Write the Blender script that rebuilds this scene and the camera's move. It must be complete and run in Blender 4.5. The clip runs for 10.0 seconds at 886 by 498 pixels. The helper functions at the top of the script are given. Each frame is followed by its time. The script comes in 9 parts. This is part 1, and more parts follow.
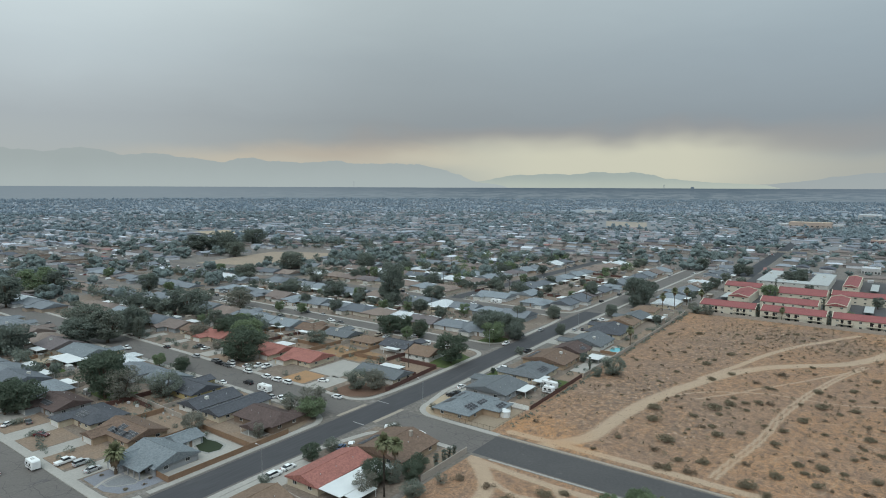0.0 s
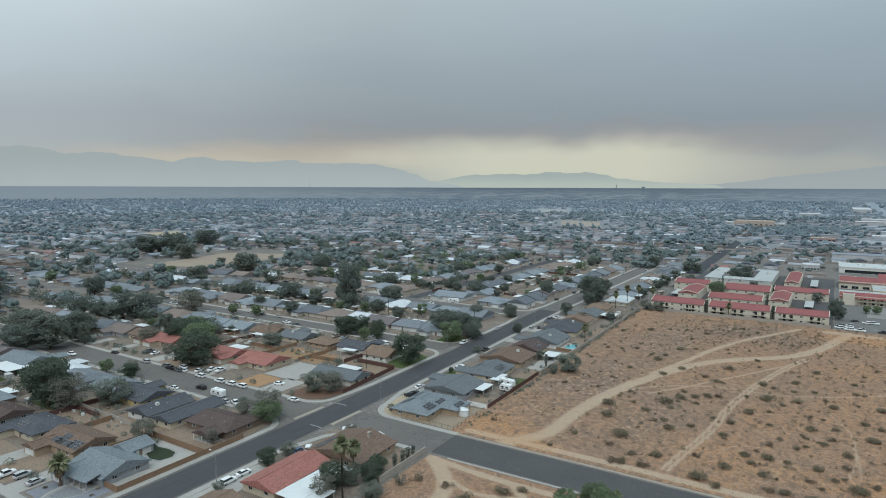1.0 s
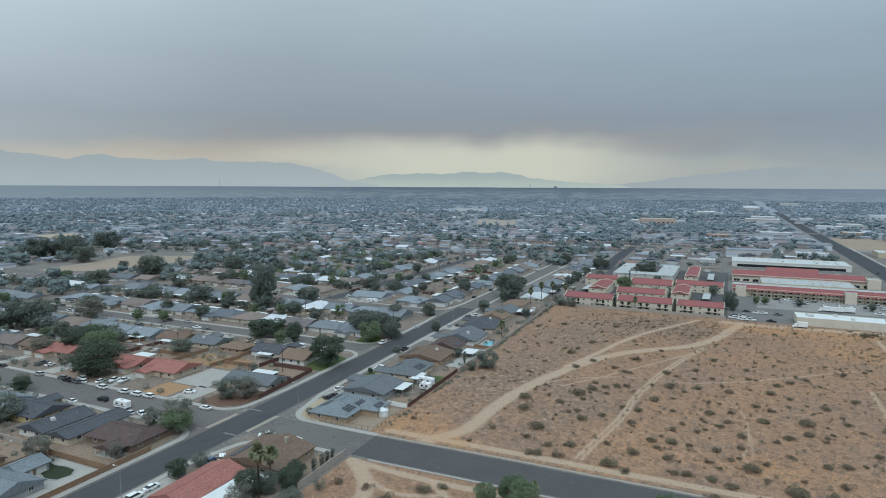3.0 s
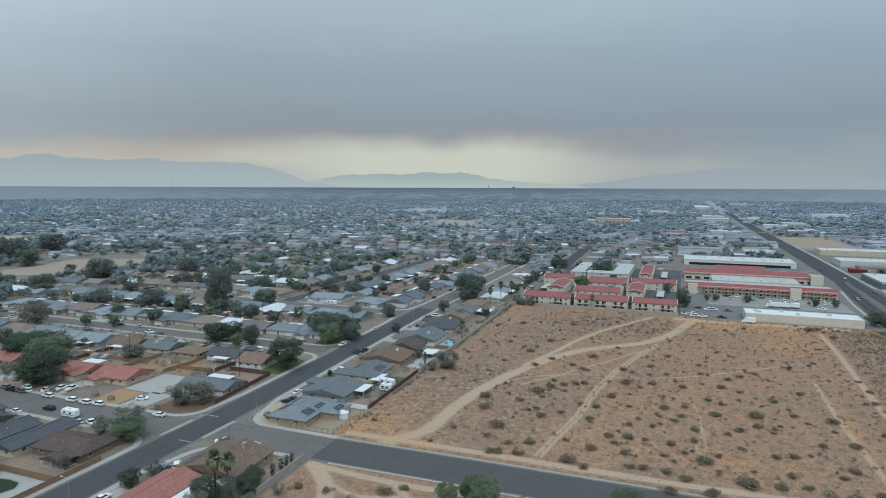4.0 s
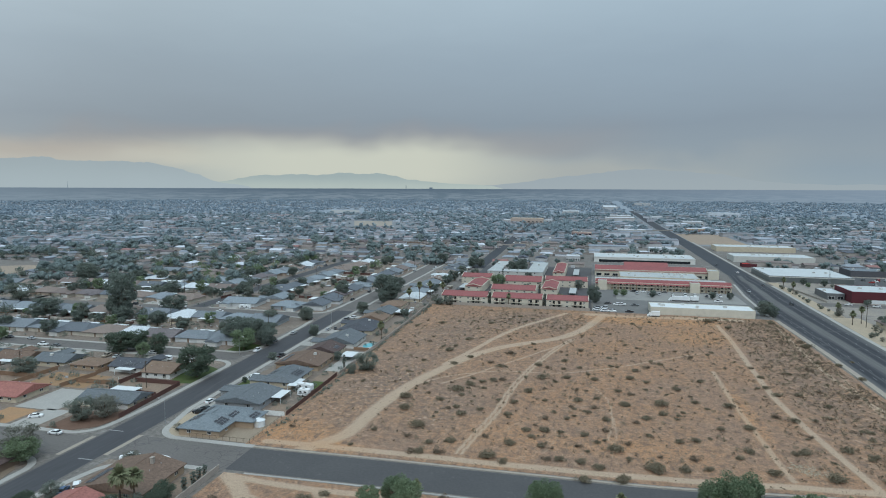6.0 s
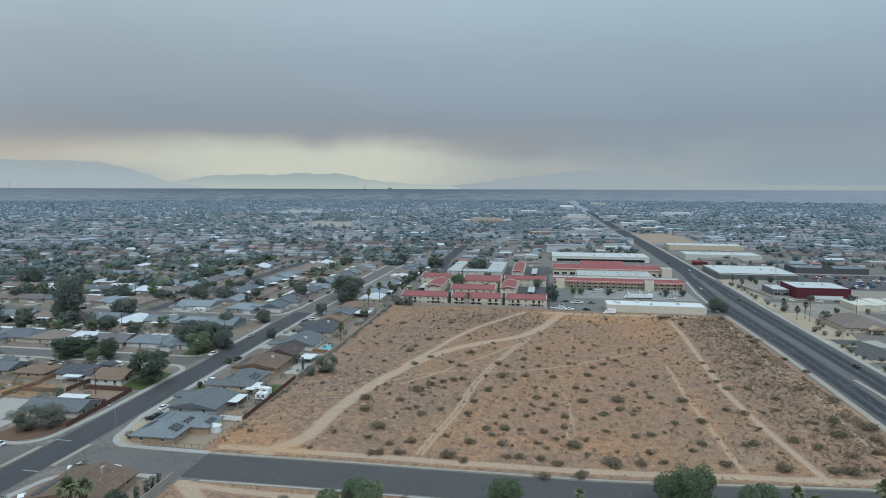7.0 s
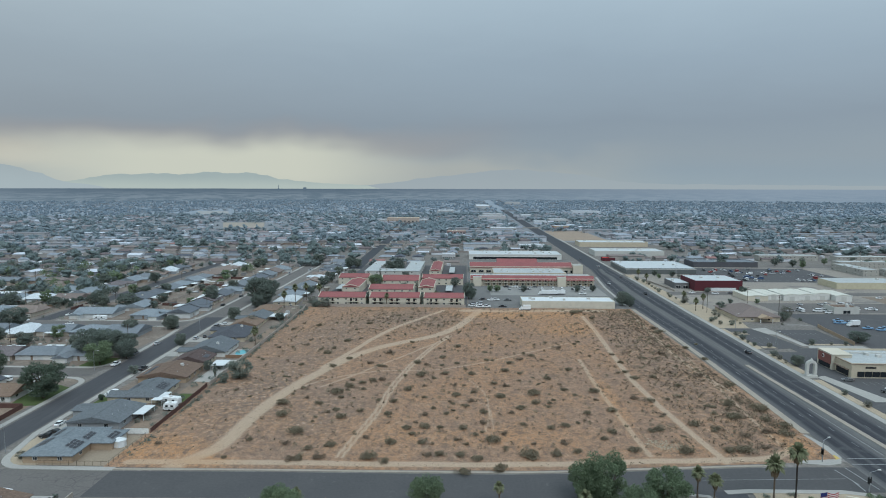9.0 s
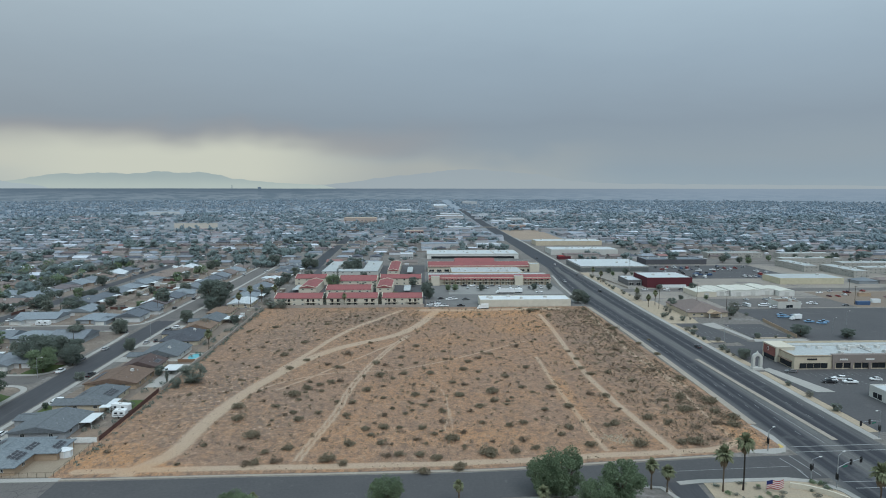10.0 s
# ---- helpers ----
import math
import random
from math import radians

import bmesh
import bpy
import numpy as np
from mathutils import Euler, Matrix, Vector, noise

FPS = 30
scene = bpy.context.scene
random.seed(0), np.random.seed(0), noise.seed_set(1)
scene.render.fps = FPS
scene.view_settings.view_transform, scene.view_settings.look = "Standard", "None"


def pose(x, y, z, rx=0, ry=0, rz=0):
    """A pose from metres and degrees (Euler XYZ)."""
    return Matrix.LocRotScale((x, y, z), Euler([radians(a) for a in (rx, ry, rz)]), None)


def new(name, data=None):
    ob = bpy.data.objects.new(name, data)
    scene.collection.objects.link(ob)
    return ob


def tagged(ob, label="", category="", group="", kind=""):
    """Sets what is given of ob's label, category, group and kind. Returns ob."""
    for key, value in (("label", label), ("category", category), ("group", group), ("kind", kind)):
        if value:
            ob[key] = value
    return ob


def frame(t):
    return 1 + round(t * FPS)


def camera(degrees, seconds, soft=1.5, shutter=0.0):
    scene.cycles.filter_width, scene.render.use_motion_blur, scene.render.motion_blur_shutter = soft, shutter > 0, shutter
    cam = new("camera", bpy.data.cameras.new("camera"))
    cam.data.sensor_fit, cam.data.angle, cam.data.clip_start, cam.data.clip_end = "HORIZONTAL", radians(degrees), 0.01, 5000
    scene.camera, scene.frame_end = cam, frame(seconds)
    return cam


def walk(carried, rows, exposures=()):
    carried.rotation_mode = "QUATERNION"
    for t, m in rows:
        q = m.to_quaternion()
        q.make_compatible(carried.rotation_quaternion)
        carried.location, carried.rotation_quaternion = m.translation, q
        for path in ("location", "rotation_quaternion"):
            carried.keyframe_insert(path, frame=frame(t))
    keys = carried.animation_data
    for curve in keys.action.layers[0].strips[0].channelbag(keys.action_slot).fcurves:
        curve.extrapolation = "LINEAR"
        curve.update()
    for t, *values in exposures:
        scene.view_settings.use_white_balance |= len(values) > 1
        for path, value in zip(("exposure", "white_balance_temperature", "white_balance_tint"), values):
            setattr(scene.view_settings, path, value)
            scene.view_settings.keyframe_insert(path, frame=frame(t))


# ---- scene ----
import itertools

# A drone hovers 80 m over a desert town and turns to the right. x: east, y: north, along the main road.
cam = camera(71.39, 10.0, soft=1.0)
PATH = [
    (0, pose(0, 0, 80, 84.30, 0, 36.50) @ pose(0, 0, 0, 0, 0, 0.22)),
    (0.5, pose(0, 0, 80, 84.28, 0, 34.50) @ pose(0, 0, 0, 0, 0, 0.23)),
    (1, pose(0, 0, 80, 84.30, 0, 32.50) @ pose(0, 0, 0, 0, 0, 0.19)),
    (1.5, pose(0, 0, 80, 84.28, 0, 30.54) @ pose(0, 0, 0, 0, 0, 0.24)),
    (2, pose(0, 0, 80, 84.27, 0, 28.65) @ pose(0, 0, 0, 0, 0, 0.26)),
    (2.5, pose(0, 0, 80, 84.26, 0, 26.75) @ pose(0, 0, 0, 0, 0, 0.26)),
    (4, pose(0, 0, 80, 84.33, 0, 21.09) @ pose(0, 0, 0, 0, 0, 0.22)),
    (4.5, pose(0, 0, 80, 84.34, 0, 19.19) @ pose(0, 0, 0, 0, 0, 0.18)),
    (5, pose(0, 0, 80, 84.38, 0, 17.26) @ pose(0, 0, 0, 0, 0, 0.20)),
    (5.5, pose(0, 0, 80, 84.40, 0, 15.36) @ pose(0, 0, 0, 0, 0, 0.20)),
    (7, pose(0, 0, 80, 84.45, 0, 9.69) @ pose(0, 0, 0, 0, 0, 0.17)),
    (7.5, pose(0, 0, 80, 84.43, 0, 7.80) @ pose(0, 0, 0, 0, 0, 0.15)),
    (8, pose(0, 0, 80, 84.43, 0, 5.90) @ pose(0, 0, 0, 0, 0, 0.14)),
    (8.5, pose(0, 0, 80, 84.43, 0, 3.97) @ pose(0, 0, 0, 0, 0, 0.14)),
    (9, pose(0, 0, 80, 84.43, 0, 2.02) @ pose(0, 0, 0, 0, 0, 0.10)),
    (9.5, pose(0, 0, 80, 84.42, 0, 0.09) @ pose(0, 0, 0, 0, 0, 0.09)),
    (10, pose(0, 0, 80, 84.40, 0, -1.91) @ pose(0, 0, 0, 0, 0, 0.04)),
]
# the white balance settles in the first two seconds
walk(cam, PATH, [(0, 0.04, 6800, 10), (1.2, 0.04, 6580, 10), (2.5, 0.04, 6400, 10), (4, 0.04, 6300, 10), (10, 0.04, 6330, 10)])

# ---- sky and sun: a smoke deck with a bright gap over the hills ----
def lin(r, g, b):
    return tuple((c / 12.92 if c <= 0.04045 else ((c + 0.055) / 1.055) ** 2.4) for c in (r / 255, g / 255, b / 255)) + (1,)


class Nodes:
    """A short way to write node trees."""

    def __init__(self, tree):
        self.t = tree
        tree.nodes.clear()

    def add(self, kind, ins=None, operation=None, data_type=None, blend_type=None, interpolation_type=None, attribute_name=None, feature=None):
        n = self.t.nodes.new(kind)
        if operation:
            n.operation = operation
        if data_type:
            n.data_type = data_type
        if blend_type:
            n.blend_type = blend_type
        if interpolation_type:
            n.interpolation_type = interpolation_type
        if feature:
            n.feature = feature
        if attribute_name:
            n.attribute_name = attribute_name
        for k, v in (ins or {}).items():
            if hasattr(v, "is_output"):
                self.t.links.new(v, n.inputs[k])
            else:
                n.inputs[k].default_value = v
        return n

    def math(self, op, a, b=0.0, c=0.0):
        return self.add("ShaderNodeMath", {0: a, 1: b, 2: c}, operation=op).outputs[0]

    def mix(self, f, a, b, blend="MIX"):
        return self.add("ShaderNodeMix", {0: f, 6: a, 7: b}, data_type="RGBA", blend_type=blend).outputs[2]

    def ramp(self, f, stops, interp="LINEAR"):
        n = self.add("ShaderNodeValToRGB", {0: f})
        n.color_ramp.interpolation = interp
        e = n.color_ramp.elements
        while len(e) < len(stops):
            e.new(1.0)
        for s, (p, c) in zip(e, stops):
            s.position, s.color = p, (c if hasattr(c, "__len__") else (c, c, c, 1))
        return n.outputs[0]

    def noise(self, vec, scale, detail=4.0, rough=0.55, dist=0.0):
        return self.add("ShaderNodeTexNoise", {"Vector": vec, "Scale": scale, "Detail": detail, "Roughness": rough, "Distortion": dist}).outputs[0]

    def band(self, v, lo0, lo1, hi0, hi1):
        a = self.add("ShaderNodeMapRange", {0: v, 1: lo0, 2: lo1, 3: 0.0, 4: 1.0}, interpolation_type="SMOOTHSTEP").outputs[0]
        b = self.add("ShaderNodeMapRange", {0: v, 1: hi0, 2: hi1, 3: 1.0, 4: 0.0}, interpolation_type="SMOOTHSTEP").outputs[0]
        return self.math("MULTIPLY", a, b)


SUN_EL, SUN_AZ = 52, 150
world = bpy.data.worlds.new("smoky sky")
scene.world = world
world.use_nodes = True
N = Nodes(world.node_tree)
sky = N.add("ShaderNodeTexSky")
sky.sky_type, sky.sun_disc, sky.sun_elevation, sky.sun_rotation, sky.dust_density = "NISHITA", False, radians(SUN_EL), radians(SUN_AZ), 5.0
d = N.add("ShaderNodeTexCoord").outputs["Generated"]
xyz = N.add("ShaderNodeSeparateXYZ", {0: d}).outputs
az = N.math("MULTIPLY", N.math("ARCTAN2", xyz[0], xyz[1]), 57.2958)
soft = N.add("ShaderNodeMapping", {"Vector": d, "Scale": (1, 1, 3.5)}).outputs[0]
n1 = N.noise(soft, 3.0, 5.0, 0.55, 0.4)
n2 = N.noise(soft, 9.0, 5.0, 0.6, 0.6)
wob = N.math("MULTIPLY_ADD", n1, 0.05, N.math("MULTIPLY_ADD", n2, 0.022, -0.036))
el = N.math("ADD", xyz[2], N.math("MULTIPLY", wob, 0.8))
# the ragged lower edge of the smoke
rag = N.noise(N.add("ShaderNodeMapping", {"Vector": d, "Location": (3.1, 0.4, 0), "Scale": (1, 1, 2.0)}).outputs[0], 3.6, 3.0, 0.5, 0.2)
el_edge = N.math("ADD", xyz[2], N.math("MULTIPLY_ADD", rag, 0.11, -0.055))
deck = N.ramp(el, [(0.0, lin(146, 161, 170)), (0.05, lin(148, 158, 164)), (0.1, lin(141, 152, 161)), (0.19, lin(153, 167, 177)), (0.31, lin(176, 192, 201)), (0.7, lin(212, 240, 255))])
# the smoke is thinner to the west, and again far to the east
west = N.add("ShaderNodeMapRange", {0: az, 1: -36.0, 2: -72.0, 3: 1.0, 4: 1.5}, interpolation_type="SMOOTHSTEP").outputs[0]
east = N.add("ShaderNodeMapRange", {0: az, 1: 0.0, 2: 40.0, 3: 1.0, 4: 1.06}, interpolation_type="SMOOTHSTEP").outputs[0]
high = N.add("ShaderNodeMapRange", {0: el, 1: -0.02, 2: 0.16, 3: 0.35, 4: 1.0}).outputs[0]
lift = N.math("MULTIPLY_ADD", high, N.math("ADD", N.math("MULTIPLY", west, east), -1.0), 1.0)
side = N.add("ShaderNodeMapRange", {0: az, 1: -60.0, 2: 15.0, 3: 0.0, 4: 1.0}, interpolation_type="SMOOTHSTEP").outputs[0]
deck = N.mix(side, N.mix(1.0, deck, (1.02, 1.0, 0.965, 1), "MULTIPLY"), N.mix(1.0, deck, (0.95, 0.99, 1.015, 1), "MULTIPLY"))
deck = N.add("ShaderNodeVectorMath", {0: deck, 1: N.add("ShaderNodeCombineXYZ", {0: lift, 1: lift, 2: lift}).outputs[0]}, operation="MULTIPLY").outputs[0]
gap_w = N.math("MULTIPLY", N.band(az, -46.0, -27.0, -16.0, -1.0), N.band(el_edge, -0.1, -0.06, 0.05, 0.09))
thin = N.math("MULTIPLY", N.band(az, -70.0, -54.0, -38.0, -28.0), N.band(el, 0.02, 0.04, 0.045, 0.075))
far_e = N.math("MULTIPLY", N.band(az, -20.0, -6.0, 4.0, 20.0), N.band(el_edge, -0.02, 0.01, 0.035, 0.07))
col = N.mix(N.math("MULTIPLY", thin, 0.8), deck, lin(193, 188, 174))
col = N.mix(N.math("MULTIPLY", far_e, 0.7), col, lin(176, 178, 170))
brown = N.math("MULTIPLY", N.band(az, -62.0, -44.0, -6.0, 8.0), N.band(el_edge, 0.045, 0.07, 0.075, 0.11))
col = N.mix(N.math("MULTIPLY", brown, 0.32), col, lin(160, 148, 140))
col = N.mix(N.math("MULTIPLY", gap_w, 0.92), col, lin(204, 206, 190))
low = N.band(el, -0.2, -0.19, -0.01, 0.03)
col = N.mix(N.math("MULTIPLY", low, 0.35), col, lin(166, 174, 172))
# a little of the clear sky above the smoke
col = N.mix(0.03, col, N.mix(1.0, sky.outputs[0], (0.12, 0.12, 0.12, 1), "MULTIPLY"))
N.add("ShaderNodeOutputWorld", {0: N.add("ShaderNodeBackground", {0: col, 1: 1.0}).outputs[0]})

sun = new("sun", bpy.data.lights.new("sun", "SUN"))
sun.data.energy, sun.data.angle, sun.data.color = 1.6, radians(40), (0.95, 0.985, 1.0)
sun.matrix_world = pose(0, 0, 400, 90 - SUN_EL, 0, 180 - SUN_AZ)


# ---- materials ----
def surface(name, base, other=None, rough=0.9, big=0.15, fine=3.0, contrast=0.6, grain=0.25, bump=0.0, metal=0.0, stops=None, by="position", spots=None, stretch=(1, 1, 1), island=None, each=0.0, thin=0.0, cracks=None):
    """A weathered surface: two colours mixed by noise at two scales, with grain and relief; island: a ramp of colours, one for each piece."""
    m = bpy.data.materials.new(name)
    m.use_nodes = True
    n = Nodes(m.node_tree)
    geo = n.add("ShaderNodeNewGeometry")
    pos = geo.outputs["Position"] if by == "position" else n.add("ShaderNodeTexCoord").outputs["Object"]
    if stretch != (1, 1, 1):
        pos = n.add("ShaderNodeMapping", {"Vector": pos, "Scale": stretch}).outputs[0]
    a = n.noise(pos, big, 5.0, 0.6, 0.3)
    b = n.noise(pos, fine, 4.0, 0.65)
    other = other or tuple(c * 0.78 for c in base)
    f = n.add("ShaderNodeMapRange", {0: a, 1: 0.5 - 0.5 * (1 - contrast) - 0.08, 2: 0.5 + 0.5 * (1 - contrast) + 0.08, 3: 0.0, 4: 1.0}).outputs[0]
    if island:
        which = geo.outputs["Random Per Island"] if each == 0 else n.add("ShaderNodeObjectInfo").outputs["Random"]
        body = n.ramp(which, [(p, (*c, 1)) for p, c in island], "CONSTANT")
        body = n.mix(1.0, body, n.mix(f, (1, 1, 1, 1), (0.8, 0.79, 0.78, 1)), "MULTIPLY")
    else:
        body = n.mix(f, (*base, 1), (*other, 1))
    if spots:
        c = n.noise(pos, spots[0], 6.0, 0.7, 0.8)
        s = n.add("ShaderNodeMapRange", {0: c, 1: spots[1], 2: spots[1] + 0.08, 3: 0.0, 4: spots[3]}).outputs[0]
        body = n.mix(s, body, (*spots[2], 1))
    if cracks:
        bent = n.add("ShaderNodeVectorMath", {0: pos, 1: n.add("ShaderNodeTexNoise", {"Vector": pos, "Scale": 0.25, "Detail": 4.0}).outputs["Color"]}, operation="ADD")
        for k in range(len(cracks[0])):
            edge = n.add("ShaderNodeTexVoronoi", {"Vector": bent.outputs[0], "Scale": cracks[0][k]}, feature="DISTANCE_TO_EDGE").outputs["Distance"]
            line = n.add("ShaderNodeMapRange", {0: edge, 1: cracks[1] * cracks[0][k], 2: cracks[1] * cracks[0][k] * 2.2, 3: cracks[2], 4: 0.0}).outputs[0]
            line = n.math("MULTIPLY", line, n.ramp(n.noise(pos, 0.06 + 0.03 * k, 3.0), [(0.42, 0.0), (0.56, 1.0)]))
            body = n.mix(line, body, (0.03, 0.03, 0.032, 1))
    g = n.add("ShaderNodeMapRange", {0: b, 1: 0.25, 2: 0.75, 3: 1 - grain, 4: 1 + grain}).outputs[0]
    body = n.mix(1.0, body, g, "MULTIPLY")
    ins = {"Base Color": body, "Roughness": rough, "Metallic": metal, "Specular IOR Level": 0.5 if rough < 0.8 else 0.2}
    bs = n.add("ShaderNodeBsdfPrincipled", ins)
    if bump:
        bs_n = n.add("ShaderNodeBump", {"Strength": 0.6, "Distance": bump, "Height": b}).outputs[0]
        m.node_tree.links.new(bs_n, bs.inputs["Normal"])
    out = bs.outputs[0]
    if thin:
        out = n.add("ShaderNodeMixShader", {0: thin, 1: out, 2: n.add("ShaderNodeBsdfTranslucent", {0: body}).outputs[0]}).outputs[0]
    n.add("ShaderNodeOutputMaterial", {0: out})
    return m


DIRT = surface("town dirt", (0.17, 0.148, 0.13), (0.125, 0.117, 0.11), big=0.03, fine=0.7, spots=(0.07, 0.56, (0.215, 0.2, 0.188), 0.75), grain=0.4)
ASPHALT = surface("weathered asphalt", (0.112, 0.102, 0.096), (0.138, 0.125, 0.117), big=0.05, fine=1.4, grain=0.14, spots=(0.12, 0.6, (0.085, 0.083, 0.088), 0.6), rough=0.85, cracks=((0.09, 0.2), 0.05, 0.38))
ASPHALT_FAR = surface("dark far asphalt", (0.042, 0.045, 0.052), (0.055, 0.057, 0.063), big=0.05, fine=0.6, grain=0.12)
ASPHALT_NEW = surface("sealed asphalt", (0.05, 0.05, 0.055), (0.063, 0.062, 0.066), big=0.04, fine=1.2, grain=0.16, stretch=(1, 0.08, 1), spots=(0.2, 0.58, (0.085, 0.083, 0.084), 0.6), rough=0.8)
ASPHALT_LOT = surface("worn parking asphalt", (0.068, 0.066, 0.069), (0.084, 0.081, 0.082), big=0.04, fine=1.2, grain=0.18, spots=(0.1, 0.58, (0.105, 0.1, 0.098), 0.6), rough=0.85)
CONCRETE = surface("pale concrete", (0.335, 0.318, 0.292), (0.275, 0.262, 0.242), big=0.1, fine=1.5, grain=0.12)
GRAVEL = surface("grey gravel", (0.155, 0.16, 0.17), (0.19, 0.195, 0.2), big=0.2, fine=6, grain=0.35, bump=0.03)
LAWN = surface("lawn", (0.055, 0.085, 0.025), (0.075, 0.09, 0.035), big=0.3, fine=5, grain=0.3, bump=0.03)
TURF = surface("dark turf", (0.024, 0.034, 0.018), (0.028, 0.038, 0.022), big=0.3, fine=5, grain=0.2)
SAND = surface("yellow sand bed", (0.36, 0.288, 0.205), (0.29, 0.238, 0.18), big=0.2, fine=3, grain=0.25)
LINE = surface("road paint", (0.32, 0.32, 0.315), (0.17, 0.17, 0.17), big=1.2, fine=6, grain=0.3)
YELLOW_LINE = surface("yellow road paint", (0.5, 0.36, 0.08), (0.4, 0.3, 0.12), big=1.0, fine=6)
WOOD = surface("brown fence wood", (0.25, 0.155, 0.1), (0.185, 0.12, 0.082), big=0.8, fine=8, grain=0.3)
WOOD_DARK = surface("red-brown fence", (0.085, 0.045, 0.04), (0.11, 0.06, 0.05), big=0.8, fine=8, grain=0.3)
TAN_PAVE = surface("tan dusty kerb concrete", (0.315, 0.272, 0.225), (0.255, 0.224, 0.188), big=0.2, fine=2, grain=0.15)
DULL_WALL = surface("dull stucco wall", (0.34, 0.325, 0.295), (0.29, 0.28, 0.255), big=0.3, fine=3, grain=0.1)
BLOCK = surface("block wall", (0.28, 0.245, 0.215), (0.34, 0.30, 0.26), big=0.4, fine=4)
VINYL = surface("white vinyl", (0.68, 0.68, 0.66), (0.6, 0.6, 0.58), rough=0.5)
METAL_W = surface("white sheet metal", (0.6, 0.62, 0.62), (0.5, 0.52, 0.53), big=0.3, fine=4, rough=0.45, grain=0.06)
STEEL = surface("galvanised steel", (0.38, 0.39, 0.40), rough=0.5, metal=0.6)
BLACK = surface("black housing", (0.012, 0.012, 0.013), rough=0.6)
POLE = surface("dark pole timber", (0.075, 0.058, 0.045), big=0.8, fine=7)
GLASS = surface("dark glass", (0.018, 0.022, 0.026), rough=0.12)
PANEL = surface("solar cells", (0.02, 0.021, 0.026), (0.026, 0.027, 0.032), rough=0.55, big=1.0)
WATER = surface("pool water", (0.10, 0.36, 0.42), (0.13, 0.42, 0.46), rough=0.08, big=0.6)
TYRE = surface("tyre rubber", (0.015, 0.015, 0.015), rough=0.9)
TRIM = surface("white trim", (0.62, 0.61, 0.58), rough=0.6, grain=0.06)
BARK = surface("bark", (0.12, 0.09, 0.065), (0.08, 0.06, 0.045), big=2, fine=9, bump=0.04)
BARK_DARK = surface("burnt palm bark", (0.02, 0.017, 0.015), (0.04, 0.03, 0.025), big=2, fine=9)
COOLER = surface("rooftop unit", (0.5, 0.5, 0.48), (0.4, 0.39, 0.37), rough=0.6)
RED_TILE = surface("red clay tile", (0.26, 0.09, 0.088), (0.2, 0.078, 0.078), big=0.12, fine=1.6, grain=0.22, bump=0.05, stretch=(1, 1, 1))
STUCCO = surface("cream stucco", (0.53, 0.475, 0.385), (0.47, 0.425, 0.35), big=0.2, fine=3, grain=0.08)
RED_PAINT = surface("red wall paint", (0.098, 0.026, 0.033), (0.082, 0.024, 0.03), big=0.4, fine=3, grain=0.1)
WHITE_WALL = surface("off-white wall", (0.47, 0.46, 0.43), (0.4, 0.39, 0.365), big=0.3, fine=3, grain=0.08)
FLAT_ROOF = surface("grey flat roof", (0.31, 0.325, 0.325), (0.38, 0.395, 0.39), big=0.12, fine=1.5, spots=(0.3, 0.6, (0.3, 0.3, 0.3), 0.5))
WHITE_ROOF = surface("white coated roof", (0.45, 0.47, 0.475), (0.38, 0.4, 0.405), big=0.1, fine=1.2, grain=0.08, spots=(0.25, 0.6, (0.5, 0.5, 0.5), 0.5))
TAN_ROOF = surface("tan flat roof", (0.36, 0.28, 0.21), (0.42, 0.34, 0.26), big=0.1, fine=1.2)
BROWN_STONE = surface("brown stone veneer", (0.19, 0.14, 0.11), (0.24, 0.18, 0.14), big=0.8, fine=5)
BRICK_RED = surface("red facade panel", (0.24, 0.1, 0.085), rough=0.8)
FLAG_RED = surface("flag red", (0.32, 0.03, 0.04), rough=0.8)
FLAG_BLUE = surface("flag blue", (0.02, 0.03, 0.12), rough=0.8)
SAGE = surface("desert shrub leaves", (0.19, 0.165, 0.115), (0.235, 0.195, 0.14), by="object", big=1.2, fine=6, grain=0.3, thin=0.35)
SAGE_DRY = surface("dry shrub twigs", (0.185, 0.14, 0.1), (0.145, 0.112, 0.082), by="object", big=1.2, fine=6, grain=0.4)
# Deep, fresh and grey-green are lifted and greyed for haze; dark green is not.
LEAF = [surface("leaves " + k, c, tuple(x * 0.72 for x in c), by="object", big=0.35, fine=2.4, grain=0.3, contrast=0.4, thin=0.3) for k, c in
        (("deep green", (0.168, 0.197, 0.17)), ("fresh green", (0.195, 0.25, 0.15)), ("grey green", (0.195, 0.22, 0.185)), ("dusty olive", (0.215, 0.215, 0.18)), ("feathery green", (0.15, 0.198, 0.118)), ("dark green", (0.112, 0.144, 0.106)))]
FROND = surface("palm fronds", (0.13, 0.15, 0.08), (0.15, 0.145, 0.09), by="object", big=0.6, fine=4, grain=0.4)
SKIRT = surface("dead palm skirt", (0.17, 0.125, 0.08), by="object", big=0.8, fine=5)
ROOFS = {k: surface("shingle " + k, c, tuple(x * f for x in c), big=0.3, fine=1.5, grain=0.32, bump=0.05, rough=0.9) for k, c, f in
         (("brown", (0.155, 0.106, 0.081), 0.8), ("tan", (0.19, 0.132, 0.098), 0.82), ("dark", (0.062, 0.065, 0.074), 1.3), ("grey", (0.105, 0.114, 0.122), 1.2),
          ("pale", (0.165, 0.187, 0.202), 0.85), ("red", (0.30, 0.128, 0.108), 0.8), ("maroon", (0.078, 0.056, 0.052), 1.25), ("white", (0.5, 0.525, 0.535), 0.8))}
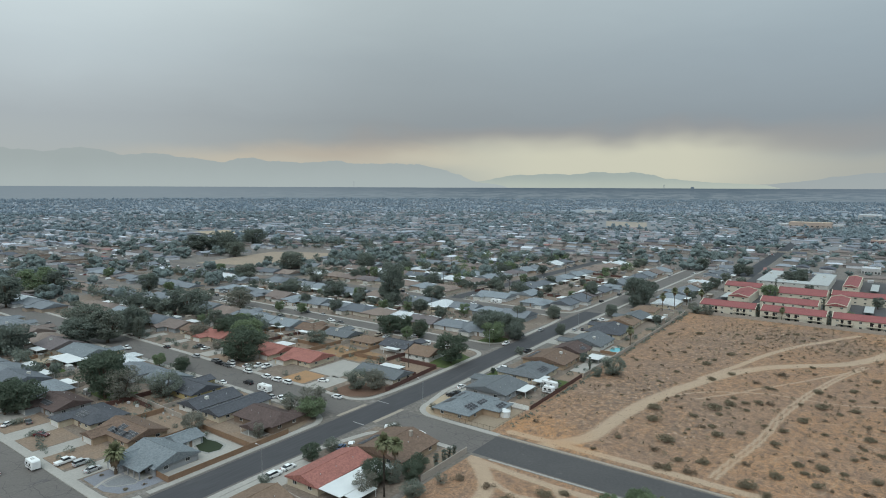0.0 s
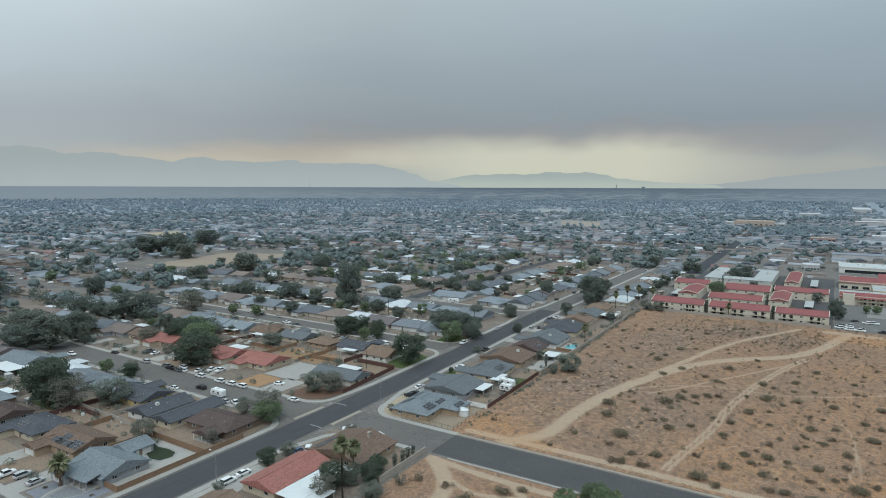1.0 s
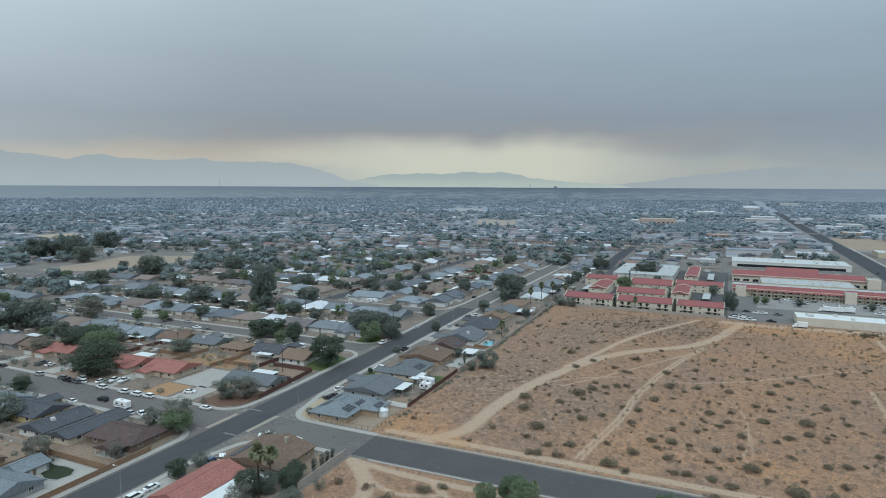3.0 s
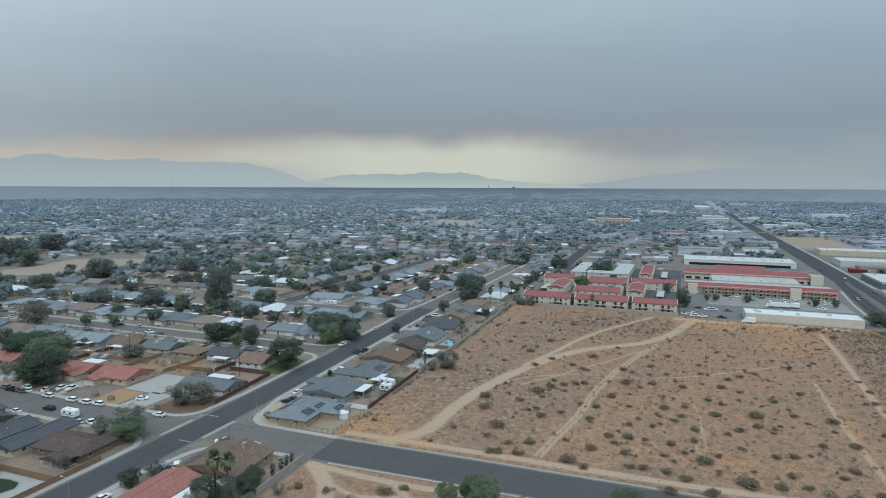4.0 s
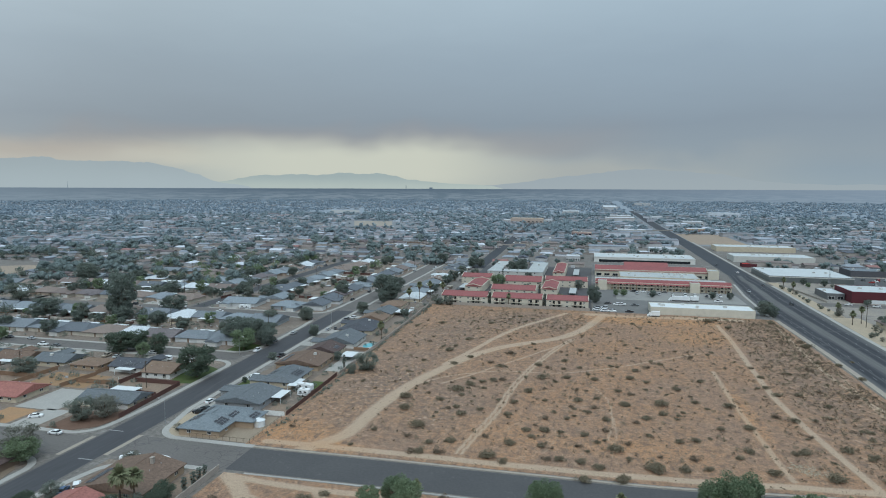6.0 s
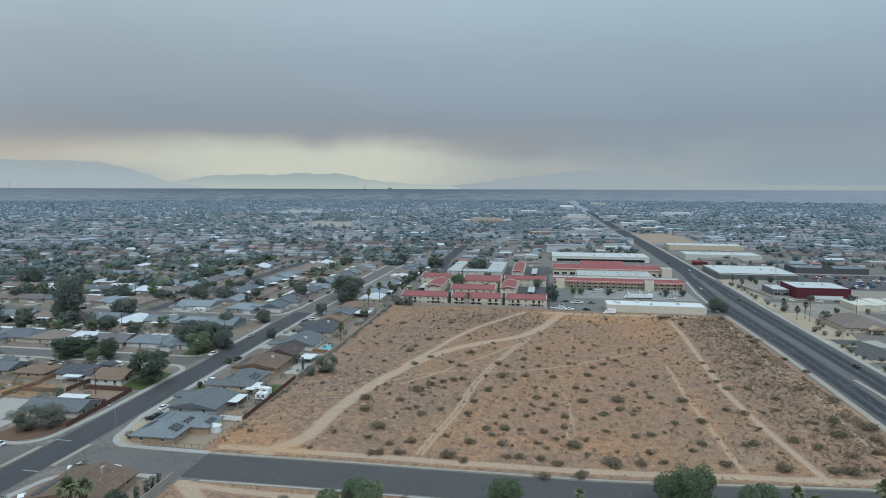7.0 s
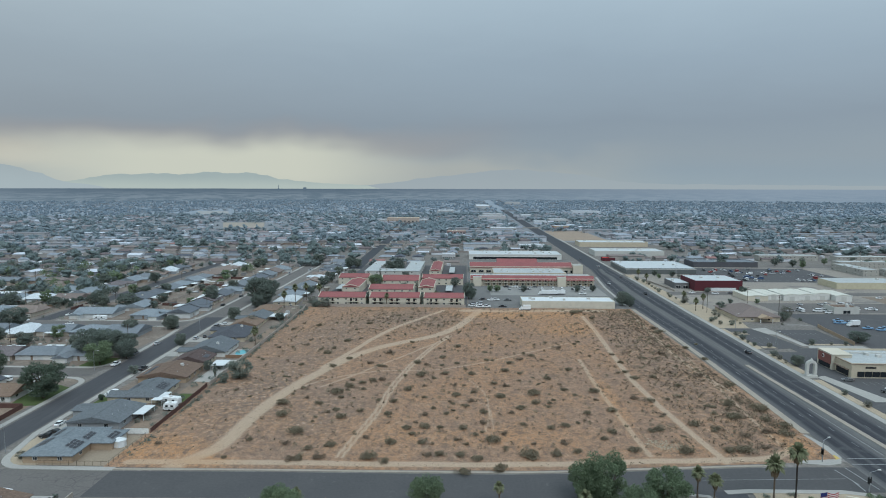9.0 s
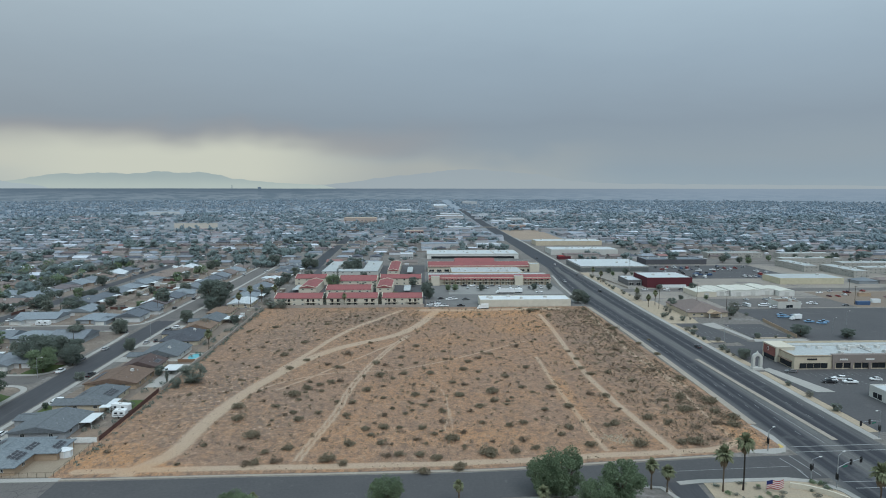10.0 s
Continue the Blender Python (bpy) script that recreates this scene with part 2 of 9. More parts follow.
WALLS = {k: surface("house wall " + k, c, big=0.4, fine=3, grain=0.08) for k, c in
         (("cream", (0.5, 0.43, 0.33)), ("white", (0.6, 0.59, 0.56)), ("tan", (0.36, 0.27, 0.19)), ("grey", (0.3, 0.31, 0.32)), ("brown", (0.2, 0.145, 0.11)), ("yellow", (0.5, 0.4, 0.2)), ("blue", (0.26, 0.31, 0.36)))}
# Outer houses: the house colours mixed towards blue-grey haze.
ROOFS_HAZED = {k: surface("hazed shingle " + k, c, tuple(x * f for x in c), big=0.3, fine=1.5, grain=0.3, rough=0.9) for k, c, f in
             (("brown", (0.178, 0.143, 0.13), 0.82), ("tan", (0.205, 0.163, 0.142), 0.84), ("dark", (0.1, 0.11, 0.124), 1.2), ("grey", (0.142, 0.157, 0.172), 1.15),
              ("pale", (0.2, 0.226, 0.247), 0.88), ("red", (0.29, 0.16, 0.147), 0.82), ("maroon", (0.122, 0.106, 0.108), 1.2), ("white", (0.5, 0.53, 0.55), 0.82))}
WALLS_HAZED = {k: surface("hazed wall " + k, c, big=0.4, fine=3, grain=0.08) for k, c in
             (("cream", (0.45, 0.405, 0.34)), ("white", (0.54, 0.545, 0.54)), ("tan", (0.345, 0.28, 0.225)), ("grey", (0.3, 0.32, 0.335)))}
PAINTS = {k: surface("car paint " + k, c, rough=0.3, grain=0.03, contrast=0.2) for k, c in
          (("white", (0.74, 0.75, 0.75)), ("silver", (0.42, 0.43, 0.44)), ("black", (0.02, 0.02, 0.023)), ("grey", (0.13, 0.135, 0.14)), ("maroon", (0.10, 0.015, 0.02)), ("blue", (0.05, 0.10, 0.2)), ("skyblue", (0.16, 0.3, 0.46)), ("red", (0.3, 0.03, 0.025)), ("tan", (0.33, 0.28, 0.22)))}


# ---- building blocks ----
class Shape:
    """Corners and faces of one mesh."""

    def __init__(self):
        self.v, self.f, self.k = [], [], []

    def face(self, *pts, k=0):
        i = len(self.v)
        self.v += [tuple(p) for p in pts]
        self.f.append(tuple(range(i, i + len(pts))))
        self.k.append(k)
        return self

    def box(self, x0, y0, z0, x1, y1, z1, k=0, top=None, inset=0.0):
        """A box, which may narrow to the top by inset."""
        i, e = len(self.v), inset
        self.v += [(x0, y0, z0), (x1, y0, z0), (x1, y1, z0), (x0, y1, z0), (x0 + e, y0 + e, z1), (x1 - e, y0 + e, z1), (x1 - e, y1 - e, z1), (x0 + e, y1 - e, z1)]
        for n, q in enumerate(((3, 2, 1, 0), (4, 5, 6, 7), (0, 1, 5, 4), (1, 2, 6, 5), (2, 3, 7, 6), (3, 0, 4, 7))):
            self.f.append(tuple(i + a for a in q))
            self.k.append(top if top is not None and n == 1 else k)
        return self

    def prism(self, pts, z0, z1, k=0, top=None):
        """A flat polygon, counter-clockwise from above, drawn up from z0 to z1."""
        i, n = len(self.v), len(pts)
        self.v += [(x, y, z0) for x, y in pts] + [(x, y, z1) for x, y in pts]
        self.f.append(tuple(range(i + n, i + 2 * n)))
        self.k.append(k if top is None else top)
        for a in range(n):
            b = (a + 1) % n
            self.f.append((i + a, i + b, i + n + b, i + n + a))
            self.k.append(k)
        return self

    def tube(self, path, radii, sides=7, k=0):
        """A tapered tube along a path, closed at its end."""
        i = len(self.v)
        for n, (p, r) in enumerate(zip(path, radii)):
            a, b = Vector(path[max(n - 1, 0)]), Vector(path[min(n + 1, len(path) - 1)])
            q = (b - a).to_track_quat("Z", "Y")
            for s in range(sides):
                t = 2 * math.pi * s / sides
                self.v.append(tuple(Vector(p) + q @ Vector((r * math.cos(t), r * math.sin(t), 0))))
        for n in range(len(path) - 1):
            for s in range(sides):
                a, b = i + n * sides + s, i + n * sides + (s + 1) % sides
                self.f.append((a, b, b + sides, a + sides))
                self.k.append(k)
        e = i + (len(path) - 1) * sides
        self.f.append(tuple(range(e, e + sides)))
        self.k.append(k)
        return self

    def moved(self, m, start=0):
        self.v[start:] = [tuple(m @ Vector(p)) for p in self.v[start:]]
        return self

    def data(self, name, *mats):
        me = bpy.data.meshes.new(name)
        me.from_pydata(self.v, [], self.f)
        for m in mats:
            me.materials.append(m)
        if any(self.k):
            me.polygons.foreach_set("material_index", self.k)
        me.update()
        return me


def part(name, shape, material, parent=None, label="", m=None):
    """One mesh object under a thing or a part; shape may be a Shape or a mesh to share."""
    mats = material if isinstance(material, (tuple, list)) else (material,)
    me = shape.data(name, *mats) if isinstance(shape, Shape) else shape
    ob = new(name, me)
    if parent:
        ob.parent = parent
    if m is not None:
        ob.matrix_basis = m
    if label:
        ob["label"] = label
    return ob


def thing(name, label, category, m=None, group="", kind=""):
    """An Empty at the base of a thing, which carries its parts."""
    ob = new(name)
    if m is not None:
        ob.matrix_basis = m
    return tagged(ob, label, category, group, kind)


def setting(name, shape, material, label, category):
    return tagged(part(name, shape, material), label, category, "", "structure")


def ribbon(pts, width, z, k=0, s=None):
    """A flat strip along a line of points."""
    s = s or Shape()
    left, right = [], []
    for i, p in enumerate(pts):
        a, b = Vector(pts[max(i - 1, 0)]), Vector(pts[min(i + 1, len(pts) - 1)])
        u = (b - a).normalized()
        w = Vector((-u.y, u.x)) * width / 2
        left.append(Vector(p) + w)
        right.append(Vector(p) - w)
    for i in range(len(pts) - 1):
        s.face((*right[i], z), (*right[i + 1], z), (*left[i + 1], z), (*left[i], z), k=k)
    return s


def raised(pts, width, z0, z1, s=None):
    """A raised strip, such as a pavement or a low wall, along a line of points."""
    s = s or Shape()
    left, right = [], []
    for i, p in enumerate(pts):
        a, b = Vector(pts[max(i - 1, 0)]), Vector(pts[min(i + 1, len(pts) - 1)])
        u = (b - a).normalized()
        w = Vector((-u.y, u.x)) * width / 2
        left.append(Vector(p) + w)
        right.append(Vector(p) - w)
    for i in range(len(pts) - 1):
        r0, r1, l0, l1 = right[i], right[i + 1], left[i], left[i + 1]
        s.face((*r0, z1), (*r1, z1), (*l1, z1), (*l0, z1))
        s.face((*r0, z0), (*r1, z0), (*r1, z1), (*r0, z1))
        s.face((*l1, z0), (*l0, z0), (*l0, z1), (*l1, z1))
    s.face((*left[0], z0), (*right[0], z0), (*right[0], z1), (*left[0], z1))
    s.face((*right[-1], z0), (*left[-1], z0), (*left[-1], z1), (*right[-1], z1))
    return s


def bend(pts, n=8):
    """A smooth line through points (Catmull-Rom)."""
    p = [Vector(q) for q in pts]
    p = [p[0] * 2 - p[1]] + p + [p[-1] * 2 - p[-2]]
    out = []
    for i in range(1, len(p) - 2):
        for j in range(n):
            t = j / n
            out.append(0.5 * (2 * p[i] + (p[i + 1] - p[i - 1]) * t + (2 * p[i - 1] - 5 * p[i] + 4 * p[i + 1] - p[i + 2]) * t * t + (3 * p[i] - p[i - 1] - 3 * p[i + 1] + p[i + 2]) * t ** 3))
    return [tuple(q) for q in out] + [tuple(p[-2])]

# ---- ground, roads, the empty lot ----
def disc(r, n=96):
    return [(r * math.cos(2 * math.pi * i / n), r * math.sin(2 * math.pi * i / n), 0) for i in range(n)]


setting("ground", Shape().face(*disc(4500)), DIRT, "dusty tan desert ground under the whole town", "ground")

ST1 = bend([(-144, 20), (-146, 90), (-147, 160), (-149, 220), (-152, 290), (-155, 360), (-156.5, 450), (-158, 600), (-160, 760)], 6)
CROSS_W = [(-700, 151), (-450, 151), (-340, 151), (-240, 152), (-154, 153.5)]
CROSS_E = bend([(-140, 157.5), (-100, 157.5), (-60, 158.5), (-20, 159), (20, 160), (60, 164), (90, 167), (114, 168)], 6)
ST3 = [(-700, 60), (-400, 60.5), (-153, 61)]
CROSS2 = [(-760, 255), (-560, 256), (-345, 256.5), (-240, 257), (-160, 257)]
CROSS3 = [(-760, 354), (-440, 354), (-243, 354), (-164, 354)]
ST2 = [(-257, 361), (-258, 450), (-260, 560), (-262, 760)]
FAR_ST = [(-110, 610), (-113, 700), (-119, 910), (-130, 1310), (-136, 1560)]
NW_ST = [(-440, -40), (-440, 151), (-443, 354), (-447, 620), (-450, 1200)]
ROAD_Z, WALK_Z = 0.02, 0.16
road = Shape()
for line, w in ((ST1, 13.2), (CROSS_W, 14.5), (CROSS_E, 15.0), (ST3, 13.0), (CROSS2, 11.5), (CROSS3, 11.0), (ST2, 11.5), (NW_ST, 12)):
    ribbon(line, w, ROAD_Z + 0.004 * (w % 1.7), s=road)
setting("residential_road", road, ASPHALT, "cracked grey asphalt of residential streets", "road")
setting("sealed_road", ribbon([p for p in ST1 if p[1] < 380], 11.6, ROAD_Z + 0.02), ASPHALT_NEW, "dark sealed asphalt along a residential street", "road")
setting("sealed_road", ribbon(ST2, 10.2, ROAD_Z + 0.024), ASPHALT_NEW, "dark sealed asphalt of a side street", "road")
setting("lot_road", ribbon([p for p in CROSS_E if p[0] > -101], 14.8, ROAD_Z + 0.03), surface("dark side road", (0.066, 0.064, 0.066), (0.08, 0.077, 0.077), big=0.08, fine=1.2, grain=0.12, spots=(0.3, 0.62, (0.13, 0.125, 0.12), 0.5)), "dark asphalt side road along the empty lot", "road")
setting("far_street", ribbon(FAR_ST, 13, ROAD_Z + 0.02), ASPHALT_FAR, "dark asphalt street leading out to the school", "road")
# the main road
def main_road_mesh(rows_):
    """The carriageway from rows of (y, west edge, east edge), with its place across kept for the lanes' wear."""
    V, F, A = [], [], []
    for y, xa, xb in rows_:
        V += [(xa, y, ROAD_Z + 0.05), (xb, y, ROAD_Z + 0.05)]
        A += [0.0, 1.0]
    for i in range(len(rows_) - 1):
        F.append((2 * i, 2 * i + 1, 2 * i + 3, 2 * i + 2))
    me = bpy.data.meshes.new("main_road")
    me.from_pydata(V, [], F)
    me.attributes.new("across", "FLOAT", "POINT").data.foreach_set("value", A)
    return me


def main_road_asphalt():
    m = bpy.data.materials.new("main road asphalt")
    m.use_nodes = True
    n = Nodes(m.node_tree)
    pos = n.add("ShaderNodeNewGeometry").outputs["Position"]
    u = n.add("ShaderNodeAttribute", attribute_name="across").outputs["Fac"]
    u = n.math("ADD", u, n.math("MULTIPLY_ADD", n.noise(pos, 0.03, 3.0), 0.02, -0.01))
    pale, dark, mid = (0.105, 0.102, 0.1, 1), (0.036, 0.037, 0.043, 1), (0.075, 0.074, 0.077, 1)
    lanes = n.ramp(u, [(0.0, pale), (0.07, mid), (0.1, dark), (0.18, dark), (0.215, mid), (0.25, dark), (0.33, dark), (0.38, mid), (0.42, pale), (0.55, pale), (0.6, dark), (0.68, dark), (0.715, mid), (0.75, dark), (0.84, dark), (0.89, mid), (1.0, pale)])
    streak = n.noise(n.add("ShaderNodeMapping", {"Vector": pos, "Scale": (1, 0.02, 1)}).outputs[0], 1.1, 4.0, 0.6)
    body = n.mix(1.0, lanes, n.ramp(streak, [(0.3, 0.75), (0.7, 1.25)]), "MULTIPLY")
    patch_ = n.noise(pos, 0.12, 4.0, 0.6)
    body = n.mix(n.ramp(patch_, [(0.57, 0.0), (0.66, 0.5)]), body, (0.085, 0.084, 0.086, 1))
    body = n.mix(1.0, body, n.ramp(n.noise(pos, 2.0, 3.0), [(0.3, 0.88), (0.7, 1.12)]), "MULTIPLY")
    n.add("ShaderNodeOutputMaterial", {0: n.add("ShaderNodeBsdfPrincipled", {"Base Color": body, "Roughness": 0.85, "Specular IOR Level": 0.2}).outputs[0]})
    return m


# the main road
main_me = main_road_mesh([(-60, 112.5, 145), (120, 112.5, 144.5), (190, 113.2, 144.2), (224, 114.2, 144.2), (283, 115.2, 144.4), (330, 115.4, 144.6), (380, 114.2, 144.8), (430, 113.2, 145.2), (470, 113.8, 146.2), (520, 117, 147.4), (560, 120.5, 147.5), (620, 126, 147)])
main_me.materials.append(main_road_asphalt())
tagged(new("main_road", main_me), "broad dark asphalt main road with worn lanes", "road", "", "structure")
setting("main_road_far", ribbon([(136.5, 618), (138, 900), (139, 1385), (146, 2400)], 20.5, ROAD_Z + 0.04), ASPHALT_FAR, "main road running on to the horizon", "road")
setting("side_road_east", ribbon([(143, 175), (300, 176), (900, 178)], 14, ROAD_Z), ASPHALT, "asphalt side road beyond the crossing", "road")
for i, y in enumerate((640, 900, 1180)):
    setting("town_street_%d" % (i + 1), ribbon([(-900, y), (-160, y + 2), (900, y + 6)], 11, ROAD_Z), ASPHALT, "grey town street crossing the main road", "road")
# gutters and kerbs with pavements: real steps beside the carriageway
def offset(line, d):
    out = []
    for i, p in enumerate(line):
        a, b = Vector(line[max(i - 1, 0)]), Vector(line[min(i + 1, len(line) - 1)])
        u = (b - a).normalized()
        out.append((p[0] - u.y * d, p[1] + u.x * d))
    return out


def kerb(line, label="pale concrete pavement with a kerb beside the road", w=2.2, material=None):
    setting("pavement", raised(line, w, 0.0, WALK_Z), material or CONCRETE, label, "pavement")


def corner(x, y, r, a0, a1, n=7):
    return [(x + r * math.cos(radians(a0 + (a1 - a0) * i / n)), y + r * math.sin(radians(a0 + (a1 - a0) * i / n))) for i in range(n + 1)]


w_side, e_side = offset(ST1, 7.9), offset(ST1, -7.9)
n_cross, s_cross = offset(CROSS_E, 8.6), offset(CROSS_E, -8.6)
kerb([p for p in w_side if 78 < p[1] < 134] + corner(-163, 134.5, 8.6, 0, 90)[1:] + [(-180, 143.6), (-340, 142.3), (-480, 142)])
kerb([(-480, 160), (-240, 160.6), (-170, 161.8)] + corner(-166, 171, 9.5, -90, 0)[1:] + [p for p in w_side if 182 < p[1] < 236] + corner(-167, 239.5, 9.5, 0, 90)[1:] + [(-190, 250), (-345, 249.4), (-480, 249)])
kerb([(-480, 263), (-345, 263.2), (-200, 264)] + corner(-170, 273, 9, -90, 0)[1:] + [p for p in w_side if 286 < p[1] < 334] + corner(-172, 337.5, 9, 0, 90)[1:] + [(-200, 347), (-400, 347)])
kerb([(-248, 361), (-205, 361)] + corner(-174, 370, 9, -90, 0)[1:] + [p for p in w_side if 382 < p[1] < 750])
kerb([p for p in e_side if 20 < p[1] < 137] + corner(-127, 137.5, 9, 180, 90)[2:] + [p for p in s_cross if -124 < p[0] < -102])
kerb([p for p in reversed(n_cross) if -101 < p[0] < 92], "narrow pale concrete kerb along the dirt lot", 1.0, TAN_PAVE)
kerb([p for p in reversed(n_cross) if -126 < p[0] < -98] + corner(-127, 175.5, 9.5, -90, -180)[1:] + [p for p in e_side if 186 < p[1] < 750])
kerb([p for p in s_cross if -99 < p[0] < 58], "narrow pale concrete kerb beside the side road", 0.7)
kerb([(-480, 68.6), (-162, 69)] + corner(-160, 76, 7, -90, 0)[2:], w=2.6)
kerb([(112.6, 410), (113.3, 380), (114.1, 330), (114.0, 283), (113.0, 224), (112.4, 200)], w=2.7, material=TAN_PAVE, label="dusty tan kerb strip beside the main road")
kerb([(119.6, 560), (114.2, 500), (111.6, 430), (111.6, 418)], w=2.0)
kerb([(145.6, 186), (145.6, 260), (145.9, 330), (146.2, 400), (147.6, 470), (148.8, 520), (149, 560)], w=2.7)
kerb([(148.5, 580), (150, 760), (152, 1000)], w=2.4)
setting("median", raised([(131.6, 186), (130.9, 210), (130.0, 240), (129.0, 280)], 1.9, 0.0, 0.2), TAN_PAVE, "raised tan concrete median in the main road", "median")
pad = Shape().prism([(98, 177.6), (106, 176.2), (110.5, 177.5), (113.2, 182), (113.8, 190), (112, 199), (110.6, 199), (110.2, 189), (106, 182), (98, 180)], 0.0, WALK_Z)
setting("pavement", pad, CONCRETE, "concrete corner pavement with a kerb ramp", "pavement")
setting("tactile_pad", Shape().prism([(110.4, 180.2), (112.2, 181.0), (112.0, 183.6), (110.6, 182.6)], WALK_Z, WALK_Z + 0.02), YELLOW_LINE, "yellow tactile pad on the kerb ramp", "tactile pad")

# road paint
def stripes(name, lines, label, material=LINE):
    s = Shape()
    for a, b, w, dash, space in lines:
        a, b = Vector(a), Vector(b)
        n = 1 if not dash else int((b - a).length / (dash + space))
        u = (b - a).normalized()
        for i in range(max(n, 1)):
            p = a + u * i * (dash + space)
            q = p + u * dash if dash else b
            ribbon([tuple(p), tuple(q)], w, ROAD_Z + 0.082, s=s)
    tagged(part(name, s, material), label, "road marking", "", "structure")


stripes("lane_marking", [((119.6, 215), (118.5, 560), 0.15, 3.5, 9), ((123.2, 190), (121.8, 560), 0.15, 3.5, 9), ((136.4, 205), (136.6, 560), 0.15, 3.5, 9), ((140.6, 205), (141.6, 560), 0.15, 3.5, 9),
                         ((126.8, 184), (126.2, 224), 0.22, 0, 0)], "worn white lane lines on the main road")
stripes("crosswalk", [((114.5, 181.2), (143.6, 182.4), 0.35, 0, 0), ((113.5, 177.4), (143.6, 178.4), 0.35, 0, 0), ((107.6, 164.5), (106.2, 173.5), 0.3, 0, 0), ((111.3, 162), (110, 175), 0.3, 0, 0), ((115, 158.2), (150, 158.8), 0.3, 0, 0), ((116, 154.6), (150, 155.2), 0.3, 0, 0)], "worn white crosswalk lines at the junction")
stripes("centre_line", [((66, 165.6), (106, 168), 0.18, 0, 0)], "worn white centre line")
stripes("stop_line", [((-153.5, 166.5), (-148, 166.5), 0.5, 0, 0), ((-146, 146), (-141, 146), 0.5, 0, 0), ((107.0, 160.9), (107.2, 166.6), 0.4, 0, 0)], "faded white stop lines at the junctions")
stripes("concrete_gutter", [((-140, 149.8), (-140, 165.2), 1.6, 0, 0), ((-154.2, 146.5), (-154.2, 161), 1.6, 0, 0)], "pale concrete drainage gutter across the street mouth", TAN_PAVE)

# ---- the empty lot: uneven dirt with worn tracks ----
RUTS = bend([(-37, 176), (-35, 190), (-31, 215), (-29, 241), (-24, 272), (-16, 305), (-8, 330)])
TRACKS = [(bend([(-84, 168), (-76, 182), (-74, 209), (-70, 235), (-63, 260), (-51, 291), (-34, 313), (-15, 331), (-3, 355), (4, 379), (10, 402)]), 3.1, 1.0),
          (bend([(-63, 268), (-54, 300), (-46, 331), (-36, 357), (-24, 380), (-14, 400)]), 1.8, 0.9),
          (bend([(74, 385), (74, 346), (72, 300), (70.5, 252), (73, 215), (77, 177)]), 1.6, 0.85),
          (bend([(54, 285), (54, 242), (55, 206), (56, 180)]), 1.3, 0.75),
          (bend([(2, 252), (8, 236), (9, 214), (7, 196)]), 0.6, 0.6),
          (offset(RUTS, 0.85), 0.75, 0.75),
          (offset(RUTS, -0.85), 0.75, 0.75),
          (RUTS, 2.3, 0.3),
          (bend([(-72, 228), (-58, 250), (-37, 263), (-14, 266), (8, 278), (28, 294), (54, 316)]), 0.9, 0.6),
          (bend([(-58, 240), (-44, 262), (-28, 290), (-10, 322)]), 1.0, 0.6),
          (bend([(107, 300), (103, 255), (100, 206), (99, 182)]), 1.1, 0.6),
          (bend([(106, 384), (104, 340), (101.5, 280), (106, 240)]), 1.4, 0.7),
          (bend([(-12, 182), (-9, 196), (-13, 207), (-22, 205), (-26, 196)]), 0.6, 0.5),
          (bend([(8, 184), (10, 205), (8, 222), (-4, 226), (-18, 222)]), 0.6, 0.5),
          (bend([(-98, 170.5), (-60, 171.5), (-20, 172), (20, 173.2), (60, 177), (88, 179.6), (98, 184)]), 1.8, 1.0),
          (bend([(0, 400), (25, 399), (60, 402), (90, 404)]), 5.0, 0.8)]


LOT_GRID = []


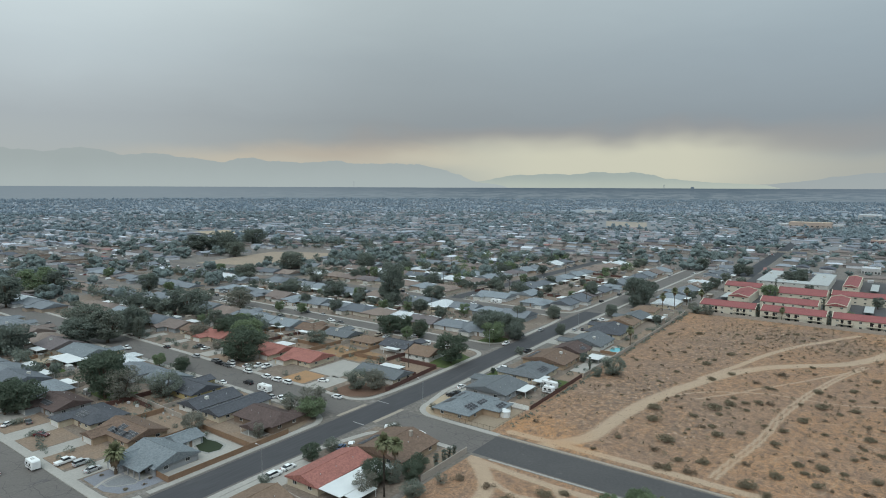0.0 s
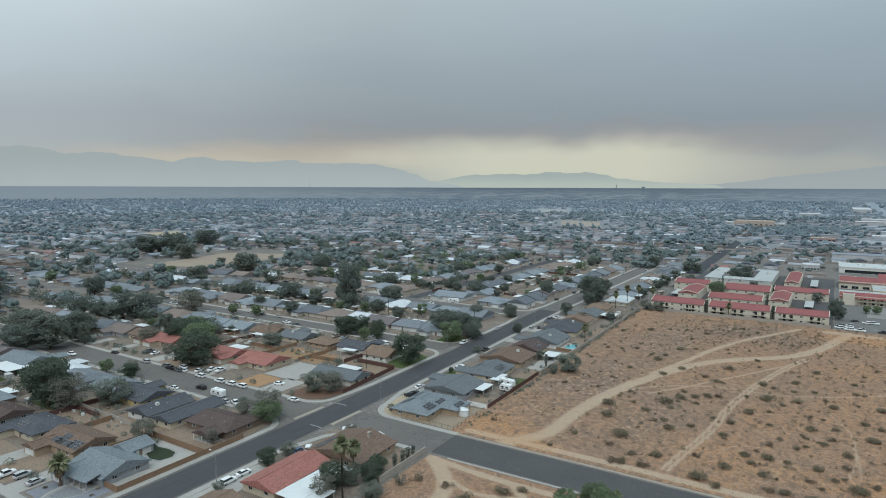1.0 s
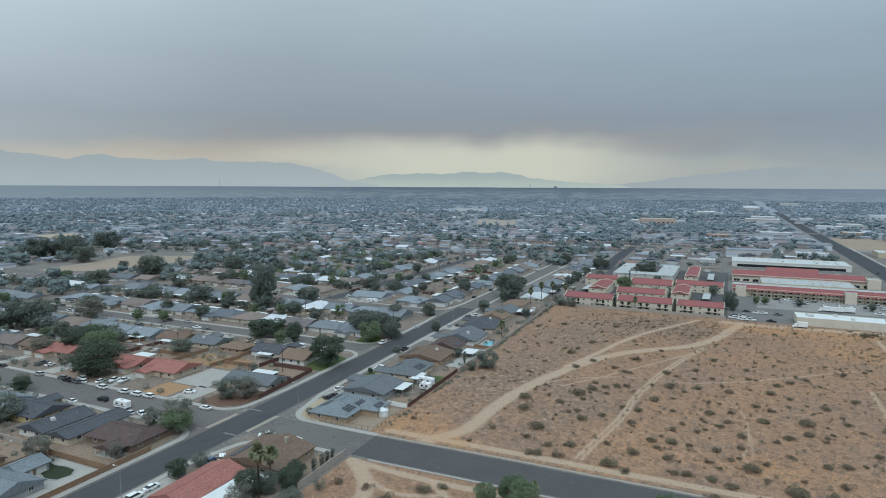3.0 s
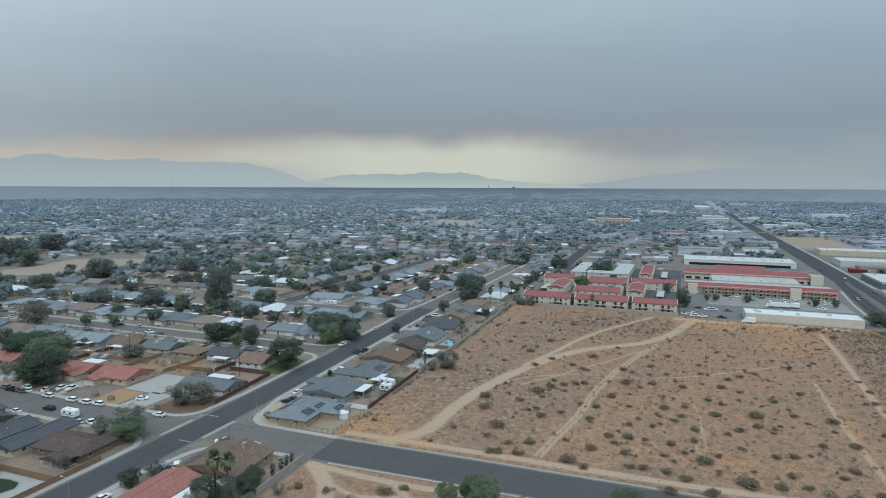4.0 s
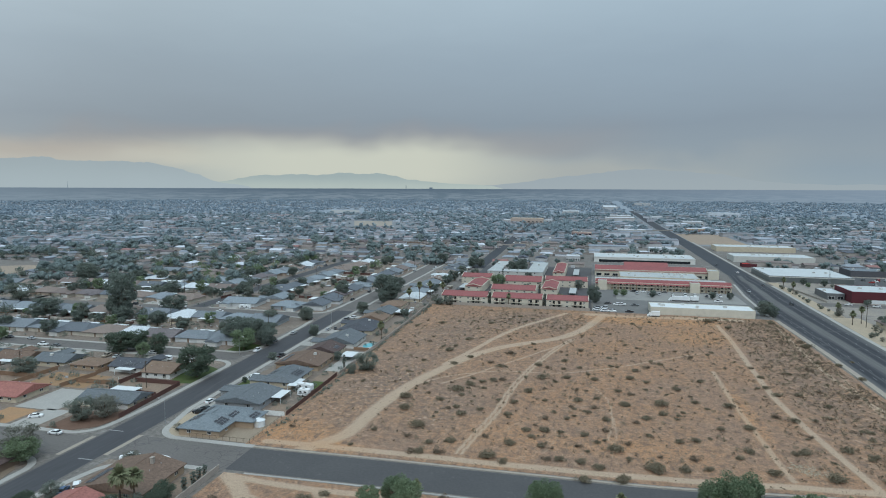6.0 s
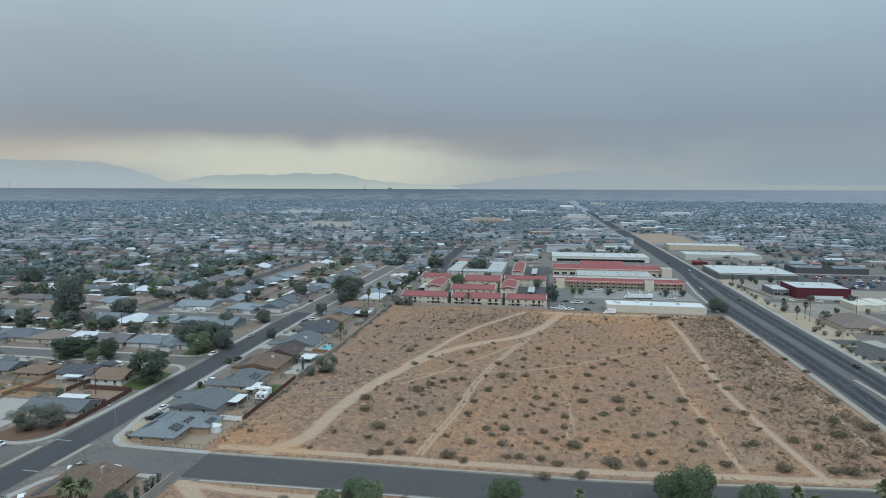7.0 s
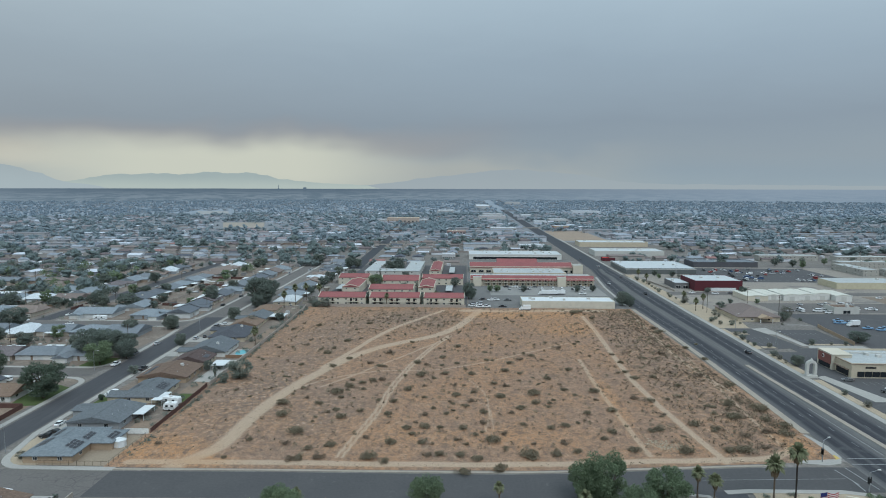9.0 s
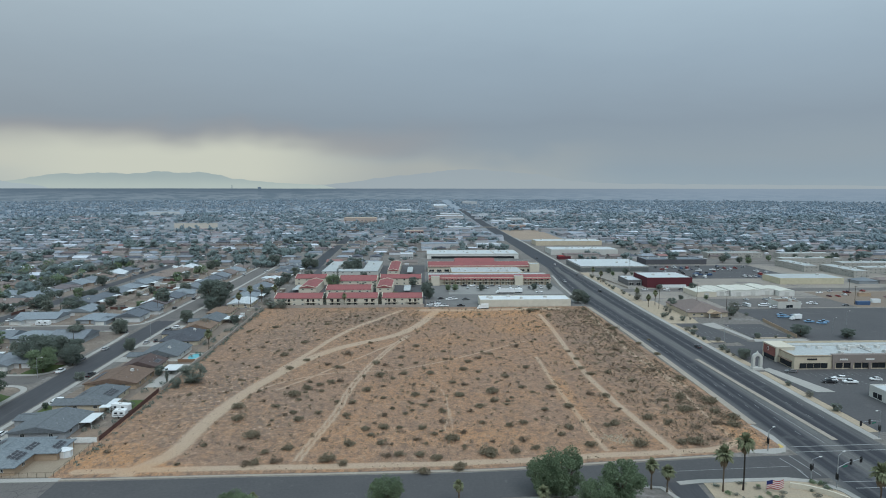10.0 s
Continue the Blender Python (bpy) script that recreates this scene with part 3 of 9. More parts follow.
def lot_sheet():
    step = 0.85
    xs, ys = np.arange(-104, 112, step), np.arange(167.0, 412, step)
    X, Y = np.meshgrid(xs, ys)
    # the south edge follows the kerb, the sides the fence and the main road
    south = np.interp(X, [-104, -60, -20, 20, 60, 90, 112], [167.2, 167.9, 168.6, 169.6, 173.6, 177.0, 180.0])
    Y = south + (Y - 167.0) * (411 - south) / (411 - 167.0)
    X = X * np.where(X > 0, (110.8 + (411 - Y) * 0.003) / 111.5, 1.0) - np.where(X < -90, (X + 90) * 0.12 * (Y - 168) / 240 * -1, 0)
    Z = np.zeros_like(X)
    rng = np.random.default_rng(3)
    for k in range(26):
        L = rng.uniform(3, 40)
        a = rng.uniform(0, 2 * np.pi)
        Z += 0.0032 * L ** 0.75 * np.sin((X * np.cos(a) + Y * np.sin(a)) * 2 * np.pi / L + rng.uniform(0, 6.28))
    Z += rng.normal(0, 0.018, Z.shape)
    M = np.zeros_like(X)
    for line, w, power in TRACKS:
        D = np.full(X.shape, 1e9)
        for (x0, y0), (x1, y1) in zip(line[:-1], line[1:]):
            dx, dy = x1 - x0, y1 - y0
            t = np.clip(((X - x0) * dx + (Y - y0) * dy) / (dx * dx + dy * dy), 0, 1)
            D = np.minimum(D, np.hypot(X - x0 - t * dx, Y - y0 - t * dy))
        M = np.maximum(M, power * np.clip(1.35 - D / w, 0, 1))
    # patches of ochre soil, and stony ground with many small humps
    ochre, stony = np.zeros_like(X), np.zeros_like(X)
    for cx, cy, a, b, k in ((-92, 180, 16, 12, 1.0), (-78, 172, 14, 6, 0.8), (34, 388, 52, 16, 1.0), (58, 352, 26, 30, 0.7), (-88, 352, 12, 26, 0.5), (20, 318, 24, 26, 0.35), (-4, 192, 60, 12, 0.45), (56, 232, 5, 46, 0.6), (104, 190, 8, 14, 0.8), (-46, 300, 14, 10, 0.3), (-98, 262, 6, 40, 0.2)):
        ochre = np.maximum(ochre, k * np.clip(1.3 - np.hypot((X - cx) / a, (Y - cy) / b), 0, 1))
    for cx, cy, a, b, k in ((-38, 372, 34, 26, 1.0), (-80, 240, 26, 66, 1.0), (92, 290, 20, 130, 0.8), (-74, 330, 32, 62, 0.9), (-52, 212, 18, 40, 0.8)):
        stony = np.maximum(stony, k * np.clip(1.3 - np.hypot((X - cx) / a, (Y - cy) / b), 0, 1))
    Z += stony * (1 - M) * np.abs(rng.normal(0, 0.07, Z.shape))
    Z = np.maximum(0.34 + Z * (1 - 0.7 * M) - 0.08 * M, 0.12)
    edge = np.minimum(np.minimum(Y - south, 411 - Y), np.minimum(X - X.min(axis=1, keepdims=True), X.max(axis=1, keepdims=True) - X))
    Z = np.where(edge < 3, 0.06 + (Z - 0.06) * np.clip(edge / 3, 0, 1), Z)
    ny, nx = X.shape
    i = np.arange(ny * nx).reshape(ny, nx)
    f = np.stack([i[:-1, :-1], i[:-1, 1:], i[1:, 1:], i[1:, :-1]], -1).reshape(-1, 4)
    me = bpy.data.meshes.new("empty_lot")
    me.from_pydata(np.stack([X, Y, Z], -1).reshape(-1, 3).tolist(), [], f.tolist())
    me.attributes.new("worn", "FLOAT", "POINT").data.foreach_set("value", M.ravel().astype(np.float32))
    for word, field in (("ochre", ochre), ("stony", stony)):
        me.attributes.new(word, "FLOAT", "POINT").data.foreach_set("value", field.ravel().astype(np.float32))
    me.polygons.foreach_set("use_smooth", np.ones(len(f), bool))
    LOT_GRID.extend((xs, ys, Z))
    return me


def lot_dirt():
    m = bpy.data.materials.new("lot dirt")
    m.use_nodes = True
    n = Nodes(m.node_tree)
    pos = n.add("ShaderNodeNewGeometry").outputs["Position"]
    a, b, c = n.noise(pos, 0.03, 6, 0.65, 0.5), n.noise(pos, 0.35, 6, 0.7, 0.5), n.noise(pos, 3.2, 4, 0.7)
    s = n.noise(n.add("ShaderNodeMapping", {"Vector": pos, "Rotation": (0, 0, 0.5), "Scale": (1, 0.35, 1)}).outputs[0], 0.6, 7, 0.78, 0.6)
    ochre = n.add("ShaderNodeAttribute", attribute_name="ochre").outputs["Fac"]
    stony = n.add("ShaderNodeAttribute", attribute_name="stony").outputs["Fac"]
    worn = n.add("ShaderNodeAttribute", attribute_name="worn").outputs["Fac"]
    body = n.mix(n.ramp(a, [(0.42, 0.0), (0.58, 1.0)]), (0.262, 0.158, 0.104, 1), (0.308, 0.171, 0.097, 1))
    soil = n.math("MULTIPLY_ADD", n.math("SUBTRACT", b, 0.5), 1.5, ochre)
    body = n.mix(n.ramp(soil, [(0.22, 0.0), (0.72, 0.9)]), body, (0.395, 0.2, 0.09, 1))
    body = n.mix(n.ramp(b, [(0.52, 0.0), (0.68, 0.55)]), body, (0.31, 0.21, 0.15, 1))
    body = n.mix(n.ramp(s, [(0.5, 0.0), (0.62, 0.75)]), body, (0.165, 0.115, 0.086, 1))
    hump = n.noise(pos, 0.5, 4, 0.7, 0.4)
    body = n.mix(n.math("MULTIPLY", n.ramp(hump, [(0.47, 0.0), (0.54, 0.9)]), stony), body, (0.155, 0.115, 0.092, 1))
    body = n.mix(n.math("MULTIPLY", n.ramp(hump, [(0.37, 0.85), (0.44, 0.0)]), stony), body, (0.37, 0.285, 0.225, 1))
    clod = n.noise(pos, 0.42, 5, 0.75, 0.3)
    free = n.math("SUBTRACT", 1.0, worn)
    body = n.mix(n.math("MULTIPLY", n.ramp(clod, [(0.53, 0.0), (0.58, 0.75)]), free), body, (0.15, 0.103, 0.076, 1))
    body = n.mix(n.math("MULTIPLY", n.ramp(clod, [(0.38, 0.5), (0.45, 0.0)]), free), body, (0.37, 0.25, 0.17, 1))
    edge = n.math("ADD", worn, n.math("MULTIPLY_ADD", b, 0.55, -0.275))
    body = n.mix(n.ramp(edge, [(0.25, 0.0), (0.7, 0.9)]), body, n.mix(n.math("MULTIPLY", ochre, 0.7), (0.365, 0.272, 0.195, 1), (0.4, 0.24, 0.135, 1)))
    speck = n.noise(pos, 1.3, 5, 0.8, 0.4)
    body = n.mix(n.math("MULTIPLY", n.ramp(speck, [(0.51, 0.0), (0.6, 0.7)]), n.math("SUBTRACT", 1.0, worn)), body, (0.115, 0.083, 0.064, 1))
    body = n.mix(n.ramp(n.noise(pos, 0.9, 5, 0.8, 0.9), [(0.62, 0.0), (0.7, 0.4)]), body, (0.33, 0.25, 0.19, 1))
    body = n.mix(1.0, body, n.ramp(c, [(0.28, 0.62), (0.72, 1.38)]), "MULTIPLY")
    bs = n.add("ShaderNodeBsdfPrincipled", {"Base Color": body, "Roughness": 0.95, "Specular IOR Level": 0.2})
    bp = n.add("ShaderNodeBump", {"Strength": 0.7, "Distance": 0.12, "Height": c}).outputs[0]
    m.node_tree.links.new(bp, bs.inputs["Normal"])
    n.add("ShaderNodeOutputMaterial", {0: bs.outputs[0]})
    return m


LOT_DIRT = lot_dirt()
lot_mesh = lot_sheet()
lot_mesh.materials.append(LOT_DIRT)
tagged(new("empty_lot", lot_mesh), "empty desert lot of orange-tan dirt with worn tracks", "ground", "", "structure")
SOUTH_TRACKS = [(bend([(-97, 147), (-90, 141), (-84, 133), (-82, 122), (-86, 108)]), 2.6, 1.0), (bend([(-96, 146.5), (-72, 145), (-45, 146), (-10, 147), (20, 148)]), 1.6, 1.0), (bend([(-70, 145), (-63, 138), (-58, 126), (-60, 110)]), 1.6, 0.9), (bend([(-88, 139), (-76, 135), (-66, 138)]), 1.3, 0.8)]


def south_sheet():
    """The smaller dirt lot: a gently uneven sheet with sandy tracks."""
    X, Y = np.meshgrid(np.arange(-99, 24.6, 1.0), np.linspace(0, 1, 92))
    top = np.interp(X, [-99, -60, -20, 24], [148.4, 149.2, 149.6, 150.6])
    Y = 60 + Y * (top - 60)
    rng = np.random.default_rng(8)
    M = np.zeros_like(X)
    for line, w, power in SOUTH_TRACKS:
        D = np.full(X.shape, 1e9)
        for (x0, y0), (x1, y1) in zip(line[:-1], line[1:]):
            dx, dy = x1 - x0, y1 - y0
            t = np.clip(((X - x0) * dx + (Y - y0) * dy) / (dx * dx + dy * dy), 0, 1)
            D = np.minimum(D, np.hypot(X - x0 - t * dx, Y - y0 - t * dy))
        M = np.maximum(M, power * np.clip(1.35 - D / w, 0, 1))
    Z = 0.1 + np.abs(rng.normal(0, 0.03, X.shape)) * (1 - 0.8 * M)
    ny, nx = X.shape
    i = np.arange(ny * nx).reshape(ny, nx)
    f = np.stack([i[:-1, :-1], i[:-1, 1:], i[1:, 1:], i[1:, :-1]], -1).reshape(-1, 4)
    me = bpy.data.meshes.new("south_lot")
    me.from_pydata(np.stack([X, Y, Z], -1).reshape(-1, 3).tolist(), [], f.tolist())
    me.attributes.new("worn", "FLOAT", "POINT").data.foreach_set("value", M.ravel().astype(np.float32))
    me.polygons.foreach_set("use_smooth", np.ones(len(f), bool))
    me.materials.append(LOT_DIRT)
    return me


tagged(new("south_lot", south_sheet()), "bare tan dirt lot with sandy tracks behind a block wall", "ground", "", "structure")


# ---- backdrop: the far plain and the mountains in the smoke ----
def around(r, a0, a1, n, low, high):
    s = Shape()
    pts = []
    for i in range(n + 1):
        a = a0 + (a1 - a0) * i / n
        pts.append((r * math.sin(radians(a)), r * math.cos(radians(a)), low, high(a)))
    for p, q in zip(pts[:-1], pts[1:]):
        s.face((p[0], p[1], p[2]), (q[0], q[1], q[2]), (q[0], q[1], q[3]), (p[0], p[1], p[3]))
    return s


def ridge(points, seed, rough):
    ax, ay = [p[0] for p in points], [p[1] for p in points]

    def height(r):
        def h(a):
            e = float(np.interp(a, ax, ay))
            j = noise.fractal(Vector((a * 0.5, seed, 0)), 0.7, 2.2, 7) * rough * 1.2 * min(1.0, e)
            return 80 + r * math.tan(radians(max(e + j, -0.02)))
        return h
    return height


# Glowing backdrop with haze painted into its colours, paler to east and west.
def haze_plain(name):
    m = bpy.data.materials.new(name)
    m.use_nodes = True
    n = Nodes(m.node_tree)
    pos = n.add("ShaderNodeNewGeometry").outputs["Position"]
    xyz_ = n.add("ShaderNodeSeparateXYZ", {0: pos}).outputs
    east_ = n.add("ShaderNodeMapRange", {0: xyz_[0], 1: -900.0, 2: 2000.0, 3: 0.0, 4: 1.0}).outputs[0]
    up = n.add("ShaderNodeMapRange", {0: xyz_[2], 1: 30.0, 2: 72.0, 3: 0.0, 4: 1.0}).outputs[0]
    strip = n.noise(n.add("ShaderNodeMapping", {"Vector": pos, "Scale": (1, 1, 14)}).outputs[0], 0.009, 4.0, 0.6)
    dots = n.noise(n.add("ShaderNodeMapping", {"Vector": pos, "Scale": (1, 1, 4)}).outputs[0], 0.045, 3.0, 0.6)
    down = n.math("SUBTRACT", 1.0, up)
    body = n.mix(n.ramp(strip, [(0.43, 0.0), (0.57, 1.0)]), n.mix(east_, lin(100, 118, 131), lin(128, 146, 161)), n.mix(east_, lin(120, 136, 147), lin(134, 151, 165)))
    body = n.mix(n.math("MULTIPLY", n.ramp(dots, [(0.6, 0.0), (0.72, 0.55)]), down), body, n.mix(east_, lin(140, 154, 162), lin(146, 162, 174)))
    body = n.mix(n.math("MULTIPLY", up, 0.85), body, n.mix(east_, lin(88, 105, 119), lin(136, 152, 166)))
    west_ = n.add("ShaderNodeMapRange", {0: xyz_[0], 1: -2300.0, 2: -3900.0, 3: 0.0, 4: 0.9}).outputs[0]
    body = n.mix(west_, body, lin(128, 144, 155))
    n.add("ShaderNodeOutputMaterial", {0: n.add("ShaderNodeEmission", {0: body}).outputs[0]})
    return m


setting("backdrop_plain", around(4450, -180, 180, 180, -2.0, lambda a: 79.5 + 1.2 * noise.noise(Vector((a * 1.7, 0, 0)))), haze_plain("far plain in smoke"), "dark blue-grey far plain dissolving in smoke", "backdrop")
WEST = ridge([(-110, 2.2), (-80, 2.5), (-72.2, 2.9), (-69.3, 2.68), (-66.7, 3.12), (-64.0, 2.58), (-61.3, 2.8), (-59.1, 2.38), (-57.5, 2.38), (-56.1, 2.15), (-53.5, 2.6), (-52.1, 2.25), (-49.1, 2.2), (-46.1, 2.35), (-44.0, 2.11), (-40.9, 2.22), (-38.8, 1.97), (-37.0, 1.86), (-35.7, 1.34), (-34.1, 0.75), (-33, 0.5), (-31, 0.2), (-30, -0.3), (-28, -1)], 1.0, 0.16)
MID = ridge([(-36, -1), (-34.3, 0.4), (-32.2, 0.76), (-30.1, 1.13), (-26.4, 1.23), (-24.3, 1.23), (-22.7, 1.44), (-19.4, 1.33), (-17.6, 1.11), (-15.6, 0.7), (-12.6, 0.48), (-9, 0.3), (-6, -0.5)], 5.0, 0.12)
EAST = ridge([(-13, 0.1), (-7.0, 0.5), (-4.3, 0.92), (-1.7, 1.23), (1.4, 1.53), (3.9, 1.77), (6.4, 1.65), (8.8, 1.53), (11.2, 1.17), (14.0, 0.66), (17.5, 0.45), (40, 0.2), (70, 0.2)], 9.0, 0.12)


# The hills glow; their smoke veil is a paler colour painted at the foot.
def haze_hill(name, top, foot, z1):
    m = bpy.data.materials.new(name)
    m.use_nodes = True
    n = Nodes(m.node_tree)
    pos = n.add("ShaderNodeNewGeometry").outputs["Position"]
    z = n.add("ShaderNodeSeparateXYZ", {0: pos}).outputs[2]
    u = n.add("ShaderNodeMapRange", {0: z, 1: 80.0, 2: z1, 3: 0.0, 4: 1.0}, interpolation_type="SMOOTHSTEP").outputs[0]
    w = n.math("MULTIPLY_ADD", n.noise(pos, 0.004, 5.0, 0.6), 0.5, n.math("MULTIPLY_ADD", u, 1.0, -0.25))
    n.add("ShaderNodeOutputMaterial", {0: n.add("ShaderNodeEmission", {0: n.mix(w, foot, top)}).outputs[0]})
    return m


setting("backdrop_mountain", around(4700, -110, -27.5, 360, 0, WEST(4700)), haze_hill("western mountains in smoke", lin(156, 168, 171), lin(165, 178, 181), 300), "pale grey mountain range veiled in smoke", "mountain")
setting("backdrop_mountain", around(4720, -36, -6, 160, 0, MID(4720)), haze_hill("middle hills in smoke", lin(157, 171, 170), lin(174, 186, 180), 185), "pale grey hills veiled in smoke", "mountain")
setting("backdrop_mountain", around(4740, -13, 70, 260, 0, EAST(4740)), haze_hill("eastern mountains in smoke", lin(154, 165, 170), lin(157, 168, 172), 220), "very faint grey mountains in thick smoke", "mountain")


# ---- houses ----
def roof_shape(s, x0, y0, x1, y1, z, pitch, over, hip, along="x", thick=0.22):
    """A pitched roof over a rectangle, ridge along x or y; hip: how far the ridge ends draw in (0: gables)."""
    i = len(s.v)
    w, dd = (x1 - x0, y1 - y0) if along == "x" else (y1 - y0, x1 - x0)
    cx, cy = (x0 + x1) / 2, (y0 + y1) / 2
    a, b = w / 2 + over, dd / 2 + over
    h = b * pitch
    e = z - over * pitch
    r = a - min(hip * b, a - 0.3)
    t = thick
    s.face((-a, -b, e), (a, -b, e), (r, 0, e + h), (-r, 0, e + h))
    s.face((a, b, e), (-a, b, e), (-r, 0, e + h), (r, 0, e + h))
    s.face((a, -b, e), (a, b, e), (r, 0, e + h))
    s.face((-a, b, e), (-a, -b, e), (-r, 0, e + h))
    for p, q in (((-a, -b), (a, -b)), ((a, -b), (a, b)), ((a, b), (-a, b)), ((-a, b), (-a, -b))):
        s.face((*p, e - t), (*q, e - t), (*q, e), (*p, e))
    s.face((-a, -b, e - t), (-a, b, e - t), (a, b, e - t), (a, -b, e - t))
    # ridge cap
    s.box(-r, -0.14, e + h - 0.05, r, 0.14, e + h + 0.07)
    m = Matrix.Translation((cx, cy, 0)) @ (Matrix.Rotation(math.pi / 2, 4, "Z") if along == "y" else Matrix.Identity(4))
    return s.moved(m, i)


pane_s = Shape().box(-0.62, -0.03, 0.08, -0.03, 0.02, 1.02).box(0.03, -0.03, 0.08, 0.62, 0.02, 1.02)
frame_s = Shape().box(-0.72, -0.06, 0, 0.72, 0.0, 0.09).box(-0.72, -0.06, 1.01, 0.72, 0.0, 1.1).box(-0.72, -0.06, 0.09, -0.62, 0, 1.01).box(0.62, -0.06, 0.09, 0.72, 0, 1.01).box(-0.04, -0.06, 0.09, 0.04, 0, 1.01)
PANE_ME, FRAME_ME = pane_s.data("pane", GLASS), frame_s.data("window", TRIM)
garage_s = Shape()
for i in range(4):
    garage_s.box(-2.4, -0.05, 0.02 + i * 0.54, 2.4, 0.0, 0.52 + i * 0.54)
GARAGE_ME = garage_s.data("garage_door", TRIM)
DOOR_ME = Shape().box(-0.5, -0.07, 0, 0.5, 0, 2.1).box(-0.42, -0.09, 0.2, 0.42, -0.07, 0.9).box(-0.42, -0.09, 1.1, 0.42, -0.07, 1.9).data("door", WALLS["brown"])
COOLER_ME = Shape().box(-0.65, -0.65, 0, 0.65, 0.65, 0.2).box(-0.6, -0.6, 0.2, 0.6, 0.6, 1.05, inset=0.05).box(-0.45, -0.62, 0.3, 0.45, -0.6, 0.9).data("cooler", COOLER)
VENT_ME = Shape().tube([(0, 0, -0.3), (0, 0, 0.32)], [0.07, 0.07], 6).tube([(0, 0, 0.32), (0, 0, 0.4)], [0.14, 0.08], 6).data("roof_vent", STEEL)
def panel_glass():
    """Dark cells in a thin pale metal frame."""
    m = bpy.data.materials.new("framed solar cells")
    m.use_nodes = True
    n = Nodes(m.node_tree)
    xyz_ = n.add("ShaderNodeSeparateXYZ", {0: n.add("ShaderNodeTexCoord").outputs["Object"]}).outputs
    ex = n.math("GREATER_THAN", n.math("ABSOLUTE", xyz_[0]), 0.775)
    ey = n.math("GREATER_THAN", n.math("ABSOLUTE", xyz_[1]), 0.46)
    rim = n.math("MAXIMUM", ex, ey)
    tint = n.mix(n.add("ShaderNodeObjectInfo").outputs["Random"], (0.016, 0.018, 0.024, 1), (0.026, 0.026, 0.032, 1))
    n.add("ShaderNodeOutputMaterial", {0: n.add("ShaderNodeBsdfPrincipled", {"Base Color": n.mix(rim, tint, (0.2, 0.2, 0.21, 1)), "Roughness": 0.5}).outputs[0]})
    return m


PANEL = panel_glass()
CELL_ME = Shape().box(-0.82, -0.5, 0.0, 0.82, 0.5, 0.05).data("solar_panel", PANEL)
rnd = random.Random(7)
FACE = {"S": 0, "E": 90, "N": 180, "W": 270}


def window(parent, x, y, z, turn):
    w = part("window", FRAME_ME, None, parent, m=pose(x, y, z, 0, 0, turn))
    part("pane", PANE_ME, None, w, "dark glass pane")


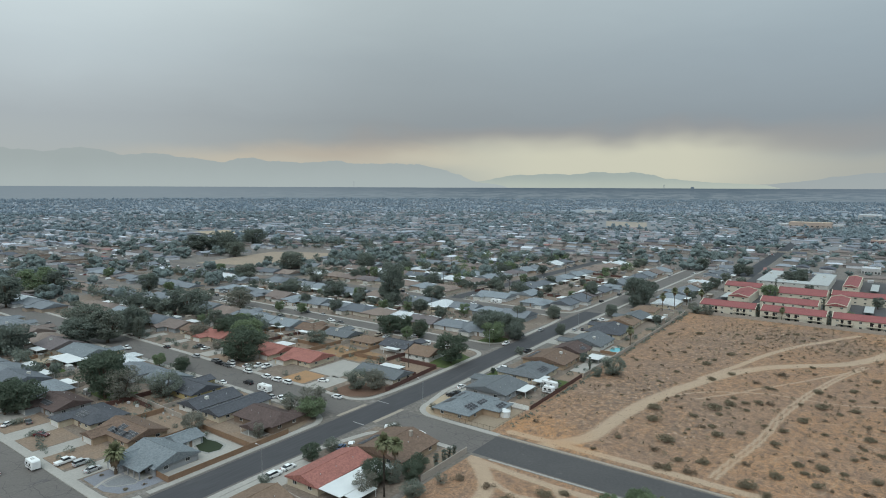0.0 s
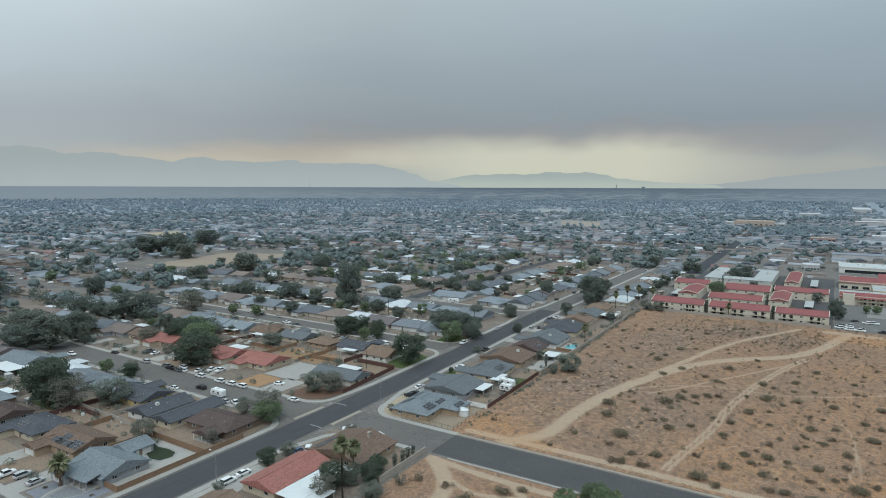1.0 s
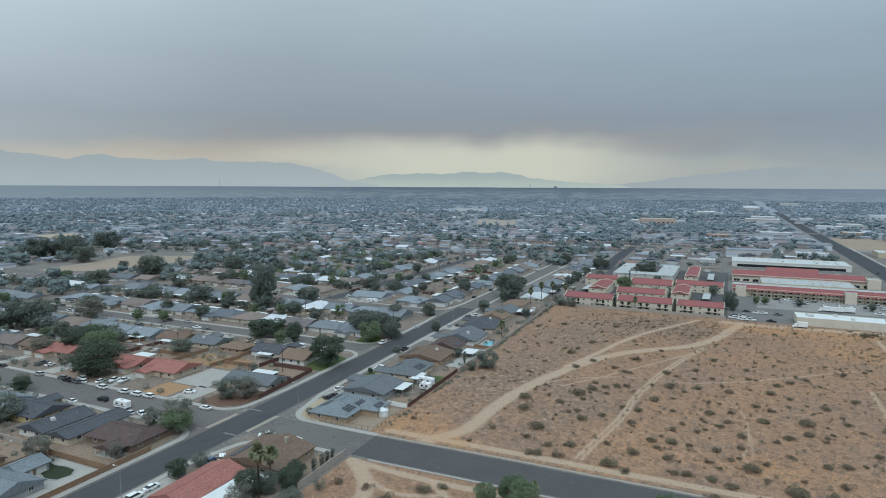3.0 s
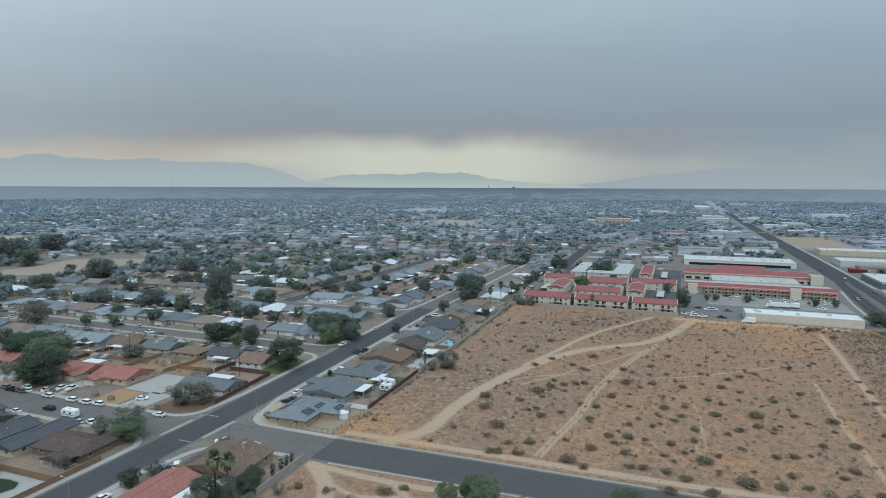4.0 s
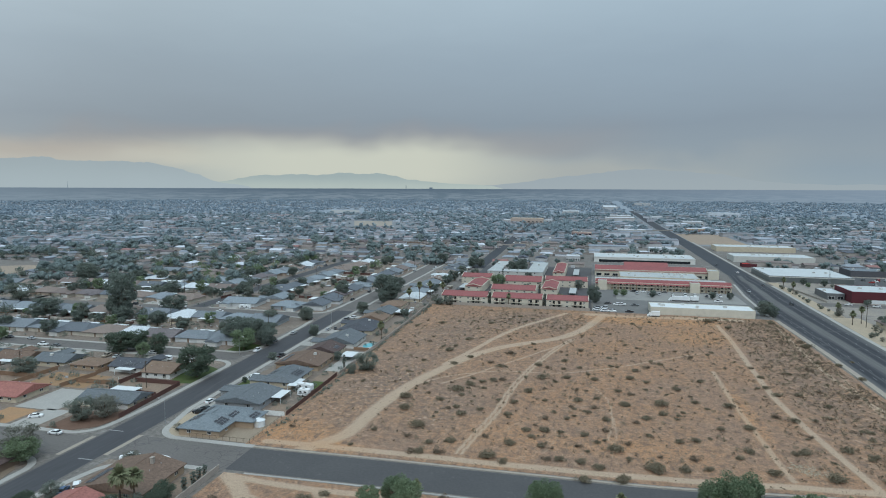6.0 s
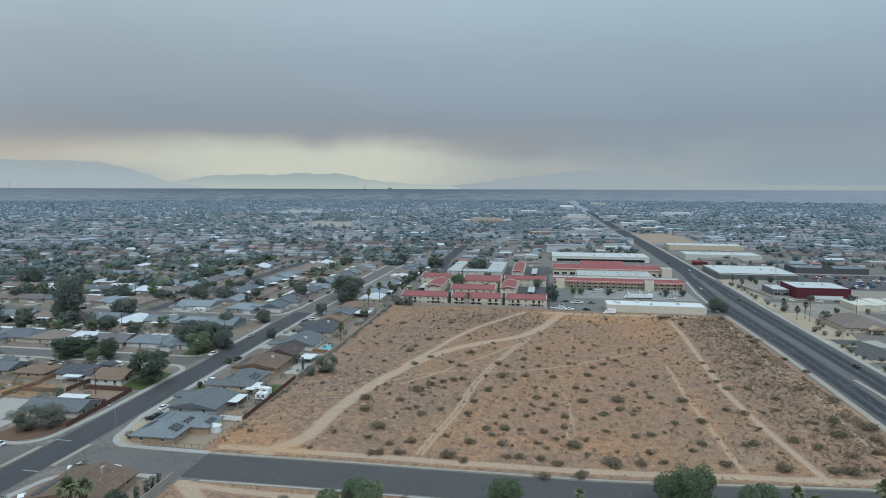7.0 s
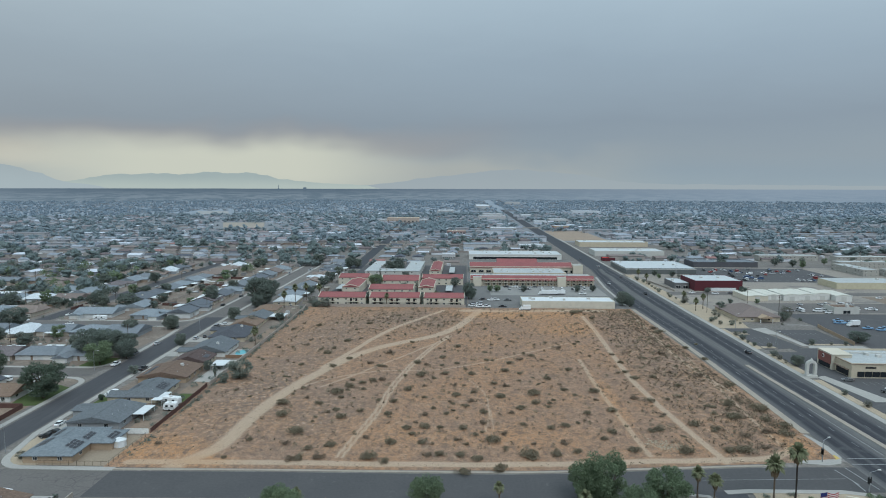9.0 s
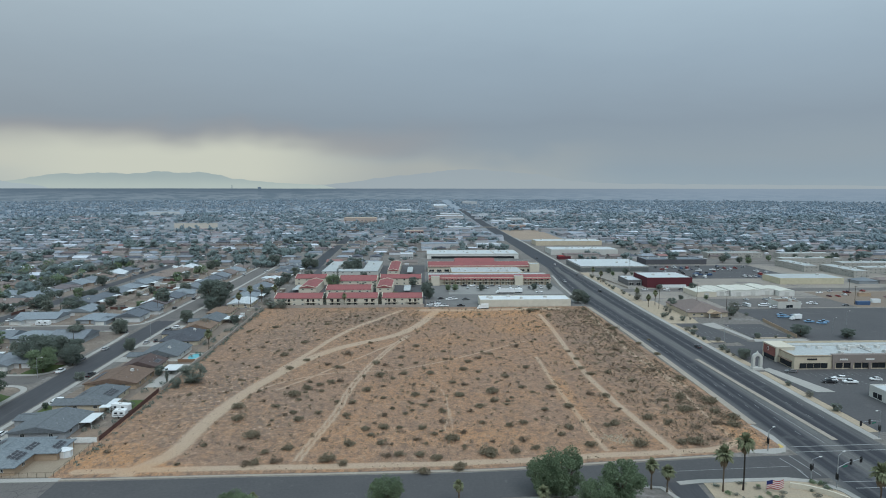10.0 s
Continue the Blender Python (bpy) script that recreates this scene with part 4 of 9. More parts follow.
def house(x, y, w, dd, face, roof, wall, style="gable", wing=None, cooler=0, solar=(), chimney=False, tilt=1.0, label="", fine=True, patio=None, h=2.7, pitch=0.32, outer=False):
    """A single-storey ranch house, front to the street named by face; w along the street, dd deep.
    wing: "l" or "r", a garage wing drawn forward; solar: rows of (slope, x, columns, rows); patio: depth of a white cover behind."""
    hip = {"gable": 0.0, "hip": 1.0, "dutch": 0.45}[style]
    t = thing("house", label or "single-storey ranch house with %s shingle roof and %s walls" % (roof, wall), "house", pose(x, y, 0, 0, 0, FACE[face] + tilt), "houses of the town")
    a, b = w / 2, dd / 2
    walls = Shape().box(-a, -b, 0, a, b, h)
    top = Shape()
    roof_shape(top, -a, -b, a, b, h, pitch, 0.6, hip)
    if style != "hip":
        for sx in (-1, 1):
            xx = sx * (a - (hip * (b + 0.6) if hip else 0) - 0.02)
            if not hip:
                q = [(xx, -b, h), (xx, b, h), (xx, 0, h + b * pitch - 0.05)]
                walls.face(*(q if sx > 0 else q[::-1]))
    gx = 0
    if wing:
        gx = (a - 3.3) * (1 if wing == "r" else -1)
        walls.box(gx - 3.3, -b - 4.5, 0, gx + 3.3, -b + 0.5, h)
        roof_shape(top, gx - 3.3, -b - 4.5, gx + 3.3, 0, h, pitch, 0.5, 0.8 if style == "hip" else 0.0, "y")
        if style != "hip":
            walls.face((gx - 3.3, -b - 4.5, h), (gx + 3.3, -b - 4.5, h), (gx, -b - 4.5, h + 3.3 * pitch - 0.05))
    part("wall", walls, (WALLS_HAZED if outer else WALLS)[wall], t)
    part("roof", top, (ROOFS_HAZED if outer else ROOFS)[roof], t)
    front = -b - 4.5 if wing else -b
    gd = gx if wing else a - 3.2
    part("garage_door", GARAGE_ME, None, t, m=pose(gd, front, 0, 0, 0, 0))
    dx = -gd * 0.25
    part("door", DOOR_ME, None, t, m=pose(dx, -b, 0.02))
    if fine:
        for sx in ((-0.62, -0.25) if gd > 0 else (0.25, 0.62)):
            window(t, sx * w / 2 * 1.1, -b, 0.95, 0)
        for k in range(3):
            window(t, (k - 1) * w * 0.3, b, 0.95, 180)
        for k in (-1, 1):
            window(t, a, k * b * 0.5, 0.95, 90)
            window(t, -a, k * b * 0.5, 0.95, 270)
    ridge_z = h + (b + 0.6) * pitch - 0.6 * pitch
    if cooler:
        part("cooler", COOLER_ME, None, t, "white evaporative cooler", pose(cooler, b * 0.35, ridge_z - 0.35 * b * pitch - 0.15))
    for k in range(3 if fine else 0):
        part("roof_vent", VENT_ME, None, t, m=pose((k - 1) * w * 0.27 + rnd.uniform(-1, 1), b * 0.5, ridge_z - 0.5 * b * pitch))
    if chimney:
        part("chimney", Shape().box(-0.5, -0.4, 0, 0.5, 0.4, ridge_z + 0.9).box(-0.58, -0.48, ridge_z + 0.9, 0.58, 0.48, ridge_z + 1.05), BLOCK, t, m=pose(-a * 0.5, b * 0.3, 0))
    for slope, px, cols, rows in solar:
        s = -1 if slope == "front" else 1
        for c in range(cols):
            for r in range(rows):
                yy = s * (b * 0.82 - r * 1.06)
                part("solar_panel", CELL_ME, None, t, m=pose(px + c * 1.7, yy, ridge_z - abs(yy) * pitch + 0.12, math.degrees(math.atan(pitch)) * -s))
    if patio:
        c = Shape().box(-a * 0.7, b + 0.65, 2.35, a * 0.3, b + patio, 2.5)
        for k in (-1, 1):
            c.box(-a * 0.2 + k * a * 0.48 - 0.06, b + patio - 0.15, 0, -a * 0.2 + k * a * 0.48 + 0.06, b + patio - 0.03, 2.35)
        part("patio_cover", c, METAL_W, t, "white sheet-metal patio cover")
    return t


# ---- yards ----
def patch(name, pts, material, label, category, z=0.05):
    return tagged(part(name, Shape().prism(pts, 0, z), material), label, category, "", "structure")


def rect(x0, y0, x1, y1):
    return [(x0, y0), (x1, y0), (x1, y1), (x0, y1)]


def fence(line, h, material, label, name="fence", post=True, span=2.4):
    """A run of fence: panels of boards between posts."""
    t = thing(name, label, "fence", group="yard fences")
    n, prof = 8, []
    for i in range(n):
        a, b = i * span / n, (i + 1) * span / n
        prof += [(a, 0.02, h - 0.03 * (i % 2)), (b - 0.02, 0.02, h - 0.03 * (i % 2)), (b - 0.02, 0.0, h - 0.05), (b, 0.0, h - 0.05)]
    boards = Shape()
    k = len(prof)
    boards.v = [(x, -y - 0.01, 0.04) for x, y, z in prof] + [(x, -y - 0.01, z) for x, y, z in prof] + [(x, y + 0.01, z) for x, y, z in prof] + [(x, y + 0.01, 0.04) for x, y, z in prof]
    for i in range(k - 1):
        for q in range(3):
            boards.f.append((q * k + i, q * k + i + 1, (q + 1) * k + i + 1, (q + 1) * k + i))
            boards.k.append(0)
    me = boards.data("panel", material)
    pm = Shape().box(-0.06, -0.06, 0, 0.06, 0.06, h + 0.06).data("post", material)
    for (x0, y0), (x1, y1) in zip(line[:-1], line[1:]):
        L = math.hypot(x1 - x0, y1 - y0)
        k = max(1, round(L / span))
        a = math.degrees(math.atan2(y1 - y0, x1 - x0))
        for i in range(k):
            m = pose(x0 + (x1 - x0) * i / k, y0 + (y1 - y0) * i / k, 0, 0, 0, a)
            part("panel", me, None, t, m=m @ Matrix.Diagonal((L / k / span, 1, 1, 1)))
            if post:
                part("post", pm, None, t, m=m)
    return t


def block_wall(line, h, label, material=None):
    s = raised(line, 0.2, 0, h)
    raised(line, 0.26, h, h + 0.08, s)
    return tagged(part("block_wall", s, material or BLOCK), label, "wall", "yard walls")


# ---- vehicles ----
def wheel_me(r):
    return Shape().tube([(-0.11, 0, 0), (0.11, 0, 0)], [r, r], 12).tube([(0.11, 0, 0), (-0.11, 0, 0)], [r * 0.99, r * 0.99], 12).data("tyre", TYRE)


def hub_me(r):
    return Shape().tube([(-0.13, 0, 0), (0.13, 0, 0)], [r * 0.6, r * 0.6], 8).tube([(0.13, 0, 0), (-0.13, 0, 0)], [r * 0.6, r * 0.6], 8).data("rim", STEEL)


WHEELS = {r: (wheel_me(r), hub_me(r)) for r in (0.33, 0.38, 0.5)}


def loft(sections, k=0):
    """A closed skin over cross-sections of (y, half width at base, half width at top, z0, z1)."""
    s = Shape()
    rings = []
    for y, wb, wt, z0, z1 in sections:
        zm = z0 + (z1 - z0) * 0.55
        rings.append([(-wb * 0.96, y, z0), (wb * 0.96, y, z0), (wb, y, zm), (wt, y, z1), (-wt, y, z1), (-wb, y, zm)])
    for p, q in zip(rings[:-1], rings[1:]):
        for i in range(6):
            j = (i + 1) % 6
            s.face(p[i], q[i], q[j], p[j], k=k)
    s.face(*rings[0])
    s.face(*rings[-1][::-1])
    return s


def car_body(kind):
    if kind == "sedan":
        lower = [(-2.3, 0.8, 0.74, 0.35, 0.75), (-2.15, 0.88, 0.82, 0.25, 0.92), (-1.2, 0.9, 0.84, 0.22, 0.97), (0.9, 0.9, 0.84, 0.22, 0.97), (2.0, 0.88, 0.8, 0.25, 0.82), (2.3, 0.78, 0.7, 0.35, 0.66)]
        glass = [(-1.75, 0.78, 0.7, 0.9, 0.98), (-1.0, 0.8, 0.62, 0.9, 1.4), (0.25, 0.8, 0.62, 0.9, 1.42), (1.15, 0.78, 0.7, 0.9, 0.98)]
        roof = [(-1.05, 0.64, 0.58, 1.36, 1.43), (-0.4, 0.66, 0.6, 1.38, 1.47), (0.35, 0.64, 0.58, 1.36, 1.44)]
    elif kind == "suv":
        lower = [(-2.35, 0.86, 0.8, 0.4, 0.95), (-2.25, 0.93, 0.88, 0.3, 1.08), (0.9, 0.95, 0.9, 0.28, 1.1), (2.1, 0.93, 0.86, 0.3, 1.02), (2.4, 0.84, 0.78, 0.4, 0.85)]
        glass = [(-2.25, 0.86, 0.74, 1.05, 1.2), (-2.0, 0.87, 0.72, 1.05, 1.68), (0.35, 0.87, 0.72, 1.05, 1.7), (1.2, 0.86, 0.78, 1.05, 1.12)]
        roof = [(-2.1, 0.75, 0.68, 1.66, 1.73), (-0.8, 0.77, 0.7, 1.68, 1.78), (0.45, 0.74, 0.67, 1.66, 1.74)]
    elif kind == "pickup":
        lower = [(-2.8, 0.9, 0.88, 0.5, 1.05), (-2.7, 0.95, 0.92, 0.4, 1.1), (-0.7, 0.96, 0.92, 0.38, 1.1), (1.4, 0.96, 0.9, 0.38, 1.12), (2.5, 0.94, 0.86, 0.4, 1.08), (2.75, 0.86, 0.8, 0.5, 0.92)]
        glass = [(-0.75, 0.88, 0.78, 1.05, 1.6), (-0.6, 0.88, 0.74, 1.05, 1.76), (0.75, 0.88, 0.74, 1.05, 1.78), (1.5, 0.86, 0.8, 1.05, 1.16)]
        roof = [(-0.68, 0.76, 0.7, 1.74, 1.8), (0.1, 0.78, 0.72, 1.76, 1.86), (0.85, 0.75, 0.68, 1.74, 1.82)]
    else:
        lower = [(-2.7, 0.95, 0.93, 0.4, 1.2), (-2.6, 1.0, 0.97, 0.3, 1.3), (1.2, 1.0, 0.97, 0.3, 1.3), (2.2, 0.98, 0.9, 0.35, 1.15), (2.6, 0.9, 0.85, 0.45, 0.95)]
        glass = [(-2.6, 0.95, 0.88, 1.25, 1.9), (1.0, 0.95, 0.86, 1.25, 1.95), (1.75, 0.92, 0.84, 1.25, 1.35)]
        roof = [(-2.65, 0.97, 0.86, 1.75, 2.05), (-0.5, 0.97, 0.88, 1.78, 2.15), (1.1, 0.93, 0.84, 1.85, 2.03)]
    return lower, glass, roof


CAR_ME = {}


def car(x, y, heading, colour, kind="sedan", z=0.03, far=False):
    """A parked car; heading in degrees, 0 faces north."""
    key = (kind, colour)
    if key not in CAR_ME:
        lower, glass, roof = car_body(kind)
        lights = Shape().box(-0.82, lower[-1][0] - 0.12, 0.62, -0.5, lower[-1][0] + 0.02, 0.78).box(0.5, lower[-1][0] - 0.12, 0.62, 0.82, lower[-1][0] + 0.02, 0.78)
        tails = Shape().box(-0.86, lower[0][0] - 0.02, 0.66, -0.6, lower[0][0] + 0.12, 0.86).box(0.6, lower[0][0] - 0.02, 0.66, 0.86, lower[0][0] + 0.12, 0.86)
        CAR_ME[key] = (loft(lower).data("body", PAINTS[colour]), loft(glass).data("window", GLASS), loft(roof).data("roof", PAINTS[colour]), lights.data("headlight", TRIM), tails.data("tail_light", FLAG_RED))
    body, glass, roof, lights, tails = CAR_ME[key]
    words = {"sedan": "saloon car", "suv": "sport utility vehicle", "pickup": "pickup truck", "van": "van"}[kind]
    t = thing("car" if kind in ("sedan", "suv") else kind, "%s %s parked on pale ground" % (colour, words), "car" if kind != "pickup" else "pickup", pose(x, y, z, 0, 0, heading), "parked vehicles")
    part("body", body, None, t)
    part("window", glass, None, t, "dark tinted glass")
    part("roof", roof, None, t)
    if not far:
        part("headlight", lights, None, t)
        part("tail_light", tails, None, t)
    r = 0.33 if kind == "sedan" else 0.38
    ax = {"sedan": 1.4, "suv": 1.45, "pickup": 1.75, "van": 1.65}[kind]
    for sx in (-1, 1):
        for sy in (-1, 1):
            w = part("wheel", WHEELS[r][0], None, t, m=pose(sx * 0.82, sy * ax, r))
            if not far:
                part("rim", WHEELS[r][1], None, w)
    return t


def trailer(x, y, heading, L=6.0, label="white caravan with a dark stripe"):
    t = thing("caravan", label, "caravan", pose(x, y, 0.03, 0, 0, heading), "parked vehicles")
    part("body", loft([(-L / 2, 1.1, 1.0, 0.6, 2.6), (-L / 2 + 0.3, 1.2, 1.15, 0.5, 2.9), (L / 2 - 0.6, 1.2, 1.15, 0.5, 2.9), (L / 2, 1.1, 1.0, 0.7, 2.2)]), PAINTS["white"], t)
    part("stripe", Shape().box(-1.215, -L / 2 + 0.3, 1.1, -1.2, L / 2 - 0.6, 1.35).box(1.2, -L / 2 + 0.3, 1.1, 1.215, L / 2 - 0.6, 1.35), PAINTS["grey"], t)
    for yy in (-L * 0.22, L * 0.2):
        part("window", Shape().box(-1.23, yy - 0.5, 1.6, -1.17, yy + 0.5, 2.2).box(1.17, yy - 0.5, 1.6, 1.23, yy + 0.5, 2.2), GLASS, t)
    part("air_conditioner", Shape().box(-0.4, -0.5, 2.88, 0.4, 0.5, 3.12, inset=0.08), COOLER, t)
    part("hitch", Shape().box(-0.06, L / 2 - 0.1, 0.45, 0.06, L / 2 + 0.9, 0.55), STEEL, t)
    for sx in (-1, 1):
        part("wheel", WHEELS[0.38][0], None, t, m=pose(sx * 1.05, 0, 0.38))
    return t


def box_truck(x, y, heading, L, colour="white", label="white box truck"):
    t = thing("truck", label, "truck", pose(x, y, 0.03, 0, 0, heading), "parked vehicles")
    part("cargo_box", Shape().box(-1.2, -L / 2, 1.0, 1.2, L / 2 - 2.4, 3.6).box(-1.22, -L / 2 - 0.02, 3.55, 1.22, L / 2 - 2.38, 3.64), PAINTS["white"], t)
    part("cab", loft([(L / 2 - 2.2, 1.1, 1.0, 0.6, 2.5), (L / 2 - 1.0, 1.15, 1.0, 0.5, 2.55), (L / 2 - 0.7, 1.15, 1.05, 0.5, 1.5), (L / 2, 1.05, 0.95, 0.55, 1.3)]), PAINTS[colour], t)
    part("windscreen", loft([(L / 2 - 1.05, 1.02, 0.92, 1.5, 2.4), (L / 2 - 0.72, 1.06, 1.0, 1.45, 1.6)]), GLASS, t)
    part("chassis", Shape().box(-0.9, -L / 2, 0.5, 0.9, L / 2 - 0.5, 1.0), BLACK, t)
    for sx in (-1, 1):
        for yy in (-L / 2 + 1.2, L / 2 - 1.3):
            w = part("wheel", WHEELS[0.5][0], None, t, m=pose(sx * 1.05, yy, 0.5))
            part("rim", WHEELS[0.5][1], None, w)
    return t


# ---- trees, palms and shrubs ----
def leaf_cloud(rng, centres, n, size, flat=0.8):
    """Many small crumpled leaf clumps, set thickly on the outsides of round boughs."""
    which = np.arange(n) % len(centres)
    c = np.array([q[0] for q in centres])[which]
    r = np.array([q[1] for q in centres])[which][:, None]
    u = rng.normal(size=(n, 3))
    u /= np.linalg.norm(u, axis=1)[:, None]
    u[:, 2] = np.where(u[:, 2] < -0.3, u[:, 2] * 0.5, u[:, 2])
    p = c + u * r * np.array([1, 1, flat]) * rng.uniform(0.6, 1.1, (n, 1))
    a, b = rng.normal(size=(n, 3)), rng.normal(size=(n, 3))
    a *= size * rng.uniform(0.6, 1.3, (n, 1)) / np.linalg.norm(a, axis=1)[:, None]
    b *= size * rng.uniform(0.6, 1.3, (n, 1)) / np.linalg.norm(b, axis=1)[:, None]
    V = np.stack([p - a, p + b, p + a * 0.9 + u * size * 0.4, p - b], 1).reshape(-1, 3).tolist()
    return V, [tuple(q) for q in np.arange(4 * n).reshape(-1, 4).tolist()]


def grow(seed, h, spread, trunk, boughs, leaves, size, leaf, low=0.2, flat=0.85):
    """A tree: trunk with limbs, and a full crown of leaf clumps round many boughs."""
    rng = np.random.default_rng(seed)
    s = Shape()
    z0 = h * low
    lean = rng.normal(0, 0.03 * h, 2)
    s.tube([(0, 0, -0.1), (lean[0] * 0.4, lean[1] * 0.4, z0 * 0.6), (lean[0], lean[1], z0 * 1.2), (lean[0] * 1.2, lean[1] * 1.2, h * 0.75)], [trunk, trunk * 0.8, trunk * 0.6, trunk * 0.15], 7)
    centres = []
    for k in range(boughs):
        a = 2 * math.pi * (k * 0.618 + rng.uniform(-0.1, 0.1))
        v = (k + 0.5) / boughs
        zz = z0 + (h * 0.9 - z0) * (1 - v) + rng.uniform(-0.06, 0.06) * h
        # widest a little under the middle
        belly = math.sin(math.pi * min(max(0.16 + 0.78 * v, 0), 1)) ** 0.7
        rr = spread * belly * rng.uniform(0.45, 0.85)
        r = spread * rng.uniform(0.24, 0.38)
        c = (lean[0] + rr * math.cos(a), lean[1] + rr * math.sin(a), min(zz, h - r * flat))
        centres.append((c, r))
        s.tube([(lean[0], lean[1], z0), (c[0] * 0.55, c[1] * 0.55, (z0 + c[2]) / 2), c], [trunk * 0.4, trunk * 0.25, trunk * 0.08], 5)
    V, F = leaf_cloud(rng, centres, leaves, size, flat)
    crown = Shape()
    crown.v, crown.f, crown.k = V, F, [0] * len(F)
    return s.data("trunk", BARK), crown.data("crown", leaf)


TREE_KINDS = {"broad": [grow(11, 10, 5.2, 0.34, 34, 9000, 0.21, LEAF[0]), grow(12, 10, 4.8, 0.32, 30, 8000, 0.21, LEAF[0]), grow(19, 10, 5.4, 0.3, 28, 7500, 0.22, LEAF[2]), grow(28, 10, 5.0, 0.32, 26, 8500, 0.21, LEAF[0], 0.15, 0.95)],
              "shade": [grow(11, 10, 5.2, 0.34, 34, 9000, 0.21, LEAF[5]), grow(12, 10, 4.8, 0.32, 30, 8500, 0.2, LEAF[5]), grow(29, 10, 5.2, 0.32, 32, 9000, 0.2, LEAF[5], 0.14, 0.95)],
              "fresh": [grow(13, 9, 4.8, 0.28, 30, 8000, 0.19, LEAF[1]), grow(20, 9, 4.4, 0.28, 26, 7000, 0.19, LEAF[1])],
              "grey": [grow(14, 9, 4.8, 0.26, 24, 5200, 0.19, LEAF[2], 0.12), grow(15, 9, 4.6, 0.24, 20, 4200, 0.18, LEAF[3], 0.12)],
              "tall": [grow(16, 14, 4.2, 0.4, 32, 8000, 0.25, LEAF[2], 0.12, 1.2)],
              "thin": [grow(17, 8, 3.8, 0.2, 16, 1700, 0.17, LEAF[3])],
              "pepper": [grow(26, 10, 5.6, 0.36, 40, 15000, 0.17, LEAF[4], 0.14), grow(27, 10, 5.0, 0.36, 36, 13000, 0.17, LEAF[4], 0.14)],
              "yard": [grow(31, 10, 5.2, 0.32, 24, 3200, 0.32, LEAF[0]), grow(32, 10, 4.8, 0.3, 22, 3000, 0.3, LEAF[2]), grow(33, 10, 5.4, 0.3, 26, 3300, 0.32, LEAF[0]), grow(34, 10, 4.6, 0.3, 20, 2800, 0.3, LEAF[1])],
              "cypress": [grow(18, 9, 0.8, 0.2, 18, 1800, 0.15, LEAF[0], 0.05, 2.2)]}
TREE_WORDS = {"broad": "broad shade tree with a dense haze-tinted crown", "shade": "broad shade tree with a dense dark green crown", "fresh": "rounded tree with a fresh green crown", "grey": "dusty grey-green desert tree with an open crown",
              "tall": "tall grey-green tree with an uneven crown", "thin": "thin half-bare tree with dry twigs", "cypress": "slender dark green cypress", "pepper": "large bright green pepper tree by the road", "yard": "leafy green tree in a back yard"}
tree_count = [0]


def tree(x, y, h, kind="broad", wide=1.0, label=""):
    tree_count[0] += 1
    i = tree_count[0]
    # broad trees nearest the camera use the copy without haze in its green
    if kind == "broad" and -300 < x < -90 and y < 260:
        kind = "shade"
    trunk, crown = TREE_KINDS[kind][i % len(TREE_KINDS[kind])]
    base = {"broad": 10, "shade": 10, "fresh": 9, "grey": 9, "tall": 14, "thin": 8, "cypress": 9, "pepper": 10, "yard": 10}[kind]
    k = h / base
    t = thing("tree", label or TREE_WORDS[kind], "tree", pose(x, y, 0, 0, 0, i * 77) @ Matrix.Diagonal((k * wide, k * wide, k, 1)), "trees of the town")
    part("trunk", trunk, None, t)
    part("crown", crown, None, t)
    return t


def palm_mesh(seed, fan=1.0):
    rng = np.random.default_rng(seed)
    s = Shape()
    for k in range(95):
        a, e = rng.uniform(0, 6.28), rng.uniform(-0.7, 1.35)
        L = fan * rng.uniform(1.2, 1.8)
        u = Vector((math.cos(a) * math.cos(e), math.sin(a) * math.cos(e), math.sin(e)))
        side = Vector((-math.sin(a), math.cos(a), 0))
        p0, p1, p2 = u * 0.15, u * L * 0.62, u * L + Vector((0, 0, -0.3 * L * math.cos(e)))
        # a split fan: the blade folds down along its midrib
        for sgn in (-1, 1):
            s.face(p0, p1 + side * sgn * 0.36 + Vector((0, 0, -0.12)), p2 + side * sgn * 0.12, p1)
    dead = Shape()
    for k in range(30):
        a = rng.uniform(0, 6.28)
        u, side = Vector((math.cos(a), math.sin(a), 0)), Vector((-math.sin(a), math.cos(a), 0))
        z = -rng.uniform(0.1, 1.0)
        dead.face(u * 0.2 + Vector((0, 0, z)), u * 0.55 + side * 0.2 + Vector((0, 0, z - 0.6)), u * 0.42 + Vector((0, 0, z - 1.3)), u * 0.55 - side * 0.2 + Vector((0, 0, z - 0.6)))
    return s.data("fronds", FROND), dead.data("dead_skirt", SKIRT)


PALM_ME = [palm_mesh(1), palm_mesh(2)]


def palm(x, y, h, size=1.3, bark=None, r=0.22, label="fan palm with a shaggy crown"):
    t = thing("palm", label, "palm tree", pose(x, y, 0, 0, 0, (x * 37) % 360), "palms")
    s = Shape()
    path = [(0.10 * math.sin(k * 0.9), 0.06 * k / 6 * h * 0.1, h * k / 6) for k in range(7)]
    s.tube(path, [r * 1.35] + [r * (1.05 - 0.05 * k) for k in range(6)], 8)
    part("trunk", s, bark or BARK, t)
    a, b = PALM_ME[int(abs(x)) % 2]
    for nm, me in (("fronds", a), ("dead_skirt", b)):
        part(nm, me, None, t, m=pose(*path[-1]) @ Matrix.Diagonal((size, size, size, 1)))
    return t


